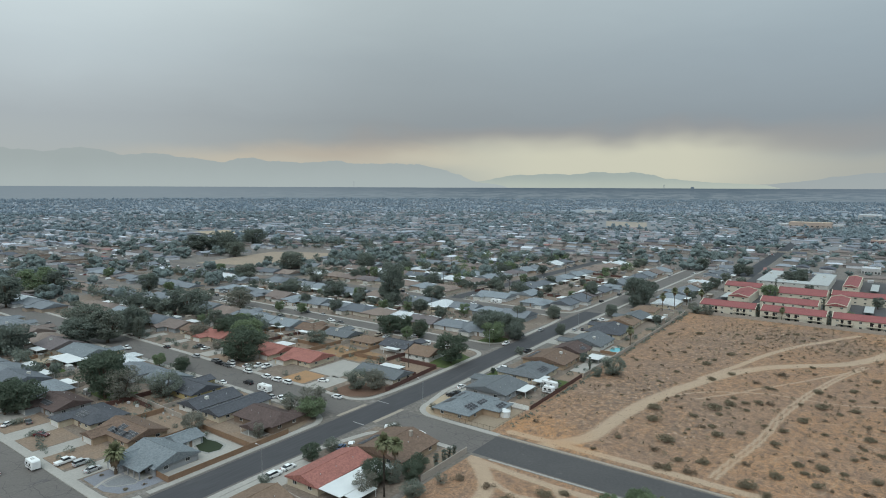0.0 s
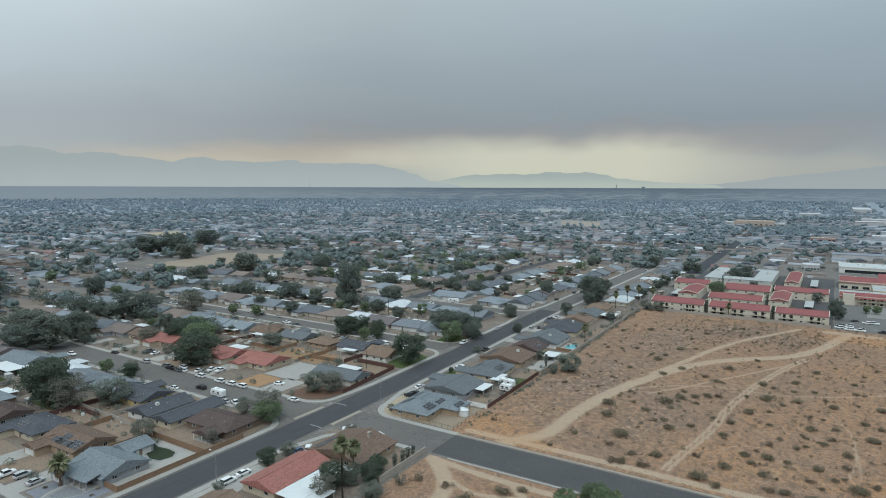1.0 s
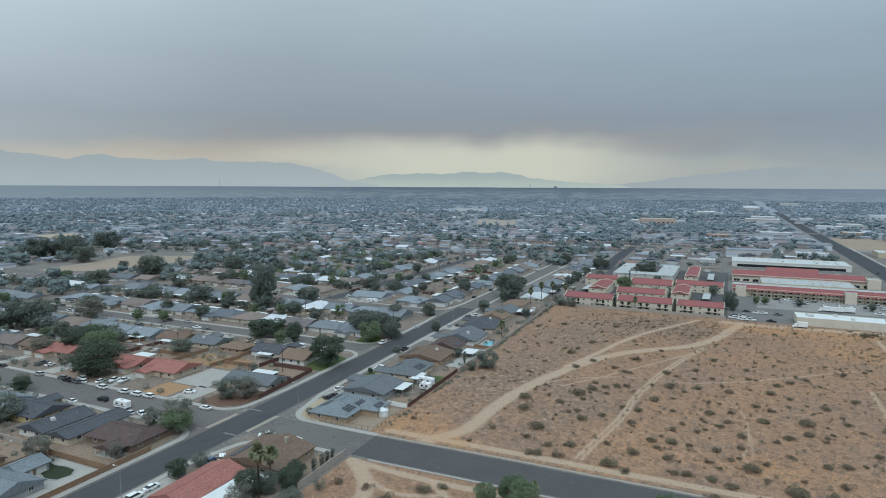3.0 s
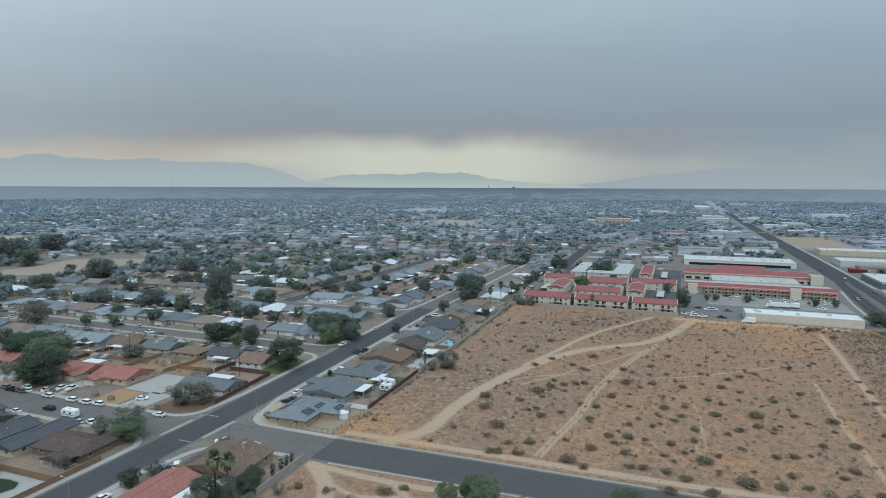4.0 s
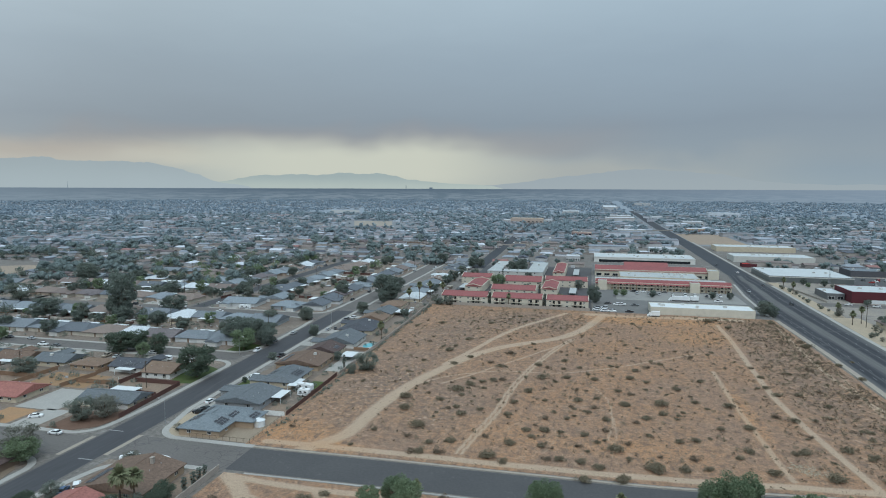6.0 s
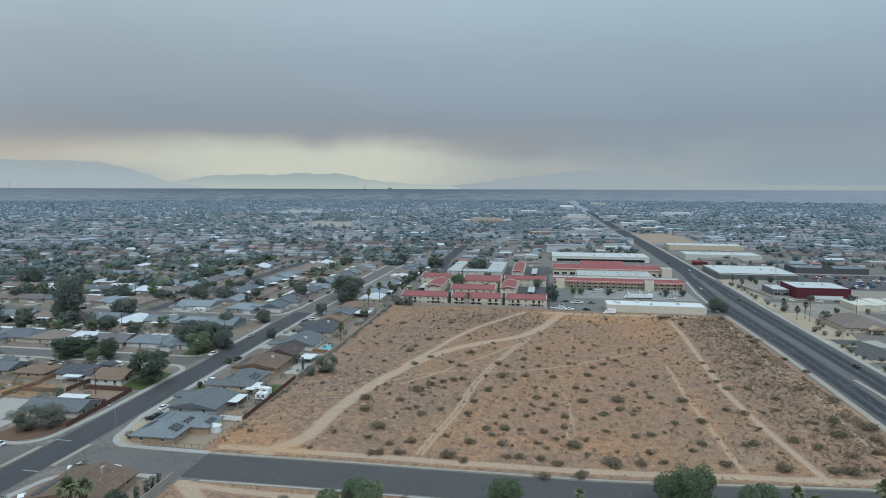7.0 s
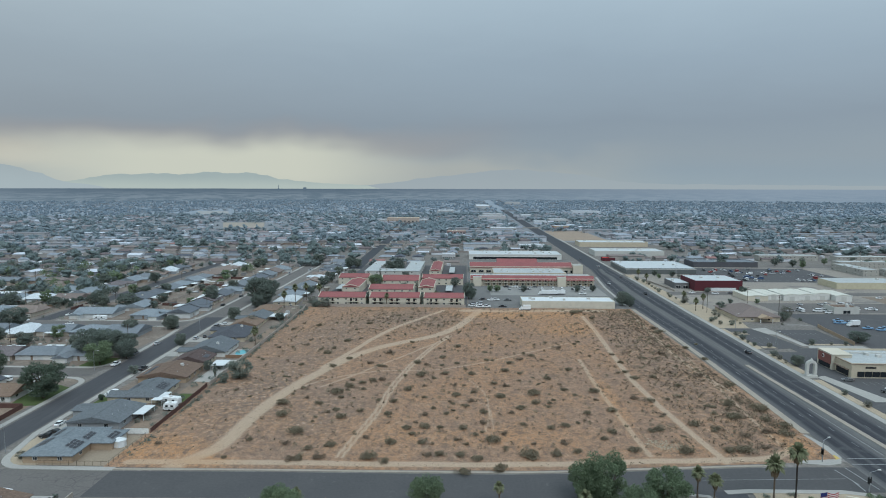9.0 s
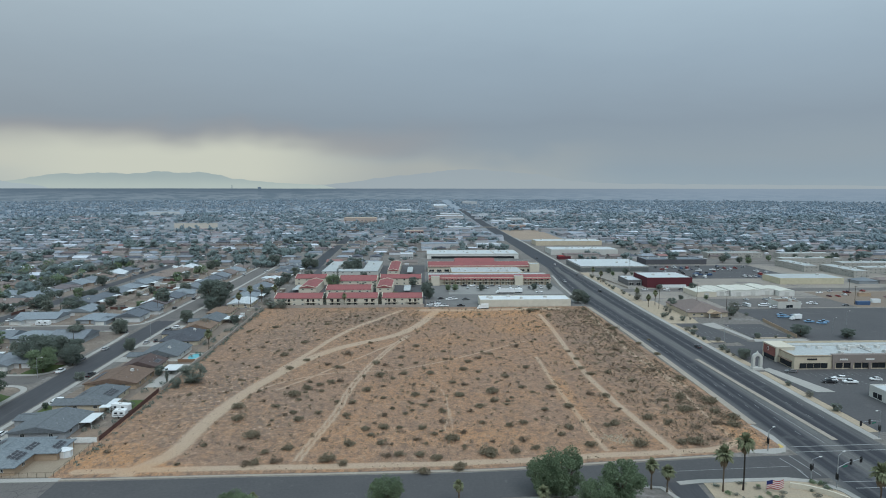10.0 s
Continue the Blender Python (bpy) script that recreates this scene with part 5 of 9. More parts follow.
def shrub_mesh(seed, n, material, r=1.0, h=0.75, leafy=0.1):
    rng = np.random.default_rng(seed)
    s = Shape()
    cs = [((rng.uniform(-0.55, 0.55) * r, rng.uniform(-0.55, 0.55) * r, h * rng.uniform(0.2, 0.55)), r * rng.uniform(0.28, 0.5)) for k in range(9)]
    V, F = leaf_cloud(rng, cs, n, leafy * r, h)
    s.v, s.f, s.k = V, F, [0] * len(F)
    for k in range(9):
        a = rng.uniform(0, 6.28)
        s.tube([(0, 0, -0.05), (0.6 * r * math.cos(a), 0.6 * r * math.sin(a), h * 0.7)], [0.03, 0.008], 3)
    return s.data("desert_shrub", material)


SHRUBS = [shrub_mesh(21, 900, SAGE, leafy=0.06), shrub_mesh(22, 800, SAGE, leafy=0.065), shrub_mesh(23, 650, SAGE_DRY, leafy=0.06), shrub_mesh(24, 850, SAGE, leafy=0.06)]
shrub_count = [0]


def lot_height(x, y):
    """The height of the lot's uneven dirt."""
    if y < 162:
        return 0.08
    xs, ys, Z = LOT_GRID
    i = min(max(int((y - 167) / 244 * (len(ys) - 1)), 0), len(ys) - 1)
    j = min(max(int((x - xs[0]) / (xs[1] - xs[0])), 0), len(xs) - 1)
    return float(Z[i, j]) - 0.04


def shrubs(size, *places, label="dusty grey-green creosote shrub on bare dirt"):
    for x, y in places:
        shrub_count[0] += 1
        i = shrub_count[0]
        k = size * 1.25 * (0.95 + 0.35 * ((i * 0.618) % 1)) * (1.15 if i % 2 else 1.0)
        ob = new("desert_shrub", SHRUBS[i % 4])
        ob.matrix_basis = pose(x, y, lot_height(x, y), 0, 0, i * 53) @ Matrix.Diagonal((k, k, k * 0.9, 1))
        tagged(ob, label, "shrub", "shrubs of the empty lot")


# ---- poles and lamps ----
def street_lamp(x, y, h=8.5, turn=0, arm=2.0):
    t = thing("street_lamp", "slim grey steel street lamp with a cobra arm", "street lamp", pose(x, y, 0.1, 0, 0, turn), "street lamps")
    part("post", Shape().tube([(0, 0, 0), (0, 0, h)], [0.11, 0.06], 7), STEEL, t)
    part("arm", Shape().tube([(0, 0, h - 0.1), (arm * 0.5, 0, h + 0.35), (arm, 0, h + 0.4)], [0.05, 0.045, 0.04], 5), STEEL, t)
    part("lamp_head", Shape().box(arm - 0.15, -0.14, h + 0.3, arm + 0.6, 0.14, h + 0.46, inset=0.04), TRIM, t)


def power_pole(x, y, h=12, turn=0):
    t = thing("power_pole", "dark timber power pole with crossarms", "power pole", pose(x, y, 0, 0, 0, turn), "power poles")
    part("post", Shape().tube([(0, 0, 0), (0, 0, h)], [0.17, 0.11], 7), POLE, t)
    for z in (h - 0.4, h - 1.5):
        a = part("crossarm", Shape().box(-1.2, -0.06, z - 0.06, 1.2, 0.06, z + 0.06), POLE, t)
        part("insulator", Shape().tube([(-1.1, 0, z), (-1.1, 0, z + 0.25)], [0.06, 0.04], 5).tube([(1.1, 0, z), (1.1, 0, z + 0.25)], [0.06, 0.04], 5).tube([(0.5, 0, z), (0.5, 0, z + 0.25)], [0.06, 0.04], 5), STEEL, a)


# ---- flat-roofed buildings ----
UNIT_ME = Shape().box(-1.1, -0.8, 0.15, 1.1, 0.8, 1.2, inset=0.06).box(-1.15, -0.85, 0, 1.15, 0.85, 0.15).tube([(0, 0, 1.2), (0, 0, 1.35)], [0.5, 0.45], 10).data("rooftop_unit", COOLER)


def flat_building(x0, y0, x1, y1, h, wall, roof, label, category="building", units=3, doors="S", bays=0, parapet=0.5, name="commercial_building", band=None, small=False):
    """A flat-roofed block with a parapet, rooftop units, and bays of glazing on the sides named in doors."""
    cx, cy = (x0 + x1) / 2, (y0 + y1) / 2
    t = thing(name, label, category, pose(cx, cy, 0), "town buildings")
    a, b = (x1 - x0) / 2, (y1 - y0) / 2
    w = Shape().box(-a, -b, 0, a, b, h - 0.01)
    e = 0.3
    for q in ((-a, -b, a, -b + e), (-a, b - e, a, b), (-a, -b + e, -a + e, b - e), (a - e, -b + e, a, b - e)):
        w.box(q[0], q[1], h - 0.01, q[2], q[3], h + parapet)
    part("wall", w, wall, t)
    part("roof", Shape().box(-a + e, -b + e, h - 0.1, a - e, b - e, h + 0.06), roof, t)
    r = random.Random(int(abs(x0) * 7 + y0))
    for k in range(units):
        part("rooftop_unit", UNIT_ME, None, t, m=pose(r.uniform(-a * 0.8, a * 0.8), r.uniform(-b * 0.6, b * 0.6), h + 0.06, 0, 0, r.choice((0, 90))))
    if band:
        part("fascia", Shape().box(-a - 0.12, -b - 0.12, h - 0.9, a + 0.12, b + 0.12, h - 0.1), band, t)
    for sd in doors:
        L = 2 * a if sd in "SN" else 2 * b
        if small:
            for k in range(int(L / 4.5)):
                u = -L / 2 + (k + 0.5) * L / int(L / 4.5)
                for z in (0.9, 3.8):
                    if sd == "S":
                        window(t, u, -b, z, 0)
                    else:
                        window(t, -a, u, z, 270)
            continue
        n = bays or max(1, int(L / 9))
        for k in range(n):
            u = -L / 2 + (k + 0.5) * L / n
            m = {"S": pose(u, -b, 0), "N": pose(u, b, 0, 0, 0, 180), "W": pose(-a, u, 0, 0, 0, 270), "E": pose(a, u, 0, 0, 0, 90)}[sd]
            g = min(L / n * 0.34, 2.4)
            win = part("shopfront", Shape().box(-g, -0.08, 0.3, g, -0.0, 0.42).box(-g, -0.08, 2.5, g, 0, 2.62).box(-g, -0.08, 0.42, -g + 0.1, 0, 2.5).box(g - 0.1, -0.08, 0.42, g, 0, 2.5).box(-0.05, -0.08, 0.42, 0.05, 0, 2.5), TRIM, t, m=m)
            part("pane", Shape().box(-g + 0.1, -0.05, 0.42, g - 0.1, -0.01, 2.5), GLASS, win)
    return t


# ---- the corner house and its street, houses facing south ----
house(-169.5, 90.5, 16.5, 13.5, "S", "pale", "grey", "gable", "l", tilt=2, label="pale grey shingled corner house with a gravel front yard", pitch=0.34)
corner_porch = thing("porch", "shaded porch on slim dark posts before the pale corner house", "porch", pose(-166.6, 81.6, 0, 0, 0, 2))
part("roof", Shape().face((-4.6, -1.6, 2.5), (4.6, -1.6, 2.5), (4.6, 2.6, 3.5), (-4.6, 2.6, 3.5)).face((-4.6, 2.6, 3.35), (4.6, 2.6, 3.35), (4.6, -1.6, 2.35), (-4.6, -1.6, 2.35)).face((-4.6, -1.6, 2.35), (4.6, -1.6, 2.35), (4.6, -1.6, 2.5), (-4.6, -1.6, 2.5)), ROOFS["pale"], corner_porch)
for px in (-4.2, -1.5, 1.5, 4.2):
    part("post", Shape().box(px - 0.14, -1.4, 0, px + 0.14, -1.12, 2.4), STEEL, corner_porch)
part("floor", Shape().box(-4.6, -1.5, 0, 4.6, 2.4, 0.12), CONCRETE, corner_porch)
part("doorway", Shape().box(-0.7, 2.28, 0.12, 0.7, 2.36, 2.2), GLASS, corner_porch, "dark glazed double door")
house(-175, 101, 8, 8, "E", "pale", "grey", "gable", tilt=2, fine=False, label="pale grey shingled rear wing beside dark turf", pitch=0.34)
house(-194, 94.5, 18.5, 13, "S", "brown", "tan", "gable", "l", solar=(("front", -3.5, 6, 2), ("front", -1, 2, 4), ("front", 5, 3, 3)), tilt=2, label="tan shingled house with solar panels and a carport")
house(-217.5, 94, 18, 12.5, "S", "dark", "cream", "hip", "l", solar=(("front", -2, 3, 3),), tilt=2, label="dark shingled hip-roofed house with solar panels")
house(-239.5, 92, 17, 12.5, "S", "maroon", "grey", "gable", "l", solar=(("front", -7, 6, 2),), tilt=2, label="maroon shingled house with a row of solar panels")
# backs of the next street, houses facing north
house(-169.5, 128.5, 19.5, 12.5, "N", "maroon", "brown", "dutch", "l", tilt=2, label="brown shingled house with a covered porch", pitch=0.36)
porch = thing("porch", "dark shingled porch on white posts behind a brown house", "porch", pose(-164.5, 119.6, 0, 0, 0, 2))
part("roof", roof_shape(Shape(), -4, -2.6, 4, 2.6, 2.6, 0.3, 0.3, 0.0, "y"), ROOFS["maroon"], porch)
for px in (-3.8, 0, 3.8):
    part("post", Shape().box(px - 0.08, -2.55, 0, px + 0.08, -2.39, 2.6), TRIM, porch)
part("deck", Shape().box(-4, -2.6, 0, 4, 2.6, 0.12), CONCRETE, porch)
part("bench", Shape().box(-2.5, 0.6, 0.4, -0.4, 1.2, 0.5).box(-2.5, 1.1, 0.5, -0.4, 1.2, 0.95).box(-2.4, 0.65, 0.1, -2.3, 1.15, 0.4).box(-0.6, 0.65, 0.1, -0.5, 1.15, 0.4), PAINTS["blue"], porch, "blue garden bench")
house(-186.5, 128.5, 22, 9.5, "E", "dark", "cream", "gable", None, tilt=2, label="long dark shingled house with a cream gable end", pitch=0.3)
house(-199, 126, 18, 11.5, "W", "dark", "white", "gable", None, cooler=3, tilt=2, label="dark shingled white house with a rooftop cooler")
house(-217, 130, 17, 13, "N", "dark", "yellow", "gable", "r", solar=(("back", -4, 4, 2),), tilt=2, label="dark shingled yellow house with solar panels")
house(-236, 131, 15, 12, "N", "pale", "grey", "gable", None, tilt=2)
house(-305, 129, 22, 15, "N", "pale", "cream", "gable", "l", tilt=2, label="blue-grey roofed house behind a bright white patio cover")
sun_cover = thing("patio_roof", "broad bright white flat patio roof on posts", "patio roof", pose(-298, 119, 0, 0, 0, 2))
part("roof", Shape().box(-9, -5, 2.5, 9, 5, 2.66).box(-9.1, -5.1, 2.66, 9.1, 5.1, 2.72), METAL_W, sun_cover)
for px in (-8.7, 0, 8.7):
    for py in (-4.7, 4.7):
        part("post", Shape().box(px - 0.08, py - 0.08, 0, px + 0.08, py + 0.08, 2.5), TRIM, sun_cover)
# north side of the cross street
house(-171.5, 189.5, 22, 12, "S", "grey", "cream", "gable", None, patio=5, tilt=2, label="grey shingled beige corner house behind trees")
house(-215.5, 187, 18, 15, "S", "red", "cream", "gable", "l", tilt=2, label="house with a faded red shingle roof")
house(-240, 186, 19, 12, "S", "red", "cream", "gable", "r", patio=6, tilt=2, label="faded red shingled house with a pale patio cover")
house(-262, 187, 17, 13, "S", "tan", "tan", "hip", "r", tilt=2)
house(-284, 187, 17, 13, "S", "red", "cream", "gable", "l", tilt=2, label="house with a bright faded red roof and a white garage")
house(-304, 187, 17, 12, "S", "brown", "cream", "gable", "r", tilt=2)
house(-177, 226, 13.5, 15, "N", "tan", "white", "gable", None, tilt=2, label="tan shingled white house beside a large tree")
house(-195.5, 229, 16, 13, "N", "dark", "white", "gable", "l", patio=4, solar=(("back", -4, 4, 2),), tilt=2, label="dark shingled pale blue house with a white patio")
house(-215, 226, 14, 11, "N", "tan", "tan", "hip", None, tilt=2)
house(-235, 228, 17, 13, "N", "grey", "cream", "gable", "r", cooler=2, tilt=2)
house(-256, 227, 17, 13, "N", "brown", "white", "gable", "r", patio=4, tilt=2)
# east side of the street, backs to the empty lot, facing west
house(-121.8, 179.5, 21, 14.5, "W", "pale", "tan", "hip", None, solar=(("back", 3.2, 3, 3), ("back", -3.6, 3, 2), ("front", 2, 3, 3), ("front", -6, 3, 2)), tilt=2, label="pale grey hip-roofed tan corner house with solar panels")
house(-112.6, 183.4, 9.5, 9, "E", "pale", "tan", "hip", None, solar=(("front", -2.4, 3, 2),), tilt=2, fine=False, label="pale grey shingled rear wing with solar panels")
house(-123.6, 203, 17.5, 17.5, "W", "grey", "grey", "gable", "l", tilt=2, label="broad dark grey shingled house", pitch=0.2)
house(-122, 229.5, 19.5, 14, "W", "grey", "cream", "dutch", "r", solar=(("back", -3, 4, 3), ("front", -2, 3, 2)), tilt=2, label="dark grey shingled house with solar panels and a lawn")
house(-125, 253, 18, 20, "W", "brown", "tan", "gable", None, cooler=-3, solar=(("front", -3, 7, 2),), tilt=2, label="broad brown shingled house with a solar row", pitch=0.2)
house(-124, 273, 13, 15, "W", "maroon", "cream", "gable", None, tilt=2, solar=(("back", -2, 3, 2),))
house(-123.5, 294, 20, 18, "W", "grey", "white", "gable", "r", cooler=3, tilt=2, label="grey-blue shingled house beside a pool")
house(-125, 324, 22, 19, "W", "dark", "cream", "dutch", "l", cooler=-4, tilt=2, label="large dark shingled house")
house(-126, 348, 15, 15, "W", "tan", "cream", "gable", None, tilt=2)
house(-126, 368, 18, 13, "W", "grey", "cream", "gable", "r", patio=6, tilt=2, label="grey shingled house with a white patio cover")
house(-128, 393, 17, 14, "W", "tan", "cream", "hip", None, tilt=2)
house(-124, 425, 22, 15, "W", "white", "cream", "gable", None, tilt=2, pitch=0.15, label="house under a bright white roof")
# south of the junction
house(-123, 114, 21, 11.5, "W", "red", "cream", "gable", None, tilt=2, label="red tile-roofed cream house with a white patio roof", pitch=0.3)
cover = Shape().box(-116.4, 103.5, 2.35, -108.5, 125, 2.5).box(-108.5, 105, 2.2, -104.5, 113, 2.35)
for px, py in ((-108.7, 104), (-108.7, 114), (-108.7, 124.7), (-104.8, 105.3), (-104.8, 112.7)):
    cover.box(px - 0.07, py - 0.07, 0, px + 0.07, py + 0.07, 2.25)
tagged(part("patio_roof", cover, METAL_W), "flat white sheet-metal patio roof on posts", "patio roof")
house(-119, 136.5, 17.5, 19, "W", "brown", "tan", "gable", None, solar=(("front", 0, 5, 2),), chimney=True, tilt=2, label="broad brown shingled corner house with solar panels", pitch=0.22)
house(-123, 87, 17, 14, "W", "tan", "cream", "gable", None, tilt=2)
house(-121, 62, 17, 14, "W", "brown", "cream", "gable", None, tilt=2, fine=False)

# ---- more houses along the streets further out ----
R2 = random.Random(19)
ROOF_MIX = ["brown", "dark", "grey", "grey", "pale", "grey", "maroon", "brown", "tan", "white", "dark", "grey", "pale", "dark", "tan", "grey"]


def place(x, y, face, turn=0):
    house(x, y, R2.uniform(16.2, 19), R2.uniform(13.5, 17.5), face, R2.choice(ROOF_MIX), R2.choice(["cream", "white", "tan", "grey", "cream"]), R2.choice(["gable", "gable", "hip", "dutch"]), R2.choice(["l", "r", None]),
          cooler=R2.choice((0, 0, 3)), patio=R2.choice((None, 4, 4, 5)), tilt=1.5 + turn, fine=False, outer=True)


def row(xs, y, face):
    for x in xs:
        place(x + R2.uniform(-1, 1), y + R2.uniform(-1.5, 1.5), face)


row(range(-261, -425, -20), 93, "S")
row([-256, -276, -330, -350, -370, -390, -412], 129, "N")
row(range(-324, -425, -20), 187, "S")
row(range(-277, -425, -20), 228, "N")
row(range(-181, -425, -19), 282, "S")
row(range(-186, -425, -19), 328, "N")
row(range(-279, -425, -20), 381, "S")
row(range(-281, -425, -20), 425, "N")
house(-231, 377, 24, 16, "S", "pale", "white", "gable", "l", patio=5, tilt=2, label="broad pale grey roofed house with a motorhome in front", outer=True, fine=False)
house(-217, 399, 17, 14, "W", "pale", "white", "gable", "r", tilt=2, label="pale grey gabled house beside a street", outer=True, fine=False)
house(-196, 374, 19, 15, "S", "pale", "grey", "hip", "r", tilt=2, label="pale blue-grey hip-roofed house on a corner", outer=True, fine=False)
house(-177, 377, 15, 14, "E", "dark", "white", "gable", None, patio=5, tilt=2, label="dark roofed white house on a street corner", outer=True, fine=False, h=3.6)
house(-180, 402, 19, 15, "E", "dark", "white", "gable", "l", patio=5, tilt=2, label="dark roofed white house with deep eaves", outer=True, fine=False)
for y in range(424, 620, 21):
    place(-181, y, "E")
    place(-232, y + 5, "W")
    if y > 430:
        place(-284, y + 3, "E")
        place(-128, y + 4, "W")

# ---- yards, drives, fences ----
PEBBLE = surface("pale pebbles", (0.27, 0.265, 0.255), (0.22, 0.215, 0.205), big=0.4, fine=7, grain=0.3)
BLUE_GRAVEL = surface("blue-grey gravel", (0.165, 0.172, 0.195), (0.2, 0.205, 0.225), big=0.25, fine=6, grain=0.3, bump=0.03)
patch("gravel_yard", [(-175.5, 71.6), (-164, 71.6), (-159.5, 73.5), (-157.2, 78), (-157, 84.4), (-163, 84.6), (-176, 82)], BLUE_GRAVEL, "blue-grey gravel front yard round a curved bed", "yard", 0.05)
tagged(part("garden_path", raised(bend([(-167.8, 71.2), (-169.8, 75), (-170.4, 79.5)]), 1.0, 0, 0.075), CONCRETE), "narrow curved pale concrete path", "path", "", "structure")
patch("gravel_bed", [(-168.2, 73.2), (-169.4, 76.6), (-169.2, 80), (-166.3, 81.6), (-162.8, 81.3), (-161.4, 78.9), (-163.0, 75.7), (-165.6, 73.4)], PEBBLE, "pale edging of a curved planting bed", "yard", 0.085)
patch("gravel_bed", [(-167.8, 73.8), (-168.9, 76.6), (-168.7, 79.6), (-166.2, 81.0), (-163.1, 80.7), (-162.0, 78.8), (-163.5, 76.1), (-165.8, 74.0)], GRAVEL, "curved bed of darker grey gravel", "yard", 0.1)
patch("concrete_yard", rect(-178.5, 97.8, -155.6, 111), CONCRETE, "pale concrete side yard beside dark turf", "yard", 0.045)
patch("concrete_yard", rect(-161.2, 85, -155.6, 97.7), CONCRETE, "pale concrete side yard", "yard")
TURF_EDGE = [(-179.5, 106.9), (-177.5, 108.7), (-172.5, 107.4), (-168.5, 108.2), (-164.4, 107.9), (-162.4, 105.4), (-163.2, 102), (-167, 101.2), (-170.5, 102.4), (-176.2, 104.2)]
patch("pebble_border", [(-170.5 + (x + 170.5) * 1.09, 105 + (y - 105) * 1.25) for x, y in TURF_EDGE], PEBBLE, "pale pebble border round turf", "yard", 0.07)
patch("turf", TURF_EDGE, TURF, "kidney-shaped patch of dark green turf", "lawn", 0.1)
for i, (x, y) in enumerate(((-160, 75.6), (-158.8, 80), (-166, 83.2), (-161, 82.9), (-173.4, 75.5), (-173, 80))):
    shrubs(0.5 + 0.1 * (i % 3), (x, y), label="small dark shrub in blue-grey gravel")
patch("driveway", rect(-184, 70.2, -176.5, 84), CONCRETE, "pale concrete driveway", "driveway")
patch("driveway", rect(-206, 70.2, -199, 86), CONCRETE, "pale concrete driveway", "driveway")
patch("driveway", rect(-228, 70.2, -220, 86), CONCRETE, "pale concrete driveway", "driveway")
patch("driveway", rect(-250, 70.2, -240, 84), CONCRETE, "pale concrete driveway", "driveway")
patch("driveway", rect(-204, 177, -186, 198), CONCRETE, "bare pale concrete slab beside a house", "driveway")
patch("driveway", rect(-190, 162.5, -180, 178), CONCRETE, "pale concrete driveway", "driveway")
patch("driveway", rect(-229, 162.5, -221, 178), CONCRETE, "pale concrete driveway", "driveway")
patch("dirt_yard", rect(-205, 163, -192, 176), surface("orange dirt yard", (0.33, 0.19, 0.10), (0.27, 0.17, 0.1), big=0.2, fine=2), "orange dirt front yard", "yard")
patch("dirt_yard", rect(-224, 200, -196, 216), surface("brown dirt yard", (0.27, 0.165, 0.09), (0.22, 0.14, 0.085), big=0.2, fine=2), "orange-brown dirt back yard", "yard")
patch("bark_bed", [(-176, 163), (-166, 163.2), (-159.5, 168), (-157.5, 178), (-160, 183), (-176, 178)], surface("bark mulch", (0.115, 0.07, 0.05), (0.15, 0.09, 0.065), big=0.3, fine=4), "red-brown bark bed on the street corner", "yard", 0.12)
patch("verge", [(-178, 141.5), (-166, 141.5), (-158, 136), (-155.5, 128), (-158, 126), (-178, 137)], surface("brown verge", (0.15, 0.115, 0.085), (0.2, 0.155, 0.115), big=0.3, fine=3), "dry brown verge with trees on the corner", "yard", 0.1)
patch("drive_apron", rect(-138.5, 80, -129, 116), CONCRETE, "wide pale concrete drive beside the street", "driveway")
patch("corner_yard", [(-137.5, 178), (-135, 171), (-130, 167.6), (-124, 167.6), (-124, 190), (-137.5, 190)], SAND, "sandy corner yard with one bush", "yard", 0.1)
patch("back_yard", rect(-124, 167.9, -102.8, 190), surface("tan packed yard", (0.265, 0.21, 0.155), (0.225, 0.175, 0.13), big=0.2, fine=2.5, grain=0.2), "tan packed-dirt yard behind the corner house", "yard", 0.07)
patch("driveway", rect(-139, 190, -131, 200), CONCRETE, "pale concrete driveway", "driveway")
patch("lawn", rect(-138.5, 215, -129, 226), LAWN, "small green front lawn", "lawn", 0.1)
patch("driveway", rect(-140, 226, -128, 232), CONCRETE, "pale concrete driveway", "driveway")
patch("lawn", rect(-110.5, 221, -104.5, 231), LAWN, "strip of green back lawn", "lawn", 0.08)
patch("driveway", rect(-141, 258, -131, 266), CONCRETE, "pale concrete driveway", "driveway")
patch("driveway", rect(-143, 284, -134, 292), CONCRETE, "pale concrete driveway", "driveway")
patch("driveway", rect(-145, 312, -137, 322), CONCRETE, "pale concrete driveway", "driveway")
patch("driveway", rect(-146, 352, -135, 360), CONCRETE, "pale concrete driveway", "driveway")
patch("lawn", [(-174, 265), (-163, 266), (-161.5, 279), (-174, 281)], LAWN, "green corner lawn under trees", "lawn", 0.1)
patch("lawn", [(-168, 214), (-158, 216), (-158, 236), (-166, 240), (-172, 236)], LAWN, "green corner lawn under a large tree", "lawn", 0.1)
patch("terrace", rect(-112.5, 246, -105, 279), CONCRETE, "pale concrete back terrace", "yard", 0.06)
BROWN_YARD = surface("brown yard dirt", (0.235, 0.165, 0.118), (0.185, 0.142, 0.112), big=0.12, fine=1.4, grain=0.3, spots=(0.25, 0.56, (0.15, 0.125, 0.1), 0.6))
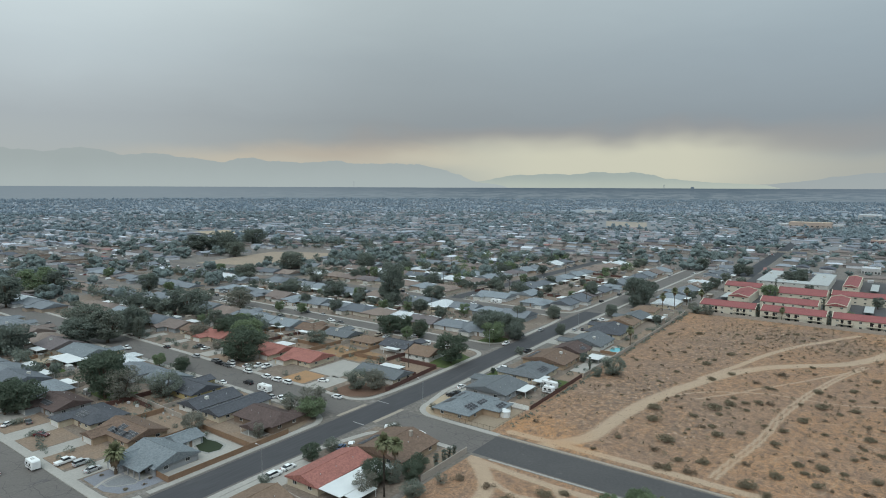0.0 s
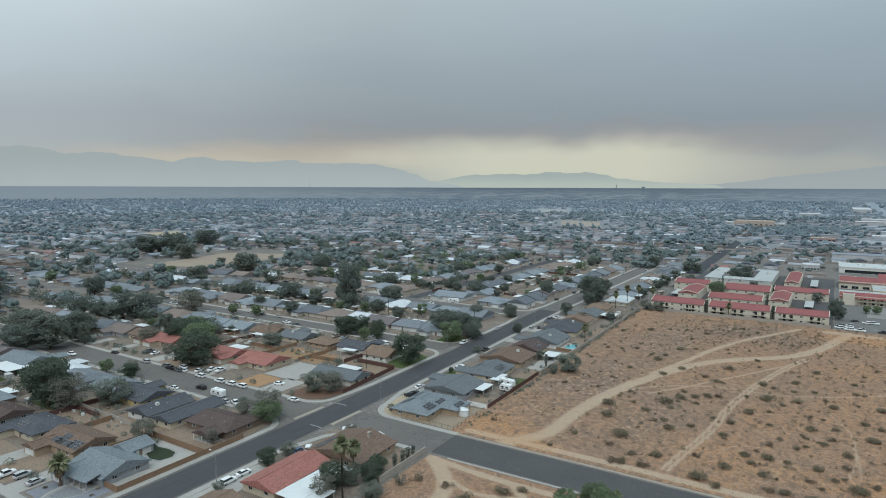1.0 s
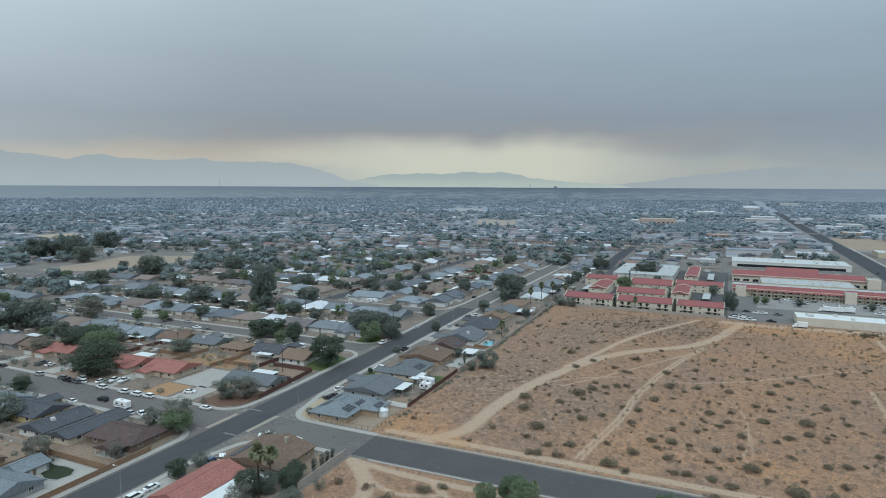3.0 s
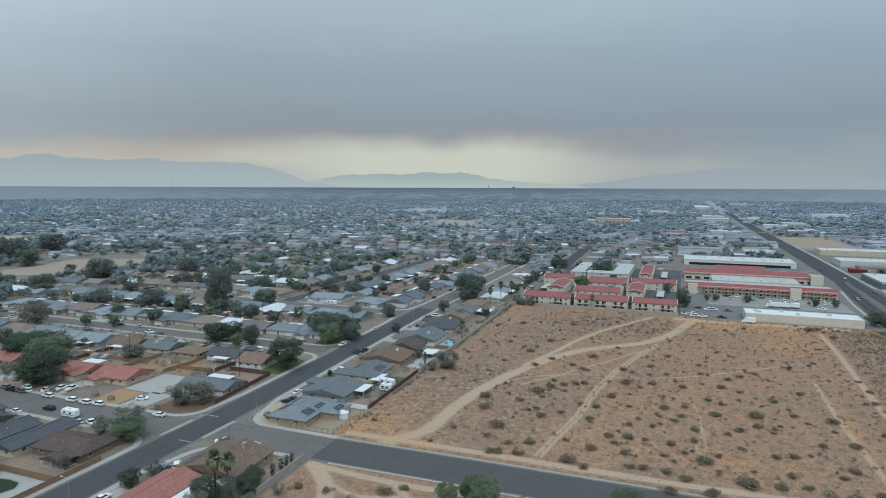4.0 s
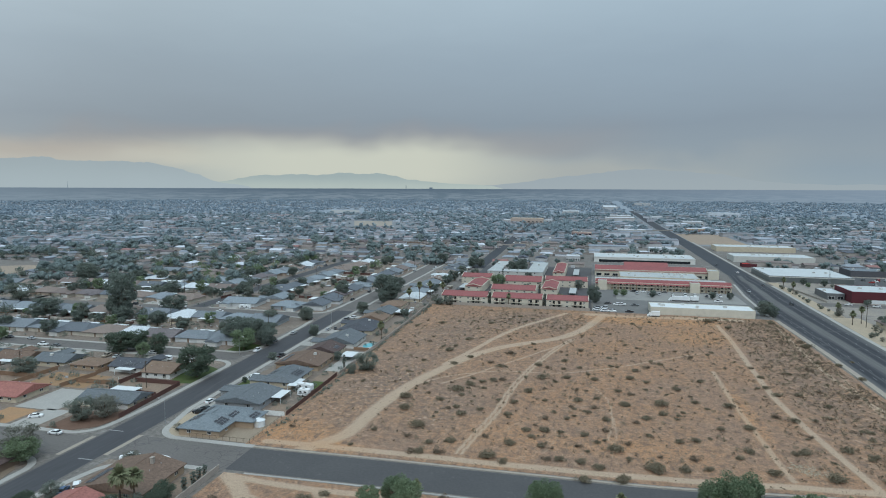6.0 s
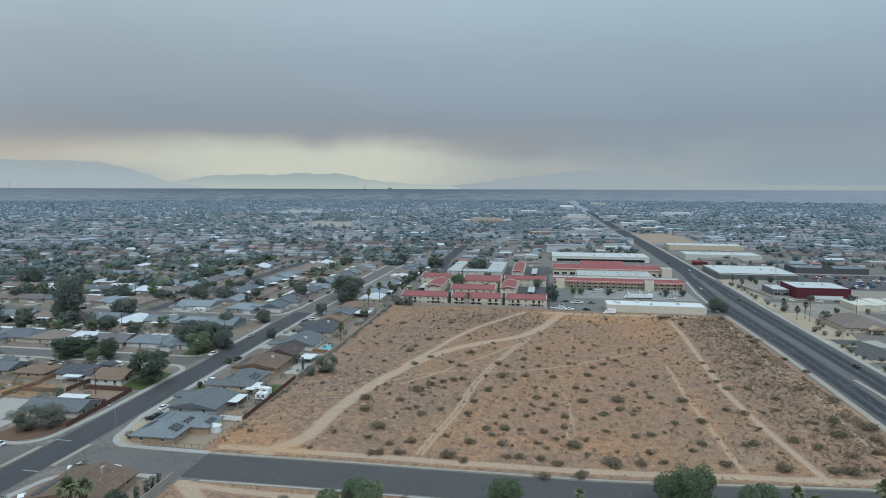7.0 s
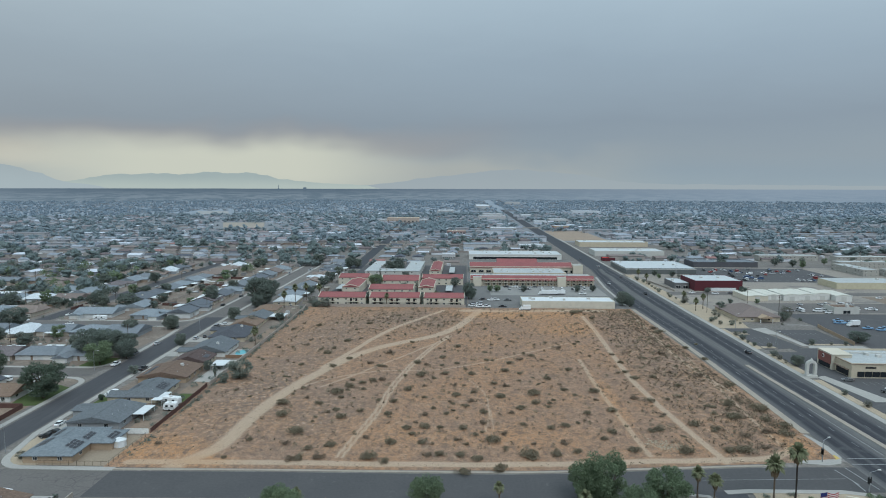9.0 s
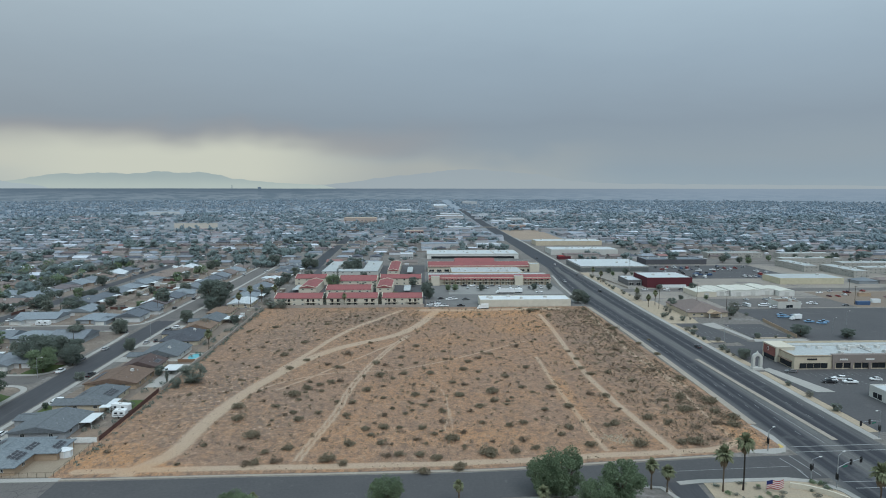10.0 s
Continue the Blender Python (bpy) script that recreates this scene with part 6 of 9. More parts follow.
for i, (x0, y0, x1, y1) in enumerate(((-199, 70.5, -186, 86), (-220, 70.5, -206.5, 84), (-240, 70.5, -228.5, 84), (-236, 102, -182.5, 121), (-208, 139.5, -196, 142), (-182, 103, -178, 120), (-196, 200, -160, 215), (-262, 195, -226, 218), (-112, 192.5, -104, 204), (-112, 232, -105, 258), (-112, 300, -105.5, 345), (-236, 163, -230, 176), (-258, 163, -242, 178), (-108.5, 128, -101.5, 147), (-178, 112.5, -158, 120), (-116, 84, -101.5, 103))):
    patch("dirt_yard", rect(x0, y0, x1, y1), BROWN_YARD, "bare brown dirt yard", "yard", 0.034 + 0.001 * i)
BLOCK_YARD = surface("trodden yard soil", (0.185, 0.142, 0.113), (0.145, 0.122, 0.105), big=0.06, fine=0.9, grain=0.4, spots=(0.16, 0.55, (0.235, 0.19, 0.152), 0.75))
for i, (x0, y0, x1, y1) in enumerate(((-480, 71, -157, 141.5), (-480, 162, -160, 248.5), (-480, 264.5, -164, 346.5), (-138, 187, -104.8, 410), (-248, 362.5, -168, 620), (-430, 361, -266, 620), (-137, 60, -101.5, 148))):
    patch("block_yard", rect(x0, y0, x1, y1), BLOCK_YARD, "trodden brown soil of a block of yards", "yard", 0.012 + 0.001 * i)
# fences between neighbouring back yards of the nearer blocks
for x0, y0, y1, mt in ((-206.5, 98, 112, WOOD), (-227.8, 98, 111, WOOD_DARK), (-182.3, 97, 111.5, WOOD), (-194, 113, 134, BLOCK), (-209, 113, 135, BLOCK), (-228, 113, 136, WOOD_DARK), (-227.5, 195, 220, WOOD), (-251, 194, 220, BLOCK), (-273, 194, 220, WOOD), (-186, 208, 221, WOOD_DARK), (-205.5, 217, 236, WOOD), (-225, 217, 236, BLOCK), (-246, 217, 236, WOOD)):
    block_wall([(x0, y0), (x0 + 0.3, y1)], 1.7, "board fence between neighbouring back yards" if mt is not BLOCK else "pale block wall between neighbouring back yards", mt)
for x0, x1, yy, mt in ((-262, -226, 206.5, WOOD), (-300, -262, 207, BLOCK), (-182, -161, 212.5, WOOD_DARK)):
    block_wall([(x0, yy), (x1, yy + 0.4)], 1.7, "board fence along the foot of the back yards", mt)
block_wall([(-207, 372), (-208, 620)], 1.7, "grey-brown block wall between back yards")
for y0 in range(388, 620, 21):
    block_wall([(-189 - 0.2 * (y0 % 5), y0), (-225, y0 + 3)], 1.7, "grey-brown wall between neighbouring back yards", R2.choice([BLOCK, WOOD_DARK, BLOCK]))
pool = thing("swimming_pool", "bright turquoise backyard swimming pool", "swimming pool", pose(-109, 292, 0))
part("coping", Shape().box(-4.2, -6.4, 0, 4.2, 6.4, 0.12), CONCRETE, pool, "pale concrete pool deck")
part("water", Shape().prism(corner(0, 0, 1, 0, 360, 20)[:-1], 0.121, 0.14).moved(Matrix.Diagonal((2.6, 4.6, 1, 1))), WATER, pool, "turquoise pool water")
for i in range(46):
    u = R2.choice([(-1, 160.5, 163, 176, "S"), (1, 142, 128, 141.5, "N"), (-1, 263, 264.5, 277, "S"), (1, 249, 235, 248, "N"), (-1, 69, 70.5, 84, "S"), (-1, 361, 362, 374, "S"), (1, 347, 335, 346, "N")])
    x = R2.uniform(-425, -235 if u[1] in (160.5, 142) else -190)
    if u[1] == 69:
        x = R2.uniform(-425, -255)
    patch("driveway", rect(x, u[2], x + R2.uniform(5, 9), u[3]), CONCRETE, "pale concrete driveway to the street", "driveway", 0.045 + 0.002 * (i % 6))
for i in range(34):
    x, y = R2.uniform(-425, -240), R2.choice((110, 207, 305, 404)) + R2.uniform(-5, 5)
    mtl, lb = R2.choice([(SAND, "tan dirt back yard"), (LAWN, "dull green back lawn"), (GRAVEL, "grey gravel back yard")])
    patch("yard", rect(x, y - 6, x + R2.uniform(9, 16), y + 6), mtl, lb, "yard", 0.03 + 0.0015 * (i % 9))

fence([(-161.5, 84.5), (-154.8, 84.5), (-155.3, 112), (-155.5, 126)], 1.8, WOOD, "warm brown board fence along the street")
fence([(-181, 111.3), (-155.6, 111.6)], 1.8, WOOD, "warm brown board fence across the back yard")
fence([(-158, 176), (-159.5, 196), (-161, 213)], 1.8, WOOD_DARK, "dark red-brown board fence along the street")
fence([(-233, 111), (-212, 110.5)], 1.8, WOOD_DARK, "dark brown board back-yard fence")
fence([(-206, 199), (-204, 216)], 1.7, WOOD, "plain brown back-yard fence")
fence([(-204, 206), (-186, 207)], 1.8, WOOD, "brown board fence between back yards")
fence([(-102.6, 192), (-103.2, 214), (-104, 240)], 1.8, WOOD_DARK, "dark board fence behind the houses")
fence([(-111, 191.5), (-103, 191.5)], 1.8, VINYL, "white vinyl fence across the side yard")
fence([(-113, 282), (-105, 282)], 1.6, WOOD, "brown fence beside the pool")
block_wall([(-103.5, 241), (-104.6, 326), (-106.5, 402), (-108, 411)], 1.7, "long grey block wall behind the houses")
block_wall([(-232, 112.5), (-195, 112.3)], 1.7, "pinkish block wall between back yards")
block_wall([(-100.5, 126), (-101, 149)], 1.8, "pale block wall beside the dirt lot")
block_wall([(-109, 98), (-129, 99)], 1.6, "pale block wall beside the house")
block_wall([(-108.2, 411.6), (-60, 411.8), (1, 411.6)], 2.0, "long pale block wall behind the apartments")
block_wall([(-183, 199.6), (-161, 198.6)], 1.8, "dark block wall behind the corner house", WOOD_DARK)
for yy in (207, 305, 404):
    for x0 in range(-425, -235, 38):
        block_wall([(x0, yy + R2.uniform(-2, 2)), (x0 + 37, yy)], 1.7, "grey-brown block wall between back yards")
for (y0, y1) in ((100, 120), (197, 220), (290, 320), (392, 418)):
    for x0 in range(-420, -240, 20):
        block_wall([(x0 + R2.uniform(-1, 1), y0), (x0 + R2.uniform(-1, 1), y1)], 1.6, "grey-brown wall between neighbouring back yards", R2.choice([BLOCK, WOOD, WOOD_DARK]))


def bushes(seed, n, pick, leaf, name, label, quads=120, size=0.11, tall=(0.8, 2.6), ground_at=None):
    """Garden bushes and low trees, too many to count."""
    rng = np.random.default_rng(seed)
    V, F = [], []
    for k in range(n):
        x, y = pick(rng)
        h = rng.uniform(*tall)
        base = ground_at(x, y) if ground_at else 0.0
        R = h * rng.uniform(0.5, 0.8)
        u = rng.normal(size=(quads, 3))
        u /= np.linalg.norm(u, axis=1)[:, None]
        c = np.array([x, y, base + h * 0.45]) + u * np.array([R, R, h * 0.5]) * rng.uniform(0.5, 1.05, (quads, 1))
        a, b = rng.normal(size=(quads, 3)) * size * h * 0.5, rng.normal(size=(quads, 3)) * size * h * 0.5
        for q in range(quads):
            i = len(V)
            V += [tuple(c[q] - a[q]), tuple(c[q] + b[q]), tuple(c[q] + a[q]), tuple(c[q] - b[q])]
            F.append((i, i + 1, i + 2, i + 3))
    me = bpy.data.meshes.new(name)
    me.from_pydata(V, [], F)
    me.materials.append(leaf)
    tagged(new(name, me), label, "bushes", "", "stuff")


def in_yards(rng):
    x = rng.uniform(-430, -172)
    y = rng.choice([109, 207, 305, 404]) + rng.normal(0, 6) if rng.random() < 0.7 else rng.choice([74, 139, 166, 244, 268, 342, 366]) + rng.normal(0, 2)
    return x, y


def behind_lot(rng):
    return rng.uniform(-112, -104.5), rng.uniform(192, 408)


def along_wall(rng):
    y = rng.uniform(172, 405)
    return -101 - (y - 170) * 0.02 + abs(rng.normal(0, 1.3)), y


bushes(61, 620, in_yards, LEAF[2], "garden_bushes", "dusty grey-green bushes in the back yards")
bushes(62, 330, in_yards, LEAF[0], "garden_shrubs", "dark green bushes in front and back yards")
bushes(63, 60, behind_lot, LEAF[0], "back_hedges", "green bushes behind the houses by the wall")
bushes(64, 260, along_wall, LEAF[2], "wall_weeds", "green weeds along the foot of the wall", 40, 0.2, (0.3, 1.3))


def clutter():
    """Sheds, patio roofs, tanks and crates in the back yards."""
    s = Shape()
    r = random.Random(77)
    for k in range(420):
        x, y = r.uniform(-430, -182), r.choice((110, 207, 305, 404)) + r.uniform(-7, 7)
        a, b, z = r.choice(((1.2, 0.9, 2.0), (1.5, 1.2, 2.1), (0.6, 0.5, 0.9), (0.8, 0.4, 0.6), (0.5, 0.5, 0.5), (0.35, 0.35, 1.0)))
        if x > -245:
            a, b, z = a * 0.5, b * 0.5, min(z, 0.8)
        s.box(x - a, y - b, 0, x + a, y + b, z, inset=0.06)
        if z >= 2:
            s.box(x - a - 0.12, y - b - 0.12, z, x + a + 0.12, y + b + 0.12, z + 0.35, inset=0.5)
    for k in range(90):
        x, y = r.choice((-207, -300, -120)) + r.uniform(-12, 12), r.uniform(385, 620)
        a, b, z = r.choice(((1.2, 0.9, 2.0), (2.4, 1.6, 2.2), (1.6, 2.6, 2.3), (0.6, 0.5, 0.9)))
        s.box(x - a, y - b, 0, x + a, y + b, z, inset=0.06).box(x - a - 0.1, y - b - 0.1, z, x + a + 0.1, y + b + 0.1, z + 0.25, inset=0.4)
    return s


tagged(part("yard_clutter", clutter(), surface("yard clutter", (0.3, 0.3, 0.3), island=[(0.0, (0.48, 0.48, 0.47)), (0.12, (0.3, 0.27, 0.23)), (0.5, (0.16, 0.13, 0.11)), (0.7, (0.4, 0.4, 0.4)), (0.85, (0.2, 0.2, 0.2))])), "small sheds, crates and covers in the back yards", "yard clutter", "", "stuff")
# chain-link round the corner house
cl = thing("chain_link_fence", "rusty wire fence with thin posts round the yard", "fence")
for i, (x, y) in enumerate([(-124 + 2.4 * k, 167.8) for k in range(9)] + [(-102.7, 168 + 2.6 * k) for k in range(9)]):
    part("post", Shape().tube([(x, y, 0), (x, y, 1.5)], [0.05, 0.05], 5), POLE, cl)
part("rail", raised([(-124, 167.8), (-103, 167.8)], 0.05, 1.42, 1.48), POLE, cl)
part("rail", raised([(-102.7, 168), (-102.7, 189)], 0.05, 1.42, 1.48), POLE, cl)
shed = thing("shed", "small white eight-sided garden shed", "shed", pose(-107.2, 181.6, 0.05))
part("wall", Shape().prism([(2.1 * math.cos(radians(22.5 + 45 * k)), 1.7 * math.sin(radians(22.5 + 45 * k))) for k in range(8)], 0, 2.1), METAL_W, shed)
cap = Shape()
for k in range(8):
    q = [(2.3 * math.cos(radians(22.5 + 45 * j)), 1.9 * math.sin(radians(22.5 + 45 * j)), 2.1) for j in (k, k + 1)]
    cap.face(q[0], q[1], (0.5 * q[1][0], 0.4 * q[1][1], 2.62), (0.5 * q[0][0], 0.4 * q[0][1], 2.62))
cap.prism([(1.15 * math.cos(radians(22.5 + 45 * k)), 0.76 * math.sin(radians(22.5 + 45 * k))) for k in range(8)], 2.6, 2.66)
part("roof", cap, METAL_W, shed)
part("door", Shape().box(-0.5, -1.66, 0.05, 0.5, -1.58, 1.9), TRIM, shed)
for x, y, a, b in ((-112.8, 206.8, 2.2, 4.5), (-113.4, 221.2, 1.9, 4.7), (-113, 372, 3, 4.5), (-109, 266, 3.2, 4.5)):
    c = Shape().box(-a, -b, 2.35, a, b, 2.5)
    for sx in (-1, 1):
        for sy in (-1, 1):
            c.box(sx * a * 0.92 - 0.06, sy * b * 0.92 - 0.06, 0, sx * a * 0.92 + 0.06, sy * b * 0.92 + 0.06, 2.36)
    tagged(part("patio_roof", c, METAL_W, m=pose(x, y, 0, 0, 0, 2)), "white sheet-metal patio roof on thin posts", "patio roof")

for x, y, w, dd, h in ((-333, 437, 17, 13, 3.4), (-338, 571, 12, 10, 3.2), (-439, 629, 13, 11, 3.2), (-324, 393, 12, 8, 2.8), (-181, 427, 14, 11, 3.4), (-188, 336, 10, 6, 2.6)):
    c = thing("canopy", "bright white low-pitched canopy roof on posts", "canopy", pose(x, y, 0, 0, 0, 2))
    part("roof", roof_shape(Shape(), -w / 2, -dd / 2, w / 2, dd / 2, h, 0.14, 0.2, 0.0, "x", 0.15), METAL_W, c)
    for sx in (-1, 1):
        for sy in (-1, 1):
            part("post", Shape().box(sx * w * 0.46 - 0.08, sy * dd * 0.46 - 0.08, 0, sx * w * 0.46 + 0.08, sy * dd * 0.46 + 0.08, h), TRIM, c)

# ---- parked vehicles ----
car(-190, 73, 5, "white", "pickup"), car(-185.5, 75.5, 5, "silver", "suv"), car(-178.5, 75.5, 5, "silver", "sedan"), car(-217, 77, -60, "maroon", "sedan"), car(-236, 74, 30, "white", "sedan"), car(-233, 79, 80, "grey", "sedan")
car(-135, 104, 0, "white", "suv"), car(-135.5, 109.5, 0, "white", "sedan"), car(-133.5, 128, 20, "blue", "sedan"), car(-132, 131, 40, "white", "suv"), car(-131, 149.5, -60, "white", "pickup"), car(-120, 149.2, 80, "white", "van")
car(-209, 149.5, 90, "black", "suv"), car(-236, 160, 90, "white", "suv"), car(-230, 164, 10, "white", "sedan"), car(-226, 167, 10, "white", "pickup"), car(-222, 168.5, 10, "white", "pickup"), car(-210, 159, 90, "white", "suv"), car(-203, 159, 90, "white", "suv"), car(-197, 159.5, 90, "white", "suv")
car(-187, 170, -60, "white", "sedan"), car(-168, 159.5, 90, "white", "sedan"), car(-188, 144.5, 80, "silver", "sedan"), car(-183, 145.2, 70, "white", "pickup"), car(-218, 143.5, 90, "white", "sedan"), car(-258, 148, 90, "white", "sedan"), car(-262, 159, 90, "silver", "suv"), car(-248, 160, 90, "grey", "suv"), car(-289, 160, 90, "black", "sedan"), car(-240, 163, 80, "white", "suv")
car(-137, 230, 80, "white", "suv"), car(-137, 226.8, 80, "white", "sedan"), car(-137, 198, 0, "white", "sedan"), car(-133.5, 187, 90, "black", "pickup"), car(-134, 191, 80, "black", "sedan"), car(-142, 262, 0, "black", "pickup"), car(-158, 268, 0, "white", "pickup"), car(-159, 286, 0, "grey", "pickup"), car(-143, 318, 0, "silver", "sedan"), car(-140, 322, 20, "black", "sedan"), car(-141.5, 352, 80, "white", "suv"), car(-143, 346, 0, "grey", "van"), car(-158, 306, 0, "silver", "sedan"), car(-178, 243, 90, "white", "suv"), car(-182, 245, 90, "white", "suv"), car(-191, 244, 80, "white", "van"), car(-205, 252, 90, "white", "sedan"), car(-166, 342, 90, "grey", "suv")
for i in range(42):
    yl, hd = R2.choice(((147, 90), (159, 90), (252, 90), (261, 90), (350, 90), (358, 90), (138, 5), (170, 5), (272, 5), (242, 5)))
    car(R2.uniform(-425, -215), yl, hd + R2.uniform(-4, 4), R2.choice(["white", "silver", "white", "grey", "black", "tan", "white"]), R2.choice(["sedan", "suv", "pickup"]), far=True)
for i in range(16):
    y = R2.uniform(375, 620)
    car(R2.choice((-165, -151, -266, -250)), y, R2.uniform(-3, 3), R2.choice(["white", "silver", "grey", "black"]), R2.choice(["sedan", "suv", "pickup"]), far=True)
# the two back-yard caravans stand in for a covered trailer and a box
trailer(-193.5, 66, 90, 5.0, "white caravan parked at the kerb"), trailer(-196, 147.6, 90, 6.5, "white caravan parked in the street"), trailer(-106.2, 213.2, 90, 4.6, "white caravan standing in for a box"), trailer(-108.8, 219.3, 80, 7.0, "long white caravan standing in for a covered trailer"), trailer(-222, 362.5, 88, 8.0, "large white motorhome parked before a house"), trailer(-233, 269, 0, 6.5, "white motorhome under a cover")
car(-198, 58, 90, "white", "suv")

# ---- near trees, placed and sized to fit the camera's view ----
tree(-237, 106, 18, "broad", 1.0), tree(-246, 112, 16, "broad", 0.95), tree(-229, 108, 13, "grey", 1.1), tree(-262, 80, 9, "broad", 1.0)
tree(-163, 144, 10, "grey", 1.1), tree(-160.5, 139, 7.5, "fresh", 1.3), tree(-166, 136, 8, "thin", 1.0), tree(-172, 140, 6.5, "grey", 0.8), tree(-160, 118, 5.0, "grey", 0.8)
tree(-169, 171, 8.5, "grey", 1.15), tree(-163, 175, 8.5, "grey", 1.15), tree(-166, 179, 6, "grey", 1.0), tree(-161, 224, 14, "broad", 1.2), tree(-166, 269, 11, "fresh", 1.1), tree(-159, 279, 10, "broad", 1.0), tree(-170, 277, 9, "broad", 1.0), tree(-168, 343, 8, "broad", 0.85), tree(-145, 305, 6.5, "grey", 0.9)
tree(-152, 452, 12, "broad", 1.0), tree(-145, 440, 13, "broad", 0.9), tree(-139, 405, 9, "broad", 1.0), tree(-141, 367, 8, "broad", 1.0), tree(-202, 252, 10, "broad", 0.9), tree(-206, 246, 7, "fresh", 0.9)
tree(-288, 322, 12, "broad", 1.0), tree(-427, 446, 15, "broad", 1.1), tree(-321, 277, 8, "broad", 1.1), tree(-285, 270, 9, "broad", 1.0), tree(-317, 252, 7, "fresh", 1.0), tree(-301, 256, 7, "fresh", 1.0), tree(-291, 205, 10, "fresh", 1.2), tree(-300, 201, 9, "broad", 1.0), tree(-375, 379, 9, "broad", 1.0), tree(-251, 170, 7, "broad", 1.0), tree(-265, 172, 6, "grey", 1.0), tree(-280, 200, 11, "broad", 1.0)
tree(-252, 147, 5.5, "grey", 1.1), tree(-262, 141, 6, "fresh", 1.0), tree(-245, 142, 6.5, "broad", 1.1), tree(-318, 161, 12, "tall", 0.9), tree(-345, 140, 11, "broad", 1.1)
tree(-94.5, 250, 8.5, "grey", 1.25, "large dusty bush-like tree beside the wall"), tree(-105, 250, 7.5, "cypress"), tree(-99, 244, 4.5, "grey", 1.1), tree(-113, 262, 4.5, "broad", 1.0), tree(-143, 256, 3.8, "grey", 1.3), tree(-131, 171.5, 2.6, "grey", 1.1), tree(-137, 222, 2.6, "broad", 0.9)
tree(-134, 117, 5.5, "broad", 1.1), tree(-134, 125, 4.2, "grey", 1.2), tree(-128, 147, 3.6, "grey", 1.6), tree(-133, 99, 3.0, "grey", 1.1)
tree(-109, 117, 7.5, "broad", 1.0), tree(-106, 121, 6, "grey", 1.0), tree(-103, 125, 5.5, "broad", 1.2), tree(-105, 130, 5, "broad", 1.2), tree(-103, 136, 4.5, "cypress", 2.2), tree(-102.5, 139, 4.5, "cypress", 2.2), tree(-102.5, 142, 4.2, "cypress", 2.2), tree(-102.5, 145, 3.8, "cypress", 2.2), tree(-107, 112, 6.5, "grey", 1.1), tree(-97, 118, 4.5, "grey", 1.4), tree(-95, 128, 3.4, "thin", 1.3)
palm(-171.5, 78.5, 6.5, 2.05, r=0.4), palm(-103, 114, 15, 1.7, BARK_DARK), palm(-108, 124, 9.5, 1.7), palm(-107, 306, 8, 1.5), palm(-116, 414, 13, 1.7), palm(-121, 405, 10, 1.6), palm(-113, 432, 11, 1.6)
tree(-155, 457, 13, "broad", 1.0), tree(-147, 459, 11, "broad", 1.1), tree(-101, 409.5, 5, "grey", 1.5), tree(-94, 410, 4.5, "grey", 1.5), tree(-116, 617, 11, "broad", 1.1), tree(-153, 638, 12, "broad", 1.2), tree(-109, 622, 9, "broad", 1.0), tree(-125, 352, 6, "grey", 1.2), tree(-112, 366, 5, "broad", 1.1)
tree(-489, 181, 10, "broad", 1.15), tree(-341, 173, 11, "broad", 1.15), tree(-346, 155, 11, "broad", 1.15), tree(-289, 198, 10, "broad", 1.15), tree(-555, 257, 9, "fresh", 1.15), tree(-448, 252, 7, "fresh", 1.15), tree(-694, 447, 12, "broad", 1.15), tree(-695, 465, 13, "yard", 1.15), tree(-625, 432, 10, "broad", 1.15), tree(-695, 302, 9, "grey", 1.15), tree(-631, 326, 9, "broad", 1.15), tree(-609, 263, 7, "broad", 1.15), tree(-461, 330, 9, "broad", 1.15), tree(-512, 339, 8, "fresh", 1.15), tree(-671, 224, 9, "grey", 1.15), tree(-501, 160, 12, "broad", 1.15), tree(-364, 200, 9, "broad", 1.15), tree(-347, 168, 9, "grey", 1.15), tree(-529, 407, 8, "broad", 1.15), tree(-426, 176, 6, "grey", 1.15), tree(-372, 261, 10, "broad", 1.15), tree(-389, 247, 8, "grey", 1.15)
tree(-176, 281, 14, "broad", 1.2), tree(-170, 282, 13, "broad", 1.1), tree(-164, 286, 11, "broad", 1.2), tree(-167, 340, 8, "broad", 1.1), tree(-253, 413, 10, "broad", 1.2), tree(-177, 422, 10, "broad", 1.0), tree(-137, 417, 12, "broad", 1.0), tree(-181, 471, 9, "broad", 1.0), tree(-145, 304, 5, "broad", 1.1), tree(-263, 511, 9, "broad", 1.1), tree(-211, 420, 7, "broad", 1.2), tree(-184, 328, 8, "broad", 1.2)
tree(-498, 191, 18.5, "broad", 0.8), tree(-512, 186, 20.2, "fresh", 1.27), tree(-470, 151, 20.6, "broad", 1.12), tree(-361, 153, 14.7, "broad", 1.50), tree(-328, 163, 16.5, "broad", 0.95), tree(-353, 208, 17.2, "broad", 1.46), tree(-458, 241, 14.4, "broad", 1.18), tree(-451, 324, 13.9, "broad", 1.50), tree(-692, 427, 22.5, "broad", 1.50), tree(-662, 443, 25.7, "broad", 1.50), tree(-700, 515, 24.0, "broad", 1.50), tree(-613, 426, 17.2, "broad", 1.50), tree(-327, 309, 12.6, "broad", 1.35), tree(-278, 316, 29.4, "broad", 0.67), tree(-346, 243, 13.4, "grey", 1.49), tree(-476, 394, 17.1, "broad", 1.50), tree(-413, 433, 16.6, "broad", 1.18)
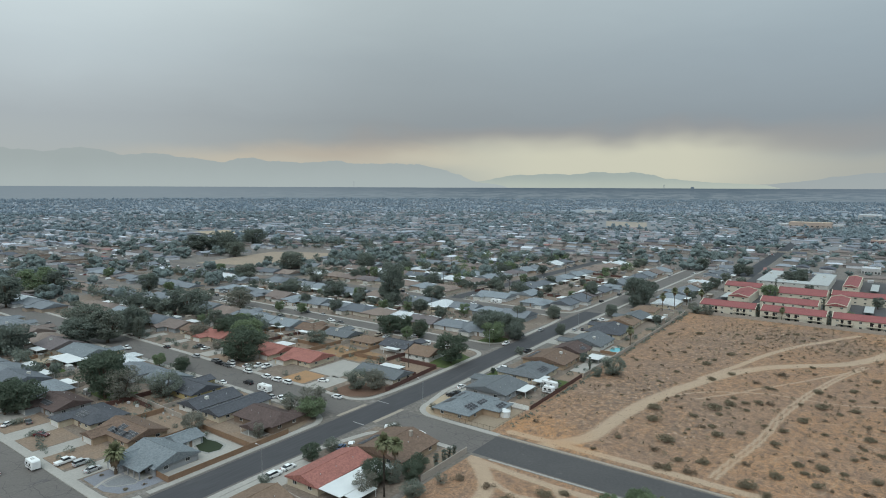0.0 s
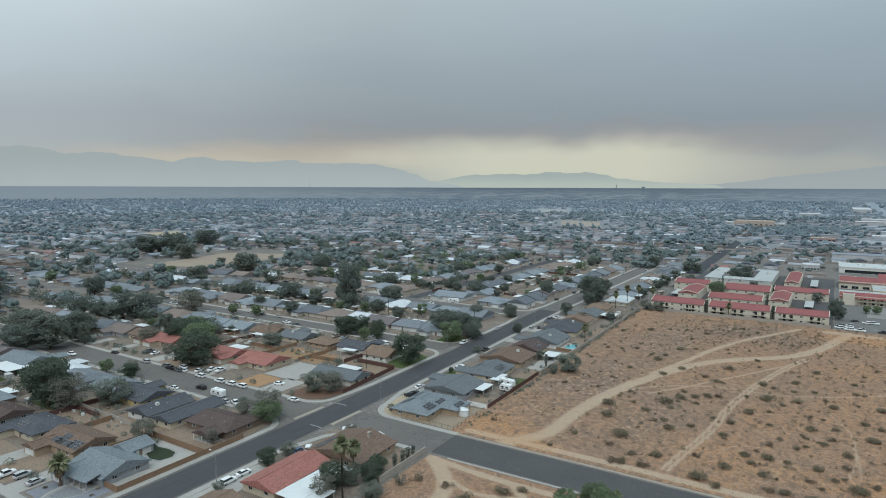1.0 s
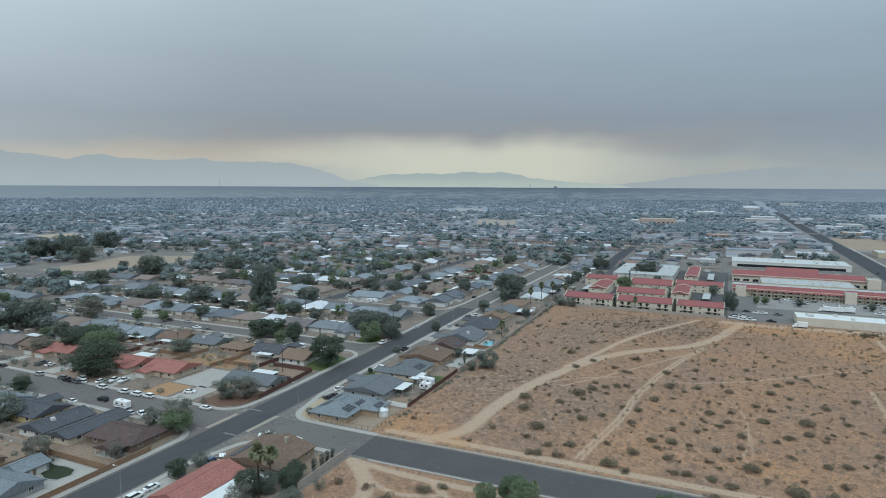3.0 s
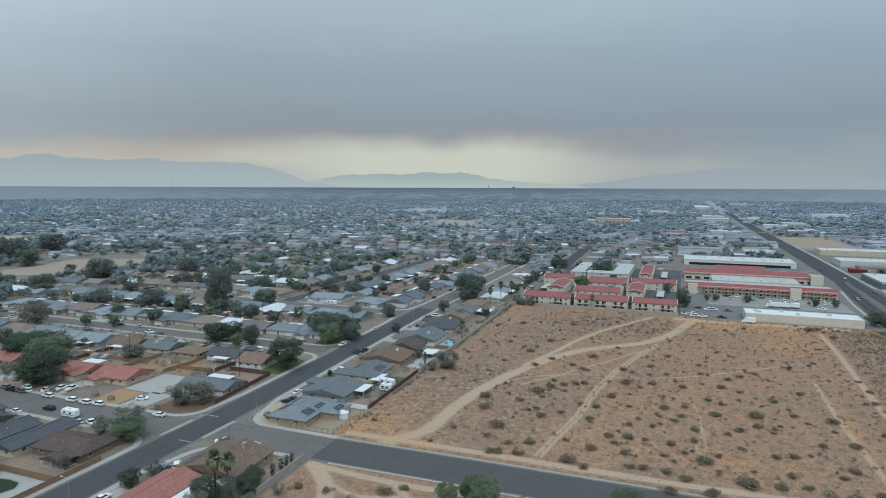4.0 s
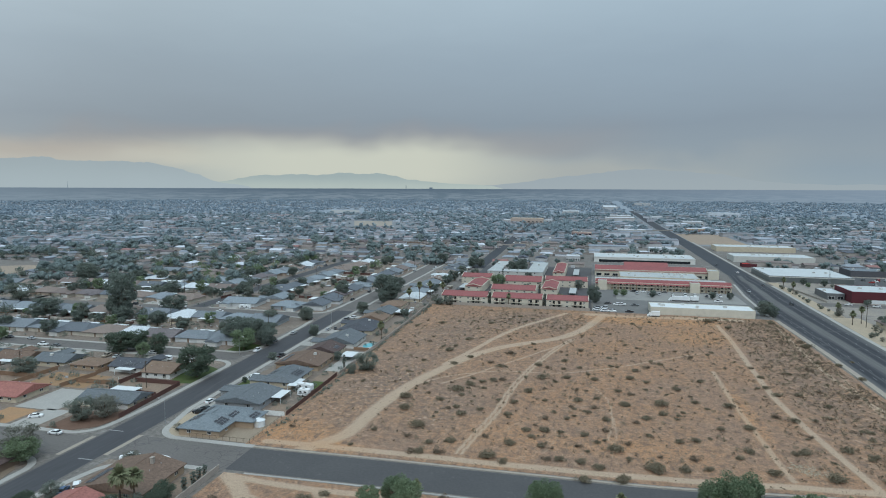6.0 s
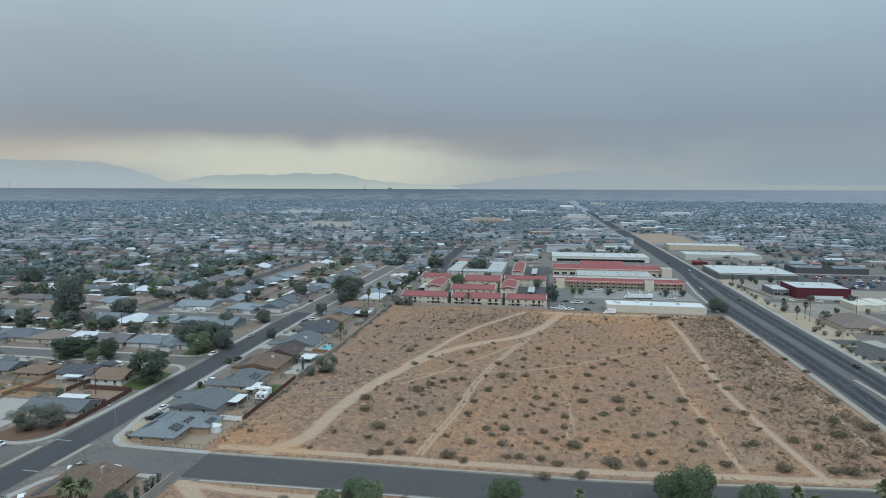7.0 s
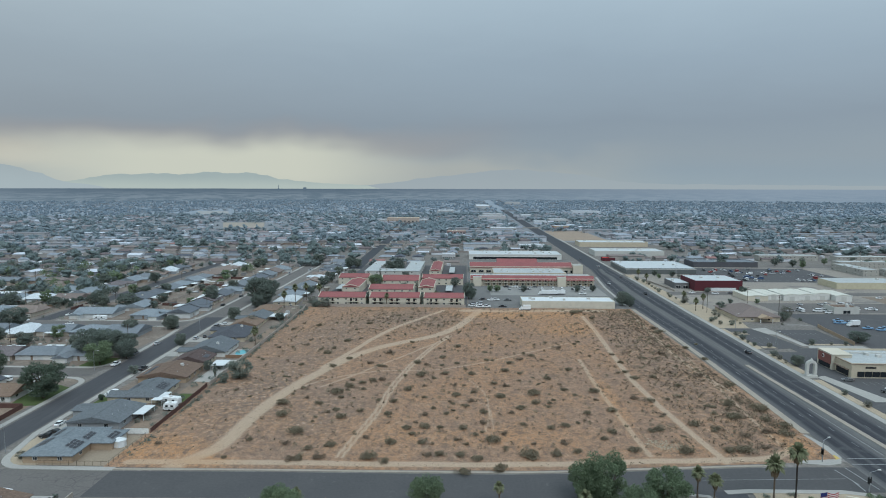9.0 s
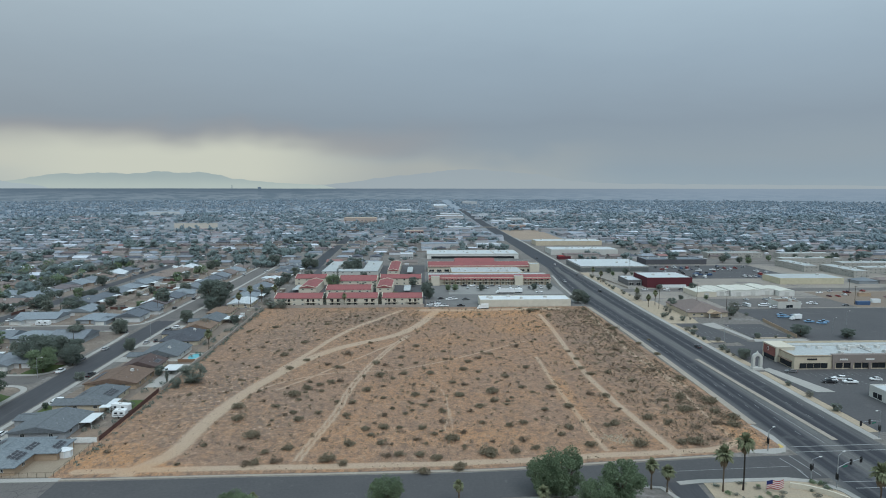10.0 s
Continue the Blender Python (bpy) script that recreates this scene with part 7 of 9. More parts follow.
tree(-258, 339, 11.9, "broad", 1.35), tree(-143, 420, 18.6, "broad", 1.12), tree(-247, 80, 11.9, "broad", 1.48), tree(-248, 77, 11.5, "broad", 1.10), tree(-334, 109, 14.9, "broad", 1.24), tree(-330, 139, 13.4, "broad", 1.50), tree(-323, 147, 18.3, "tall", 1.50), tree(-239, 168, 15.5, "broad", 1.27), tree(-221, 120, 10.2, "grey", 1.33), tree(-182, 108, 6.6, "grey", 1.27), tree(-265, 191, 12.3, "fresh", 1.27), tree(-282, 189, 11.2, "broad", 1.16), tree(-392, 350, 13.6, "grey", 1.45), tree(-222, 251, 10.1, "broad", 1.42), tree(-218, 257, 9.5, "broad", 1.35), tree(-294, 180, 8.4, "grey", 1.36), tree(-235, 210, 7.7, "grey", 1.50)
# beside the lot road, below the drone
tree(36, 151, 13.5, "pepper", 0.85), tree(31, 153, 10, "pepper", 0.95), tree(51, 149, 11, "pepper", 1.05), tree(-8.5, 147, 8.5, "pepper", 1.0), tree(-46, 142, 8, "pepper", 1.0), tree(-43, 139, 8.5, "fresh", 0.9), tree(-52, 138, 6.5, "fresh", 1.0), tree(43, 142, 9, "pepper")
palm(9, 149, 5.5, 1.0), palm(-41, 143, 6, 1.0), palm(79.5, 154, 10.5, 1.75), palm(85.2, 154.5, 13.5, 1.7, BARK_DARK), palm(61, 156, 7, 1.25), palm(64.5, 154, 6, 1.3), palm(117, 147, 8, 1.9), palm(30, 146, 5, 1.2)
for i in range(84):
    x, y = R2.uniform(-400, -178), R2.choice((207, 305, 404, 453))
    if y < 300:
        x = R2.uniform(-420, -262)
    tree(x, y + R2.uniform(-8, 8), R2.choice((R2.uniform(4, 7), R2.uniform(6, 11))), "yard", R2.uniform(0.85, 1.25))
for i in range(26):
    tree(R2.choice((-208, -208, -296, -118)) + R2.uniform(-4, 4), R2.uniform(440, 640), R2.uniform(5, 10), "yard")


def yard_trees(seed, n, pick, leaf, name, label, quads=300, tall=1.0):
    """Leafy trees standing in the yards further out, too many to count."""
    rng = np.random.default_rng(seed)
    V = []
    for k in range(n):
        x, y = pick(rng)
        h = tall * rng.choice([rng.uniform(4, 7), rng.uniform(6, 11)])
        R = h * rng.uniform(0.38, 0.55)
        blobs = np.array([(x + rng.normal(0, R * 0.42), y + rng.normal(0, R * 0.42), h * rng.uniform(0.4, 0.75), R * rng.uniform(0.35, 0.6)) for b in range(9)])[np.arange(quads) % 9]
        u = rng.normal(size=(quads, 3))
        u *= (blobs[:, 3] * rng.uniform(0.6, 1.08, quads) / np.linalg.norm(u, axis=1))[:, None]
        c = blobs[:, :3] + u
        a, b = rng.normal(size=(quads, 3)) * 0.27, rng.normal(size=(quads, 3)) * 0.27
        V.append(np.stack([c - a, c + b, c + a, c - b], 1).reshape(-1, 3))
    me = bpy.data.meshes.new(name)
    me.from_pydata(np.concatenate(V).tolist(), [], np.arange(4 * quads * n).reshape(-1, 4).tolist())
    me.materials.append(leaf)
    tagged(new(name, me), label, "trees", "", "stuff")


def outer_yards(rng):
    while True:
        x, y = rng.uniform(-640, -262), rng.choice([109, 207, 305, 404, 453, 502, 551, 600]) + rng.normal(0, 6)
        if not (-632 < x < -505 and 335 < y < 535):
            return x, y


def side_yards(rng):
    return rng.choice([-208, -296, -330, -370, -410]) + rng.normal(0, 4), rng.uniform(430, 630)


yard_trees(91, 240, outer_yards, LEAF[0], "yard_trees", "leafy dark green trees in the yards")
yard_trees(92, 80, outer_yards, LEAF[2], "yard_trees", "dusty grey-green trees in the yards")
yard_trees(93, 50, side_yards, LEAF[1], "yard_trees", "fresh green trees in the yards")

# ---- lamps and poles ----
street_lamp(-139, 175.5, 8.5, 180), street_lamp(-137.5, 102, 8.5, 180), street_lamp(-163, 260, 8.5, 0), street_lamp(-146, 330, 8.5, 180)
for i, y in enumerate(range(207, 620, 97)):
    for x in range(-420, -170, 62):
        power_pole(x, y, 11, 90)

# ---- red-roofed apartments north of the lot ----
def apartment(x0, x1, y0, y1, balconies=0, h=5.8, pitch=0.24, label="two-storey cream stucco apartment block with a red tile roof"):
    t = thing("apartment_block", label, "apartment block", pose(0, 0, 0), "apartments north of the lot")
    along = "x" if x1 - x0 > y1 - y0 else "y"
    walls = Shape().box(x0, y0, 0, x1, y1, h)
    b = (y1 - y0) / 2 if along == "x" else (x1 - x0) / 2
    # gable walls rise a little over the tiles
    for sgn in (-1, 1):
        i = len(walls.v)
        L = (x1 - x0) / 2 if along == "x" else (y1 - y0) / 2
        xx = sgn * (L + 0.05)
        for o in (0, -sgn * 0.35):
            q = [(xx + o, -b, h - 0.4), (xx + o, b, h - 0.4), (xx + o, b + 0.1, h + 0.3), (xx + o, 0, h + b * pitch + 0.45), (xx + o, -b - 0.1, h + 0.3)]
            walls.face(*(q if (sgn > 0) == (o == 0) else q[::-1]))
        for (ya, za), (yb, zb) in (((-b - 0.1, h + 0.3), (0, h + b * pitch + 0.45)), ((0, h + b * pitch + 0.45), (b + 0.1, h + 0.3))):
            walls.face((xx, ya, za), (xx, yb, zb), (xx - sgn * 0.35, yb, zb), (xx - sgn * 0.35, ya, za))
        walls.moved(Matrix.Translation(((x0 + x1) / 2, (y0 + y1) / 2, 0)) @ (Matrix.Rotation(math.pi / 2, 4, "Z") if along == "y" else Matrix.Identity(4)), i)
    part("wall", walls, STUCCO, t)
    part("roof", roof_shape(Shape(), x0 + 0.4, y0, x1 - 0.4, y1, h, pitch, 0.35, 0.0, along), RED_TILE, t, "red tile roof")
    n = max(2, int((x1 - x0) / 5.5))
    for k in range(n):
        for z in (1.0, 3.9):
            window(t, x0 + (k + 0.5) * (x1 - x0) / n, y0, z, 0)
    if balconies:
        for k in range(balconies):
            bx = x0 + (k + 0.5) * (x1 - x0) / balconies
            bal = part("balcony", Shape().box(-4, -1.7, 2.75, 4, 0, 2.95).box(-4, -1.7, 2.95, 4, -1.62, 3.2).box(-3.95, -1.65, 0, -3.8, -1.5, 2.75).box(3.8, -1.65, 0, 3.95, -1.5, 2.75), STUCCO, t, m=pose(bx, y0, 0))
            rail = Shape()
            for j in range(27):
                rail.box(-3.95 + j * 0.3, -1.68, 3.2, -3.91 + j * 0.3, -1.64, 3.85)
            rail.box(-4, -1.7, 3.85, 4, -1.62, 3.92)
            part("railing", rail, WOOD_DARK, bal)
            for gx_ in (-2.8, 0.9):
                for gz_ in (0.1, 2.95):
                    part("glass_door", Shape().box(gx_ + 0.25, -0.06, gz_, gx_ + 1.65, -0.0, gz_ + 2.08), GLASS, t, "dark glass patio door", pose(bx, y0, 0))
    return t


patch("parking", rect(-104, 412.5, 2, 640), ASPHALT_LOT, "dark asphalt parking between the apartments", "parking", 0.03)
apartment(-101, -68, 417, 435, 2), apartment(-65.5, -30.5, 417, 435, 3), apartment(-28, 0, 417, 434, 2)
apartment(-71.5, -38, 452, 471), apartment(-106, -80, 511, 529), apartment(-68, -37, 496, 520), apartment(-35.5, -1, 509, 527)
apartment(-93, -80, 461, 500), apartment(-35, -23, 461, 500), apartment(-32, -21.5, 557, 625)
u_block = thing("apartment_block", "white flat-roofed U-shaped apartment block round a green court", "apartment block", pose(0, 0, 0), "apartments north of the lot")
part("wall", Shape().box(-91, 556, 0, -80, 632, 5.2).box(-55, 556, 0, -41, 632, 5.2).box(-80, 556, 0, -55, 572, 5.2), WHITE_WALL, u_block)
part("roof", Shape().box(-91.3, 555.7, 5.21, -79.7, 632.3, 5.5).box(-55.3, 555.7, 5.21, -40.7, 632.3, 5.5).box(-79.7, 555.7, 5.21, -55.3, 572.3, 5.5), FLAT_ROOF, u_block, "pale grey flat roof")
for x in range(-88, -42, 8):
    window(u_block, x, 556, 3.6, 0)
    part("rooftop_unit", UNIT_ME, None, u_block, m=pose(x, 563 if -78 < x < -56 else 590 + (x % 5) * 8, 5.5))
tree(-72, 590, 11, "broad", 1.1), tree(-65, 605, 12, "broad", 1.1), tree(-62, 585, 9, "broad", 1.0), tree(-73, 496, 11, "fresh", 1.1), tree(-34, 520, 8, "broad", 0.9), tree(3, 447, 12, "broad", 0.75), tree(5, 443, 9, "broad", 0.9), tree(109, 424, 10, "broad", 1.0), tree(113, 420, 8, "broad", 0.9), tree(-96, 416, 6, "grey", 1.2), tree(-105, 414, 6.5, "grey", 1.2)
for x, y in ((-66.7, 418), (-66.7, 421), (-29.3, 418), (-29.3, 421), (-66.5, 480), (-75, 545), (-37, 476)):
    tree(x, y, 10, "cypress", 1.15)
palm(-53, 413.5, 8, 1.3), palm(-103, 430, 11, 1.6)

def carport(x, y, w, dd, turn=0):
    t = thing("carport", "low pale carport roof on thin steel posts", "carport", pose(x, y, 0, 0, 0, turn), "carports")
    part("roof", Shape().box(-w / 2, -dd / 2, 2.3, w / 2, dd / 2, 2.42), FLAT_ROOF, t)
    for sx in (-1, 0, 1):
        for sy in (-1, 1):
            part("post", Shape().box(sx * w * 0.47 - 0.06, sy * dd * 0.42 - 0.06, 0, sx * w * 0.47 + 0.06, sy * dd * 0.42 + 0.06, 2.3), STEEL, t)


for x, y, w, turn in ((-55, 443, 24, 0), (-15, 447, 22, 0), (-88, 445, 20, 0), (-12, 480, 26, 90), (-12, 545, 20, 0), (-98, 485, 24, 90), (-12, 590, 40, 90)):
    carport(x, y, w, 5.2, turn)
for i in range(16):
    car(R2.choice((-98, -76, -45, -18, -6)) + R2.uniform(-6, 6), R2.choice((441, 447, 478, 489, 536, 543, 600)), R2.choice((0, 90)), R2.choice(["white", "silver", "grey", "black", "maroon", "tan"]), R2.choice(["sedan", "suv", "pickup"]), 0.05, True)
for x, y, h in ((-78, 440, 6), (-47, 476, 7), (-20, 443, 6), (-8, 500, 8), (-100, 540, 9), (-52, 541, 7), (-15, 535, 6), (-70, 478, 6)):
    tree(x, y, h, "yard", 0.9)

# ---- warehouse, motel and store by the main road ----
def tile_slope(x0, x1, y0, z0, y1, z1):
    """A roof slope of tiles facing south, closed behind and at its ends."""
    return Shape().face((x0, y0, z0), (x1, y0, z0), (x1, y1, z1), (x0, y1, z1)).face((x0, y1, z1), (x1, y1, z1), (x1, y1 + 0.4, z0), (x0, y1 + 0.4, z0)).face((x0, y0, z0), (x0, y1, z1), (x0, y1 + 0.4, z0)).face((x1, y0, z0), (x1, y1 + 0.4, z0), (x1, y1, z1))


patch("parking", rect(3, 412, 111.5, 690), surface("pale worn asphalt", (0.15, 0.144, 0.138), (0.115, 0.112, 0.11), big=0.04, fine=1.0, grain=0.15, spots=(0.08, 0.57, (0.2, 0.19, 0.178), 0.7)), "asphalt yard between warehouse and motel", "parking", 0.04)
patch("concrete_yard", rect(20, 462, 108, 505), surface("worn forecourt concrete", (0.24, 0.232, 0.218), (0.2, 0.194, 0.184), big=0.08, fine=1.0, grain=0.15, spots=(0.1, 0.57, (0.16, 0.155, 0.15), 0.6)), "pale concrete forecourt of the motel", "parking", 0.06)
flat_building(39, 412, 101, 429, 4.6, surface("pale cream panels", (0.56, 0.52, 0.44), big=0.3, fine=3, grain=0.06), METAL_W, "long cream warehouse with a white flat roof", "warehouse", 6, "", name="warehouse", parapet=0.35)
flat_building(5, 508, 107, 536, 6.0, STUCCO, FLAT_ROOF, "two-storey cream motel with a red tile band", "motel", 8, "", name="motel", parapet=0.2)
tagged(part("tile_band", tile_slope(5, 107, 506.6, 4.9, 512, 8.3), RED_TILE), "sloping red tile band along the motel front", "roof")
gallery = thing("walkway", "long motel walkway with dark rails and pale posts", "walkway", pose(0, 507.9, 0))
part("slab", Shape().box(16, -1.6, 2.8, 106, 0, 3.0), STUCCO, gallery)
part("handrail", Shape().box(16, -1.6, 3.82, 106, -1.52, 3.9).box(16, -1.6, 3.05, 106, -1.54, 3.1), BLACK, gallery, "dark metal handrail")
bars = Shape()
for k in range(300):
    bars.box(16 + k * 0.3, -1.58, 3.1, 16.05 + k * 0.3, -1.54, 3.82)
part("railing", bars, BLACK, gallery, "dark metal railing")
for k in range(19):
    part("post", Shape().box(16 + k * 5 - 0.1, -1.55, 0, 16 + k * 5 + 0.1, -1.35, 5.4), STUCCO, gallery)
    for z in (0, 3):
        part("motel_door", Shape().box(17.5 + k * 4.7, -0.05, z + 0.05, 18.5 + k * 4.7, 0, z + 2.1), WALLS["tan"], gallery)
        part("window", Shape().box(19.2 + k * 4.7, -0.05, z + 0.9, 20.8 + k * 4.7, 0, z + 2.1), GLASS, gallery)
for x in (10.5, 80):
    flat_building(x - 3.5, 504.5, x + 3.5, 512, 7.4, STUCCO, FLAT_ROOF, "square cream stair tower of the motel", "tower", 0, "", name="stair_tower", parapet=0.4)
flat_building(26, 545, 90, 580, 5.4, WALLS["cream"], FLAT_ROOF, "grey flat-roofed middle wing of the motel", "motel", 12, "", name="motel_wing")
flat_building(5, 588, 107, 624, 6.0, STUCCO, FLAT_ROOF, "rear motel wing with red tiled edges", "motel", 9, "S", 14, name="motel", parapet=0.2)
tagged(part("tile_band", tile_slope(5, 103, 587, 5.2, 598, 9.2), RED_TILE), "sloping red tile band along the rear wing", "roof")
tagged(part("tile_band", tile_slope(32, 72, 606, 5.9, 618, 10.4), RED_TILE), "raised red tile roof over the rear wing's lobby", "roof")
flat_building(103, 584, 112, 596, 7.5, STUCCO, FLAT_ROOF, "square cream corner tower of the motel", "tower", 0, "", name="stair_tower")
flat_building(5, 700, 110, 742, 5.5, WALLS["white"], WHITE_ROOF, "low store with a white roof and dark front", "store", 14, "", name="store", band=WHITE_WALL)
part("glazing", Shape().box(10, 699.9, 0.3, 105, 700 - 0.01, 3.0), GLASS, bpy.data.objects["store"], "long dark shop glazing", Matrix.Translation((-57.5, -721, 0)))
box_truck(63, 465, 90, 14, "white", "long white lorry parked at the motel"), box_truck(72.5, 466.5, 90, 8, "white", "white box truck parked at the motel"), box_truck(40, 403.5, 90, 7.5, "white", "white utility truck on the dirt edge")
for x, y, c in ((5, 417, "white"), (5, 421, "black"), (10, 413.5, "white"), (10.5, 417, "silver"), (6, 425, "grey"), (19, 439, "white"), (22.5, 439.5, "white"), (13, 443, "black"), (26, 414.5, "black"), (90, 468, "white"), (31, 439, "grey"), (15, 413.5, "white"), (15.5, 418, "grey"), (10, 421.5, "white"), (10.5, 425.5, "silver"), (34, 500, "black"), (41, 500, "white"), (57, 500, "grey"), (95, 500, "silver"), (50, 488, "grey")):
    car(x, y, 90, c, R2.choice(["suv", "pickup", "sedan"]))
for x, y in ((20, 476, ), (25, 477), (46, 478), (88, 480), (100, 481)):
    tree(x, y, 5.5, "fresh" if x < 30 else "broad")

# ---- east of the main road ----
patch("shop_parking", rect(150.8, 192, 330, 262), ASPHALT_LOT, "dark asphalt parking of the shops", "parking", 0.06)
patch("shop_parking", rect(150.8, 262, 164.8, 304), ASPHALT_LOT, "dark asphalt drive beside the shops", "parking", 0.06)
patch("shop_parking", rect(165, 289, 204, 312), ASPHALT_LOT, "dark asphalt drive behind the shops", "parking", 0.055)
patch("office_parking", [(151, 308), (172, 313), (171.5, 316), (168, 342), (164.8, 355), (150, 355)], ASPHALT_LOT, "dark asphalt office parking", "parking", 0.06)
patch("office_parking", rect(177.5, 318, 200.5, 353.5), ASPHALT_LOT, "dark asphalt office parking behind islands", "parking", 0.06)
patch("concrete_yard", [(165.2, 355), (174.4, 358), (175, 343), (176.8, 316.5), (173.5, 316), (171.8, 341), (168.4, 342)], CONCRETE, "pale concrete walk between car parks", "yard", 0.12)
patch("concrete_yard", [(174.5, 312), (204, 312), (204, 317.6), (177, 317.6)], CONCRETE, "pale kerbed island beside the car park", "yard", 0.1)
patch("concrete_apron", [(150.9, 263), (155.3, 265), (163.2, 232), (155.5, 232)], CONCRETE, "pale concrete drive across the parking", "parking", 0.07)
patch("sand_bed", [(147.4, 356.5), (165, 357.5), (168, 374), (166, 388), (165, 430), (148.4, 430)], SAND, "yellow sand planting strip by the road", "yard", 0.09)
patch("sand_bed", [(147.4, 309), (150.9, 311), (149.8, 355), (147.4, 355)], SAND, "sandy planting strip with shrubs", "yard", 0.09)
patch("sand_bed", [(147.2, 268), (150.6, 268), (150.6, 300), (147.4, 300)], SAND, "sandy planting strip", "yard", 0.09)
patch("truck_yard", rect(206, 300, 420, 400), ASPHALT_LOT, "dark asphalt truck yard", "parking", 0.05)
patch("verge", [(147.2, 192), (150.6, 192), (150.6, 259), (147.2, 259)], SAND, "tan planting strip by the main road", "yard", 0.1)
patch("verge", [(149, 431), (157.8, 431), (157.8, 580), (150.4, 580)], SAND, "tan planting strip by the main road", "yard", 0.1)
patch("car_lot", rect(212, 538, 340, 632), ASPHALT_LOT, "dark asphalt car lot full of vehicles", "parking", 0.06)
patch("east_yard", rect(158, 402, 430, 640), surface("pale paved yards", (0.26, 0.225, 0.19), (0.205, 0.185, 0.165), big=0.03, fine=1.0, spots=(0.05, 0.55, (0.12, 0.115, 0.115), 0.7)), "patched pale paving round the sheds", "parking", 0.035)
patch("grass_strip", rect(210, 252, 260, 256), LAWN, "thin green strip in the parking", "lawn", 0.1)
strip = flat_building(165, 262.5, 255, 288, 5.5, WALLS["cream"], FLAT_ROOF, "cream and taupe strip of shops with a cluttered flat roof", "shop", 26, "", 0, name="shops", parapet=0.9)
AT = Matrix.Translation((-210, -275.25, 0))
TAUPE = surface("taupe stucco", (0.22, 0.185, 0.165), (0.19, 0.16, 0.145), big=0.3, fine=3, grain=0.1)
for x0, x1, hh, mtl in ((182, 208, 6.7, TAUPE), (222, 240, 6.7, TAUPE)):
    part("facade_panel", Shape().box(x0, 261.9, 3.0, x1, 262.49, hh).box(x0, 262.5, 6.41, x1, 264, hh), mtl, strip, "taupe raised shopfront panel", AT)
    for k in range(4):
        px_ = x0 + 0.6 + k * (x1 - x0 - 1.2) / 3
        part("pillar", Shape().box(px_ - 0.5, 261.8, 0, px_ + 0.5, 262.49, 3.0), mtl, strip, m=AT)
for k, x in enumerate((169, 172.2, 175.4, 178.6, 185.5, 189, 194, 197.5, 202, 205, 211, 214.5, 218, 225, 229, 233, 237, 243, 247, 251)):
    win = part("shopfront", Shape().box(x - 1.5, 262.36, 0.5, x + 1.5, 262.49, 0.62).box(x - 1.5, 262.36, 2.68, x + 1.5, 262.49, 2.8).box(x - 1.5, 262.36, 0.62, x - 1.4, 262.49, 2.68).box(x + 1.4, 262.36, 0.62, x + 1.5, 262.49, 2.68), BLACK, strip, m=AT)
    part("pane", Shape().box(x - 1.4, 262.42, 0.62, x + 1.4, 262.48, 2.68), GLASS, win)
part("cornice", Shape().box(164.7, 262.2, 5.95, 181.9, 262.49, 6.15).box(164.7, 262.5, 5.95, 165 - 0.01, 274, 6.15), BROWN_STONE, strip, "thin dark cornice line", AT)
part("corner_tower", Shape().box(163.6, 274, 0, 172, 285.5, 6.9).box(163.3, 273.7, 6.91, 172.3, 285.8, 7.15), STUCCO, strip, "cream raised corner tower", AT)
part("brick_panel", Shape().box(163.3, 275, 2.4, 163.59, 284.5, 6.4), BRICK_RED, strip, "red brick panel", AT)
part("sign_disc", Shape().tube([(163.29, 280.5, 5.0), (163.15, 280.5, 5.0)], [0.9, 0.9], 16), TRIM, strip, "round pale sign on red brick", AT)
part("sign_disc", Shape().tube([(163.14, 280.5, 5.0), (163.05, 280.5, 5.0)], [0.6, 0.6], 16), RED_PAINT, strip, "red round sign", AT)
part("glazing", Shape().box(163.45, 275.4, 0.3, 163.59, 284.2, 2.3), GLASS, strip, m=AT)
# dark glass sheet in place of the shaded recess on the west face
part("glazing", Shape().box(164.85, 264.4, 0.3, 164.99, 273, 3.0), GLASS, strip, m=AT)
part("awning", Shape().box(163.9, 264, 3.1, 164.99, 273.6, 3.35), BROWN_STONE, strip, "brown awning", AT)
for x, w_, mtl in ((173, 2.2, BLACK), (187, 1.8, TRIM), (199, 1.9, TRIM), (213, 2.0, BLACK)):
    part("sign_board", Shape().box(x - w_, 261.78, 4.2, x + w_, 261.88, 4.9) if x > 182 and x < 208 else Shape().box(x - w_, 262.35, 4.2, x + w_, 262.48, 4.9), mtl, strip, m=AT)
part("duct", Shape().box(176, 282, 5.57, 225, 282.6, 6.1).box(205, 268, 5.57, 205.6, 281.9, 6.0).box(232, 270, 5.57, 247, 271, 6.3), COOLER, strip, "grey roof duct", AT)
flat_building(173, 200, 260, 227, 4.2, WHITE_WALL, WHITE_ROOF, "white flat-roofed building beside the parking", "building", 5, "W", name="shops")
tower = thing("sign_monument", "white arched sign monument by the road", "sign", pose(148.6, 263.4, 0.0) @ Matrix.Diagonal((1.35, 1.35, 1.4, 1)))
part("base", Shape().box(-1.7, -1.0, 0, 1.7, 1.0, 0.7), WHITE_WALL, tower)
for sx in (-1.25, 1.25):
    part("pillar", Shape().box(sx - 0.42, -0.5, 0.7, sx + 0.42, 0.5, 3.6), WHITE_WALL, tower)
arch = Shape()
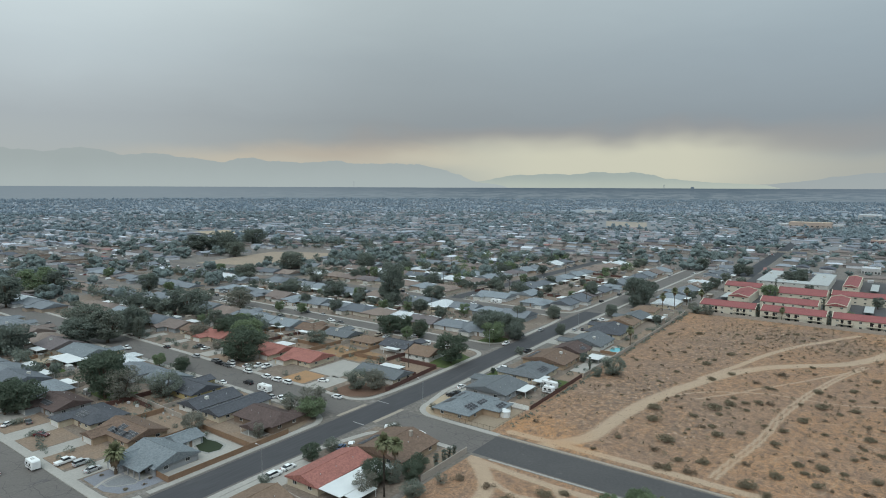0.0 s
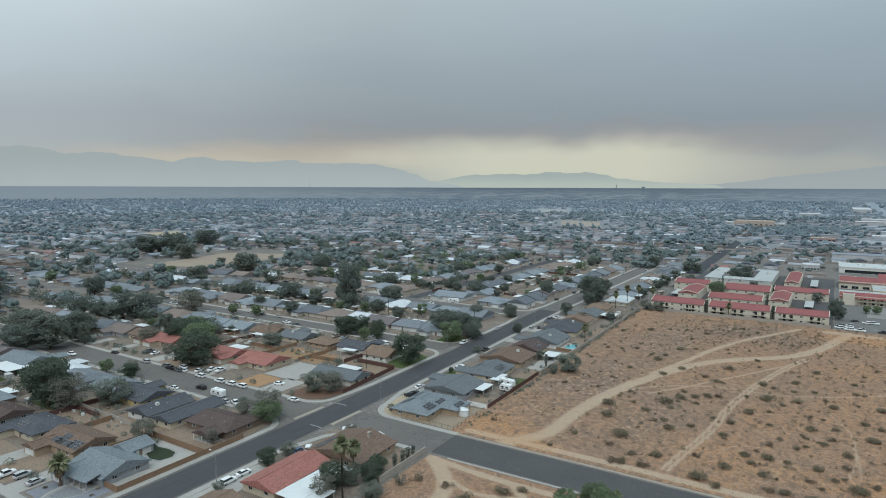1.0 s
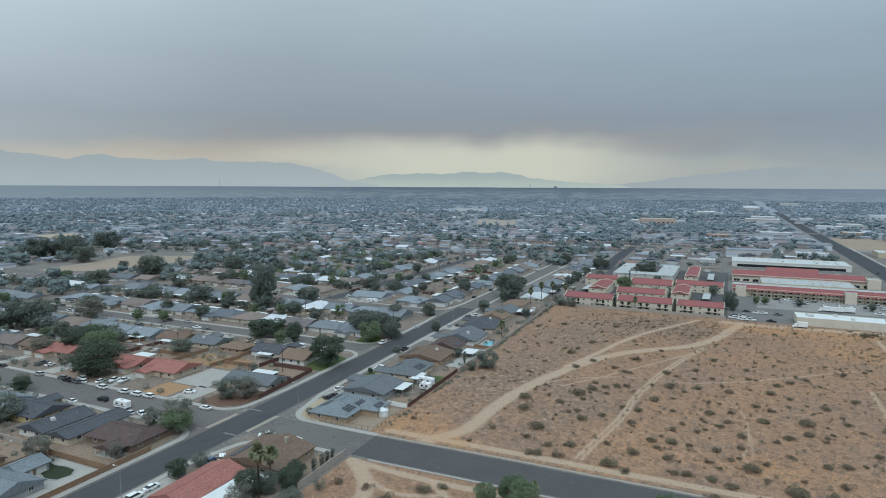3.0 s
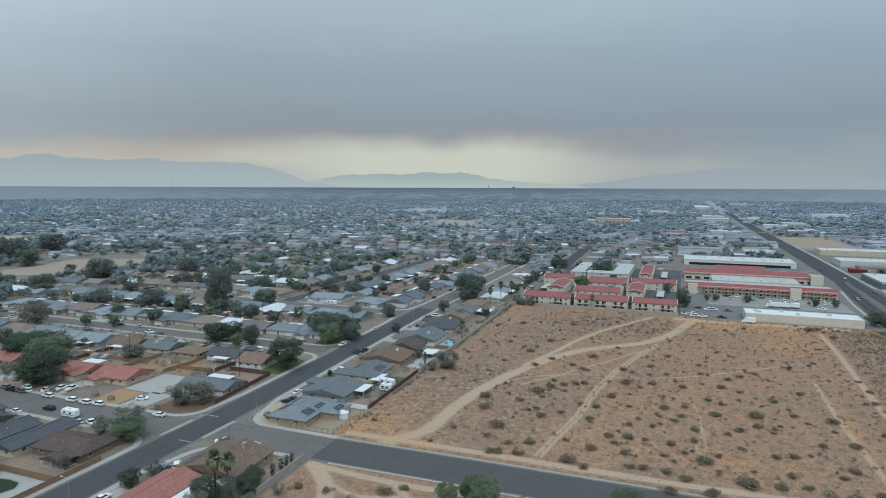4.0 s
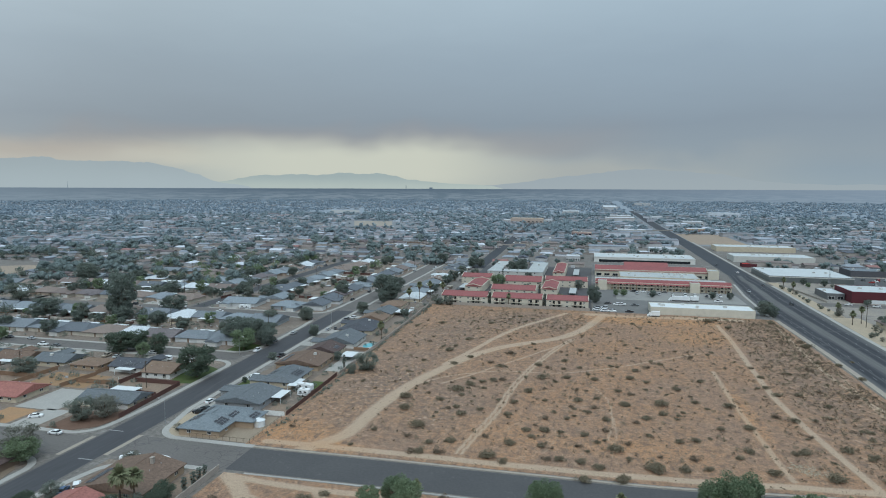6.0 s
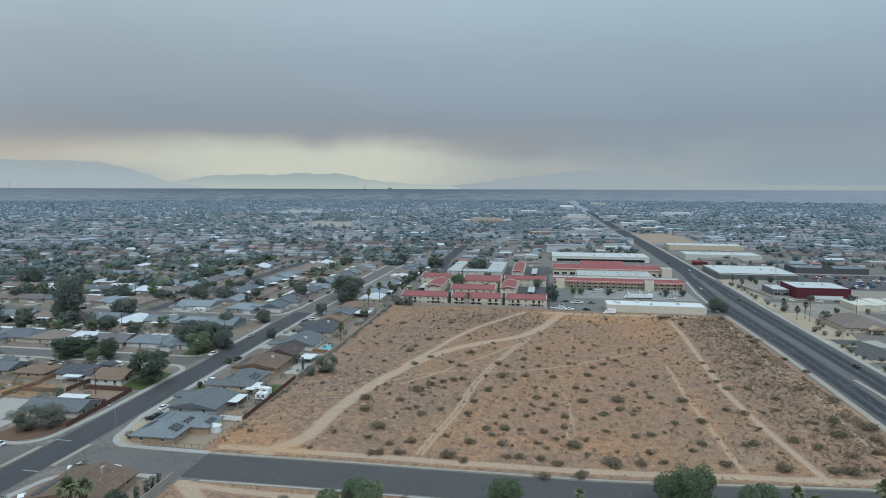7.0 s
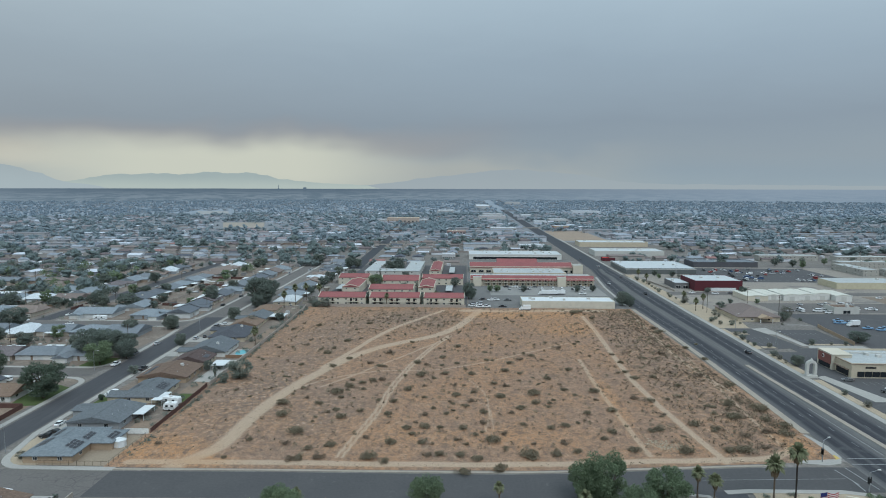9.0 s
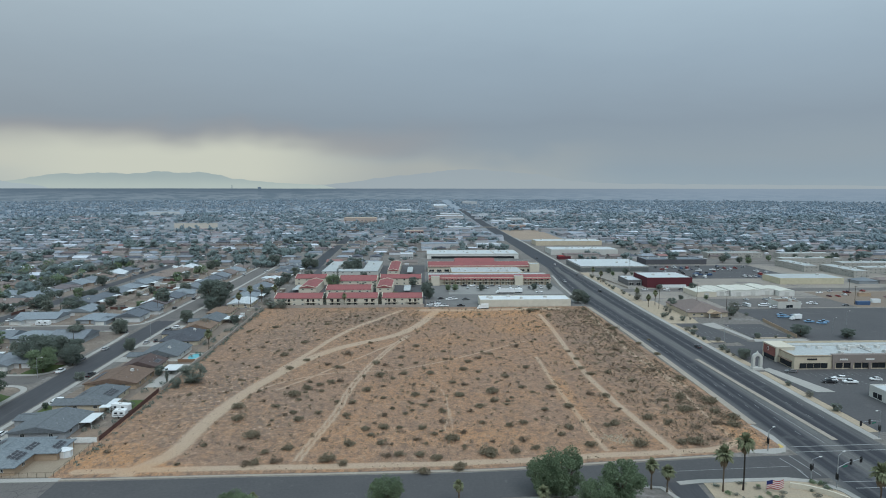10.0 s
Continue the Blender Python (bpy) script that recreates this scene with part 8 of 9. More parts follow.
for k in range(10):
    a0, a1 = math.pi * k / 10, math.pi * (k + 1) / 10
    q = [(r_ * math.cos(a_), 3.6 + r_ * math.sin(a_)) for r_, a_ in ((0.83, a0), (1.67, a0), (1.67, a1), (0.83, a1))]
    arch.face(*[(x_, -0.5, z_) for x_, z_ in q]).face(*[(x_, 0.5, z_) for x_, z_ in q[::-1]])
    arch.face((q[1][0], -0.5, q[1][1]), (q[1][0], 0.5, q[1][1]), (q[2][0], 0.5, q[2][1]), (q[2][0], -0.5, q[2][1]))
    arch.face((q[0][0], 0.5, q[0][1]), (q[0][0], -0.5, q[0][1]), (q[3][0], -0.5, q[3][1]), (q[3][0], 0.5, q[3][1]))
part("arch", arch, WHITE_WALL, tower)
part("finial", Shape().tube([(0, 0, 5.2), (0, 0, 5.5), (0, 0, 5.9)], [0.5, 0.35, 0.12], 10), WHITE_WALL, tower)
office = thing("office", "low brown hip-roofed office with a glazed porch", "office", pose(178.8, 392.5, 0))
part("wall", Shape().box(-12.5, -17.5, 0, 12.5, 17.5, 3.4), WALLS["cream"], office)
part("roof", roof_shape(Shape(), -12.5, -17.5, 12.5, 17.5, 3.4, 0.32, 0.9, 0.9, "y"), surface("faded brown shingles", (0.175, 0.138, 0.125), (0.15, 0.12, 0.11), big=0.3, fine=1.5, grain=0.25), office)
part("porch_roof", roof_shape(Shape(), -1, -21.5, 7, -12, 3.2, 0.32, 0.4, 0.0, "y"), WALLS["tan"], office, "small tan gabled porch roof")
for px_ in (-0.6, 6.6):
    part("porch_post", Shape().box(px_ - 0.2, -21.2, 0, px_ + 0.2, -20.8, 3.2), TRIM, office)
for x in (-9, -4, 1, 6):
    window(office, x, -17.5, 0.9, 0)
flat_building(182, 489, 219, 522, 8.0, RED_PAINT, WHITE_ROOF, "deep red metal building with a white roof", "building", 2, "", name="shop_building", parapet=0.3)
part("wainscot", Shape().box(192, 488.9, 0.1, 214, 489 - 0.01, 2.6), METAL_W, bpy.data.objects["shop_building"], "pale grey sheet-metal lower wall", Matrix.Translation((-200.5, -505.5, 0)))
flat_building(170, 500, 181.5, 526, 4.6, surface("grey metal wall", (0.13, 0.13, 0.135), rough=0.6), WHITE_ROOF, "grey side wing with a white roof", "building", 1, "S", 2, name="shop_building", parapet=0.2)
flat_building(153, 586, 219, 648, 5.2, surface("dark glass front", (0.11, 0.12, 0.12), rough=0.4), WHITE_ROOF, "dark-walled store with an overhanging white roof", "store", 3, "", name="store", parapet=0.3, band=WHITE_WALL)
for i, (x0, w_, y0, hh) in enumerate(((203, 15, 445, 3.8), (218.4, 11, 449, 4.0), (229.8, 12, 447, 4.6), (242.2, 12, 450, 4.3), (254.6, 11, 452, 4.8), (266, 11.5, 446, 4.3))):
    shed_ = thing("storage_shed", "cream storage shed with a white ridged roof" if i == 0 else "white storage shed with a ridged roof", "shed", pose(x0 + w_ / 2, y0 + 12, 0), "white sheds")
    part("wall", Shape().box(-w_ / 2, -12, 0, w_ / 2, 12, hh), STUCCO if i == 0 else WALLS["white"], shed_)
    part("roof", roof_shape(Shape(), -w_ / 2, -12, w_ / 2, 12, hh, 0.1, 0.15, 0.0, "y", 0.1), surface("cream sheet roof", (0.52, 0.5, 0.44), (0.46, 0.45, 0.4), big=0.3, fine=3, grain=0.06), shed_)
    part("roller_door", Shape().box(-1.8, -12.06, 0.05, 1.8, -12, 3.2), WHITE_WALL, shed_)
flat_building(300, 503, 355, 530, 5.2, surface("pale yellow sheet", (0.5, 0.45, 0.33), big=0.4, fine=3, grain=0.08), FLAT_ROOF, "pale yellow shed with a blue-grey roof", "shed", 1, "", name="storage_shed", parapet=0.1)
flat_building(238, 400, 254, 412, 4.2, WHITE_WALL, ROOFS["brown"], "small white service building", "building", 1, "S", 1, name="shop_building")
flat_building(236, 640, 301, 668, 5.0, surface("dark shop wall", (0.09, 0.09, 0.1)), surface("blue-grey roof", (0.16, 0.18, 0.2)), "dark low store with a blue-grey roof", "store", 4, "", name="store")
flat_building(156, 740, 238, 776, 6.0, WHITE_WALL, WHITE_ROOF, "long white flat-roofed building", "building", 8, "", name="store")
flat_building(160, 862, 254, 897, 6.0, WALLS["cream"], WHITE_ROOF, "pale flat-roofed building far up the road", "building", 8, "", name="store")
flat_building(154, 690, 168, 700, 3.4, RED_PAINT, surface("red canopy", (0.45, 0.05, 0.04)), "bright red filling-station canopy", "canopy", 0, "", name="filling_station", parapet=0.3)
for i, (x0, y0, x1, y1) in enumerate(((383, 640, 448, 654), (368, 578, 382, 628), (390, 540, 404, 590), (415, 562, 470, 576), (420, 600, 475, 614), (330, 700, 395, 714), (410, 690, 470, 704))):
    flat_building(x0, y0, x1, y1, 6.0, DULL_WALL, FLAT_ROOF, "pale two-storey flat-roofed apartment block", "apartment block", 4, "SW" if x1 - x0 < y1 - y0 else "S", 0, name="apartment_block", parapet=0.3, small=True)
flat_building(-190, 1500, -112, 1540, 9.0, surface("tan school wall", (0.42, 0.34, 0.29)), TAN_ROOF, "large tan-orange school hall far off", "school", 6, "S", 8, name="school")
mast = thing("radio_mast", "thin grey lattice radio mast", "mast", pose(196, 574, 0))
for a in (0, 120, 240):
    part("leg", Shape().tube([(0.7 * math.cos(radians(a)), 0.7 * math.sin(radians(a)), 0), (0.25 * math.cos(radians(a)), 0.25 * math.sin(radians(a)), 42)], [0.07, 0.05], 5), STEEL, mast)
for k in range(20):
    z = 1 + k * 2
    r0 = 0.7 - 0.45 * z / 42
    pts = [(r0 * math.cos(radians(a)), r0 * math.sin(radians(a)), z + (1.0 if a == 120 else 0)) for a in (0, 120, 240, 360)]
    part("brace", Shape().tube(pts, [0.035] * 4, 3), STEEL, mast)
for x, y, c in ((227, 377, "skyblue"), (230, 371, "skyblue"), (228, 364, "white"), (232, 357, "skyblue"), (237, 353, "skyblue"), (241, 357, "skyblue"), (224, 371, "skyblue")):
    box_truck(x, y, 70 + x % 40, 7.0, c, "light blue work truck in the yard" if c == "skyblue" else "white work truck in the yard") if c == "white" else car(x, y, 60 + x % 30, c, "pickup")
for x, y, c, k in ((168, 243, "black", "pickup"), (171, 246, "white", "sedan"), (175.5, 247.5, "white", "suv"), (176.5, 242.5, "white", "pickup"), (190, 246, "white", "sedan"), (236, 402, "white", "suv"), (232, 408, "white", "van"), (262, 430, "white", "pickup"), (268, 433, "silver", "sedan"), (176, 478, "white", "sedan"), (192, 474, "white", "suv"), (205, 478, "grey", "sedan"), (161, 258, "grey", "sedan")):
    car(x, y, 80, c, k, 0.08)
for i in range(34):
    car(R2.uniform(215, 330), R2.uniform(545, 625), R2.choice((0, 90)), R2.choice(["white", "white", "silver", "grey", "black", "red", "blue"]), R2.choice(["sedan", "suv", "pickup", "van"]), far=True)
for i in range(10):
    car(R2.uniform(300, 345), R2.uniform(440, 470), R2.choice((0, 90)), R2.choice(["red", "maroon", "white"]), R2.choice(["sedan", "pickup"]))
car(139, 301, 2, "black", "sedan", 0.1), car(138, 470, 178, "black", "suv", 0.1), car(122, 520, 178, "silver", "suv", 0.1), car(142, 560, 2, "grey", "sedan", 0.1), car(139, 640, 2, "white", "sedan", 0.1), car(131, 700, 178, "black", "sedan", 0.1)
tree(151.8, 280, 5.0, "broad", 1.25), tree(206, 324, 6.5, "broad", 1.5), tree(229, 319, 5.0, "broad", 1.6), tree(200, 384, 8, "grey", 1.0), tree(195, 378, 6, "grey", 1.0), tree(155, 434, 6, "grey", 0.9), tree(170, 410, 6, "broad", 0.9), tree(208, 464, 8, "broad", 0.8), tree(168, 402, 5.5, "broad", 1.0), tree(159, 392, 4, "grey", 1.0), tree(190, 566, 6, "broad", 1.0), tree(176, 572, 6, "broad", 1.0)
palm(153, 408, 7, 1.4), palm(160, 414, 9, 1.4), palm(155, 436, 7, 1.4), palm(153, 520, 8, 1.4), palm(153, 545, 8, 1.4)
for i in range(11):
    tree(152.5 + R2.uniform(-1, 3), 436 + i * 12 + R2.uniform(-3, 3), R2.uniform(1.5, 3.2), "grey", 1.3, "dusty shrub in the planting strip by the road")
for x, y in ((319, 446), (300, 413), (195, 427), (201, 396), (158, 402)):
    power_pole(x, y, 13)
for x, y in ((158, 312), (157, 357), (229, 331), (250, 350), (206, 250)):
    street_lamp(x, y, 8, 0, 1.2)
block_wall([(201.2, 319), (205, 353), (206.5, 362)], 1.8, "tan block wall round the truck yard", WALLS["tan"])
block_wall([(165, 485), (160, 530), (157, 545)], 1.3, "low tan wall along the road")

patch("shed_street", rect(158, 470, 420, 484), ASPHALT, "asphalt side street between the sheds", "road", 0.055)
patch("paved_strip", rect(205, 404, 300, 438), ASPHALT, "worn asphalt yard with parked vehicles", "parking", 0.05)
patch("dirt_yard", rect(296, 404, 425, 466), surface("brown storage yard", (0.2, 0.15, 0.115), (0.165, 0.135, 0.11), big=0.06, fine=1.2), "brown dirt storage yard", "yard", 0.06)
patch("planter", [(150.6, 340), (158, 341), (157, 345), (150.4, 346)], SAND, "sandy planter island in the car park", "yard", 0.12)
patch("planter", [(151.4, 311), (158.5, 311), (158, 314.5), (151.4, 315)], SAND, "sandy planter island in the car park", "yard", 0.12)
patch("planter", [(178, 318.2), (199, 318.4), (199, 321), (179, 321)], SAND, "sandy planter island in the car park", "yard", 0.12)
patch("crosswalk_pad", rect(200, 226, 214, 240), CONCRETE, "pale concrete apron in the parking", "parking", 0.08)
for i, (x, y) in enumerate(((153, 342), (156, 343), (149, 338), (149, 329), (148.6, 322), (149, 316), (155, 313), (180, 319.5), (190, 319.5), (197, 319.5), (152, 366), (158, 364), (164, 367), (155, 380), (160, 388), (150, 374), (188, 366), (205, 378), (149, 290), (149, 296), (149, 285), (149, 240), (149, 226), (149, 211))):
    tree(x, y, 1.6 + (i % 4) * 0.5, "grey", 1.2, "small desert shrub in a sandy planter")
for i in range(18):
    tree(R2.uniform(262, 480), R2.choice((648, 640, 660, 680, 655)) + R2.uniform(-8, 8), R2.uniform(4.5, 9), "yard")
for i in range(10):
    tree(R2.uniform(160, 205), R2.choice((436, 486, 530, 560)) + R2.uniform(-5, 5), R2.uniform(2.5, 5), "yard")
for i in range(22):
    car(R2.uniform(212, 292), R2.choice((409, 415, 432)) + R2.uniform(-1, 1), R2.choice((0, 90)) + R2.uniform(-6, 6), R2.choice(["white", "white", "silver", "grey", "tan"]), R2.choice(["sedan", "suv", "van"]), far=True)
for i, (x, y, w_) in enumerate(((305, 412, 9), (320, 420, 6), (338, 410, 12), (352, 425, 8), (372, 415, 10), (390, 430, 7), (330, 445, 9), (365, 450, 12))):
    tagged(part("container", Shape().box(-w_ / 2, -1.2, 0.06, w_ / 2, 1.2, 2.6, inset=0.03), R2.choice([METAL_W, WALLS["tan"], COOLER, PAINTS["blue"], PAINTS["tan"]]), m=pose(x, y, 0, 0, 0, R2.uniform(-8, 8))), "plain steel storage container in the yard", "container")

bay_lines = []
for x0, x1, ya, yb in ((166, 252, 240, 245), (166, 252, 252, 257), (152, 166, 330, 335), (152, 166, 319, 324), (179, 200, 326, 331), (179, 200, 341, 346), (214, 330, 545, 550), (214, 330, 575, 580), (214, 330, 605, 610), (24, 104, 487, 492)):
    for k in range(int((x1 - x0) / 2.8)):
        bay_lines.append(((x0 + k * 2.8, ya), (x0 + k * 2.8, yb), 0.14, 0, 0))
stripes("parking_bay_line", bay_lines, "worn white bay lines in the car parks")
for i in range(20):
    car(R2.uniform(214, 330), R2.choice((547, 553, 577, 583, 607, 613)), R2.uniform(-4, 4), R2.choice(["white", "white", "silver", "grey", "black", "red", "blue"]), R2.choice(["sedan", "suv", "pickup", "van"]), 0.08, True)
for i in range(9):
    car(28 + 8.4 * i + R2.uniform(-1, 1), 489.5, 180 + R2.uniform(-4, 4), R2.choice(["white", "silver", "grey", "black"]), R2.choice(["sedan", "suv", "pickup"]), 0.08, True)

# ---- the junction corner ----
CORNER_PLANTS = [shrub_mesh(81, 160, LEAF[2]), shrub_mesh(82, 160, LEAF[3]), shrub_mesh(83, 150, LEAF[1])]
patch("corner_bed", [(75, 138), (112, 138), (111, 152), (107, 158), (100, 159.6), (76.5, 159.2)], SAND, "gravel bed with desert plants on the corner", "yard", 0.1)
kerb([(69.5, 158.8), (76, 159.8), (101, 160.2), (107.5, 158.6), (111.8, 153.5), (113.2, 146), (113.6, 130)], "pale concrete corner pavement", 2.0)
patch("entrance_drive", [(67, 138), (74, 138), (74.6, 158.5), (66, 159.5)], ASPHALT_NEW, "dark asphalt entrance drive", "driveway", 0.075)
kerb([(58, 157.5), (64, 156.5), (66.2, 150), (66.4, 138)], "pale kerb beside the entrance drive", 1.4)
tagged(part("entrance_wall", raised(bend([(98.5, 155.5), (102, 154), (106, 151), (109, 147)]), 0.5, 0, 1.5), STUCCO), "curved pale cream entrance wall", "wall")
for i in range(80):
    x, y = R2.uniform(76.5, 109), R2.uniform(139, 158)
    if (x - 112) ** 2 + (y - 138) ** 2 > 14 ** 2:
        ob = new("corner_shrub", CORNER_PLANTS[i % 3])
        k = R2.uniform(0.8, 1.5)
        ob.matrix_basis = pose(x, y, 0.1, 0, 0, i * 40) @ Matrix.Diagonal((k, k, k, 1))
        tagged(ob, "low desert shrub in the gravel bed", "shrub", "shrubs of the corner bed")
flag = thing("flag", "striped red and white flag hung over shrubs", "flag", pose(93, 153, 0.1, 0, 0, 5))
part("pole", Shape().tube([(-2.6, 0, 0), (-2.6, 0, 3.4)], [0.04, 0.03], 6), STEEL, flag)
for k in range(9):
    s = Shape()
    for j in range(8):
        f0, f1 = -2.5 + j * 0.62, -2.5 + (j + 1) * 0.62
        w0, w1 = 0.18 * math.sin(j * 0.9), 0.18 * math.sin((j + 1) * 0.9)
        if k >= 5 and j < 3:
            continue
        z = 0.95 + k * 0.26
        s.face((f0, w0, z + w0), (f1, w1, z + w1), (f1, w1, z + 0.26 + w1), (f0, w0, z + 0.26 + w0))
    part("stripe", s, FLAG_RED if k % 2 == 0 else TRIM, flag)
part("canton", Shape().face((-2.5, 0, 2.25), (-0.64, 0.17, 2.4), (-0.64, 0.17, 3.46), (-2.5, 0, 3.3)), FLAG_BLUE, flag)


def traffic_signal(x, y, turn, arm, h=6.5, z=0.16):
    """A signal pole: post, mast arm with hanging heads, a lamp on top."""
    t = thing("traffic_signal", "grey steel traffic signal with black heads", "traffic signal", pose(x, y, z, 0, 0, turn), "signals of the junction")
    part("post", Shape().tube([(0, 0, 0), (0, 0, h + 2.5)], [0.16, 0.1], 8), STEEL, t)
    head = Shape().box(-0.2, -0.15, -0.6, 0.2, 0.15, 0.6).box(-0.45, 0.1, -0.85, 0.45, 0.15, 0.85)
    me = head.data("signal_head", BLACK)
    if arm:
        part("mast_arm", Shape().tube([(0, 0, h - 1.0), (arm * 0.4, 0, h - 0.2), (arm, 0, h)], [0.1, 0.08, 0.05], 6), STEEL, t)
        for u in (0.55, 0.98):
            part("signal_head", me, None, t, m=pose(arm * u, 0, h - 0.3))
        part("street_sign", Shape().box(arm * 0.3 - 0.9, -0.03, h - 1.3, arm * 0.3 + 0.9, 0.03, h - 0.85), surface("green sign", (0.03, 0.14, 0.1)), t, "green street sign")
    part("signal_head", me, None, t, m=pose(0.3, 0.25, 3.2))
    part("signal_head", me, None, t, m=pose(-0.3, -0.25, 3.2, 0, 0, 90))
    part("lamp_arm", Shape().tube([(0, 0, h + 2.4), (2.4, 0.4, h + 3.0)], [0.05, 0.04], 5), STEEL, t)
    part("lamp_head", Shape().box(2.2, 0.25, h + 2.92, 3.0, 0.6, h + 3.06), TRIM, t)


traffic_signal(105.6, 178.6, 20, 0, 4.0), traffic_signal(111, 155, 20, 9.5), traffic_signal(146.8, 187, 200, 9.5), traffic_signal(107.5, 160.4, 0, 0, 3.0)

# ---- shrubs of the empty lot ----
shrubs(2.1, (-67, 220), (-64, 208), (-55, 193), (-43, 175), (-50, 233), (-46, 241), (-66, 291), (-36, 292), (-18, 257), (-28, 175), (9, 189), (47, 305), (27, 234), (51, 239), (20, 178), (96, 296), (108, 249), (98, 225), (94, 212), (91, 196), (86, 184), (81, 184), (107, 221), (100, 200), (108, 205), (105, 198), (68, 183), (108, 350), (108, 340), (79, 378), (70, 394))
shrubs(1.45, (-56, 185), (-48, 181), (-54, 221), (-41, 184), (-51, 173), (-49, 174), (-37, 214), (-43, 207), (-49, 212), (-46, 214), (-42, 246), (-38, 250), (-34, 251), (-59, 269), (-65, 301), (-61, 315), (-80, 305), (-84, 351), (-97, 341), (-54, 282), (-43, 274), (-38, 269), (-27, 314), (-21, 276), (-17, 273), (-22, 238), (-26, 224), (-27, 211), (-14, 211), (-19, 198), (-17, 193), (-13, 200), (-31, 190), (-23, 186), (-23, 173), (-13, 186))
shrubs(1.45, (-11, 177), (-7, 178), (-1, 178), (4, 176), (-2, 190), (0, 167), (10, 169), (0, 199), (3, 225), (-10, 285), (-8, 259), (3, 259), (-4, 244), (-3, 232), (12, 247), (14, 231), (7, 204), (7, 214), (-3, 305), (-56, 357), (-93, 300), (18, 265), (24, 261), (14, 231), (17, 244), (32, 290), (35, 254), (27, 225), (17, 214), (21, 219), (44, 214), (53, 217), (13, 195), (29, 200), (34, 202), (49, 198))
shrubs(1.45, (32, 188), (28, 180), (35, 182), (52, 183), (71, 294), (72, 280), (70, 265), (72, 257), (65, 231), (70, 228), (62, 199), (65, 200), (89, 264), (87, 247), (103, 310), (111, 308), (101, 261), (113, 288), (91, 223), (105, 211), (93, 187), (78, 205), (84, 201), (96, 213), (10, 169), (11, 170), (105, 361), (75, 397), (85, 396), (106, 397), (36, 383), (46, 267), (26, 283), (21, 277), (80, 258))
shrubs(0.95, (-47, 228), (-54, 242), (-40, 237), (-64, 238), (-25, 257), (-16, 243), (-32, 225), (-15, 229), (-8, 200), (-10, 186), (1, 220), (-4, 215), (-4, 223), (-5, 225), (-11, 217), (-6, 212), (-10, 273), (0, 244), (4, 236), (6, 196), (10, 296), (14, 311), (-3, 338), (-15, 355), (12, 346), (-12, 301), (-67, 362), (-48, 360), (-41, 381), (-31, 384), (-55, 321), (-76, 253), (-94, 279), (-77, 238), (-68, 187), (-71, 174))
shrubs(0.95, (-74, 271), (39, 247), (34, 228), (31, 221), (43, 234), (50, 229), (20, 203), (39, 205), (45, 192), (22, 187), (13, 184), (67, 264), (77, 230), (71, 215), (89, 216), (71, 195), (83, 234), (89, 349), (104, 376), (90, 375), (42, 316), (24, 318), (12, 346), (51, 342), (59, 318), (60, 291), (85, 288), (120, 317))

RS = random.Random(33)
for i in range(120):
    x, y = RS.uniform(-99, 108), RS.uniform(182, 405)
    if all(abs(x - tx) + abs(y - ty) > 5 for line, w_, p_ in TRACKS[:6] for tx, ty in line):
        shrubs(RS.uniform(0.55, 1.1), (round(x, 1), round(y, 1)))
shrubs(1.8, (-70, 139), (-62, 134), (-84, 134), (-76, 130), (-48, 146), (-30, 144), (-93, 133))
shrubs(1.2, (-57, 147.5), (-54, 146), (-66, 143), (-35, 148.4), (-20, 147), (-12, 146), (4, 148.5), (14, 149.5), (20, 149), label="dusty shrub beside the side road")
# low weeds, twigs and stones, thicker by the kerb, the wall and the main road
def scatter(n, seed, make):
    rng = np.random.default_rng(seed)
    V, F = [], []
    while len(F) < n:
        x, y, r, h = make(rng)
        i = len(V)
        a = rng.uniform(0, 3.14)
        c, s_ = math.cos(a) * r, math.sin(a) * r
        z = lot_height(x, y) - 0.06
        V += [(x - c, y - s_, z), (x + s_ * 0.5, y - c * 0.5, z), (x + c, y + s_, z), (x - s_ * 0.5, y + c * 0.5, z), (x + rng.normal(0, r * 0.3), y + rng.normal(0, r * 0.3), z + h)]
        F += [(i, i + 1, i + 4), (i + 1, i + 2, i + 4), (i + 2, i + 3, i + 4), (i + 3, i, i + 4)]
    me = bpy.data.meshes.new("scatter")
    me.from_pydata(V, [], F)
    return me


def south_edge(x):
    return float(np.interp(x, [-104, -60, -20, 20, 60, 90, 112], [167.2, 167.9, 168.6, 169.6, 173.6, 177.0, 180.0]))


def weeds(rng):
    k = rng.random()
    if k < 0.02:
        x = rng.uniform(-98, 90)
        return x, south_edge(x) + 1.2 + rng.exponential(1.5), rng.uniform(0.12, 0.35), rng.uniform(0.12, 0.4)
    if k < 0.4:
        return 109 - rng.exponential(8), rng.uniform(185, 408), rng.uniform(0.15, 0.5), rng.uniform(0.15, 0.5)
    if k < 0.55:
        return min(-30 + rng.normal(0, 22), 100), min(372 + rng.normal(0, 18), 408), rng.uniform(0.12, 0.45), rng.uniform(0.1, 0.35)
    return rng.uniform(-99, 108), rng.uniform(181, 408), rng.uniform(0.18, 0.5), rng.uniform(0.1, 0.35)


me = scatter(46000, 5, weeds)
me.materials.append(SAGE_DRY)
tagged(new("dry_weeds", me), "dry brown weeds and twigs over the dirt", "weeds", "", "stuff")


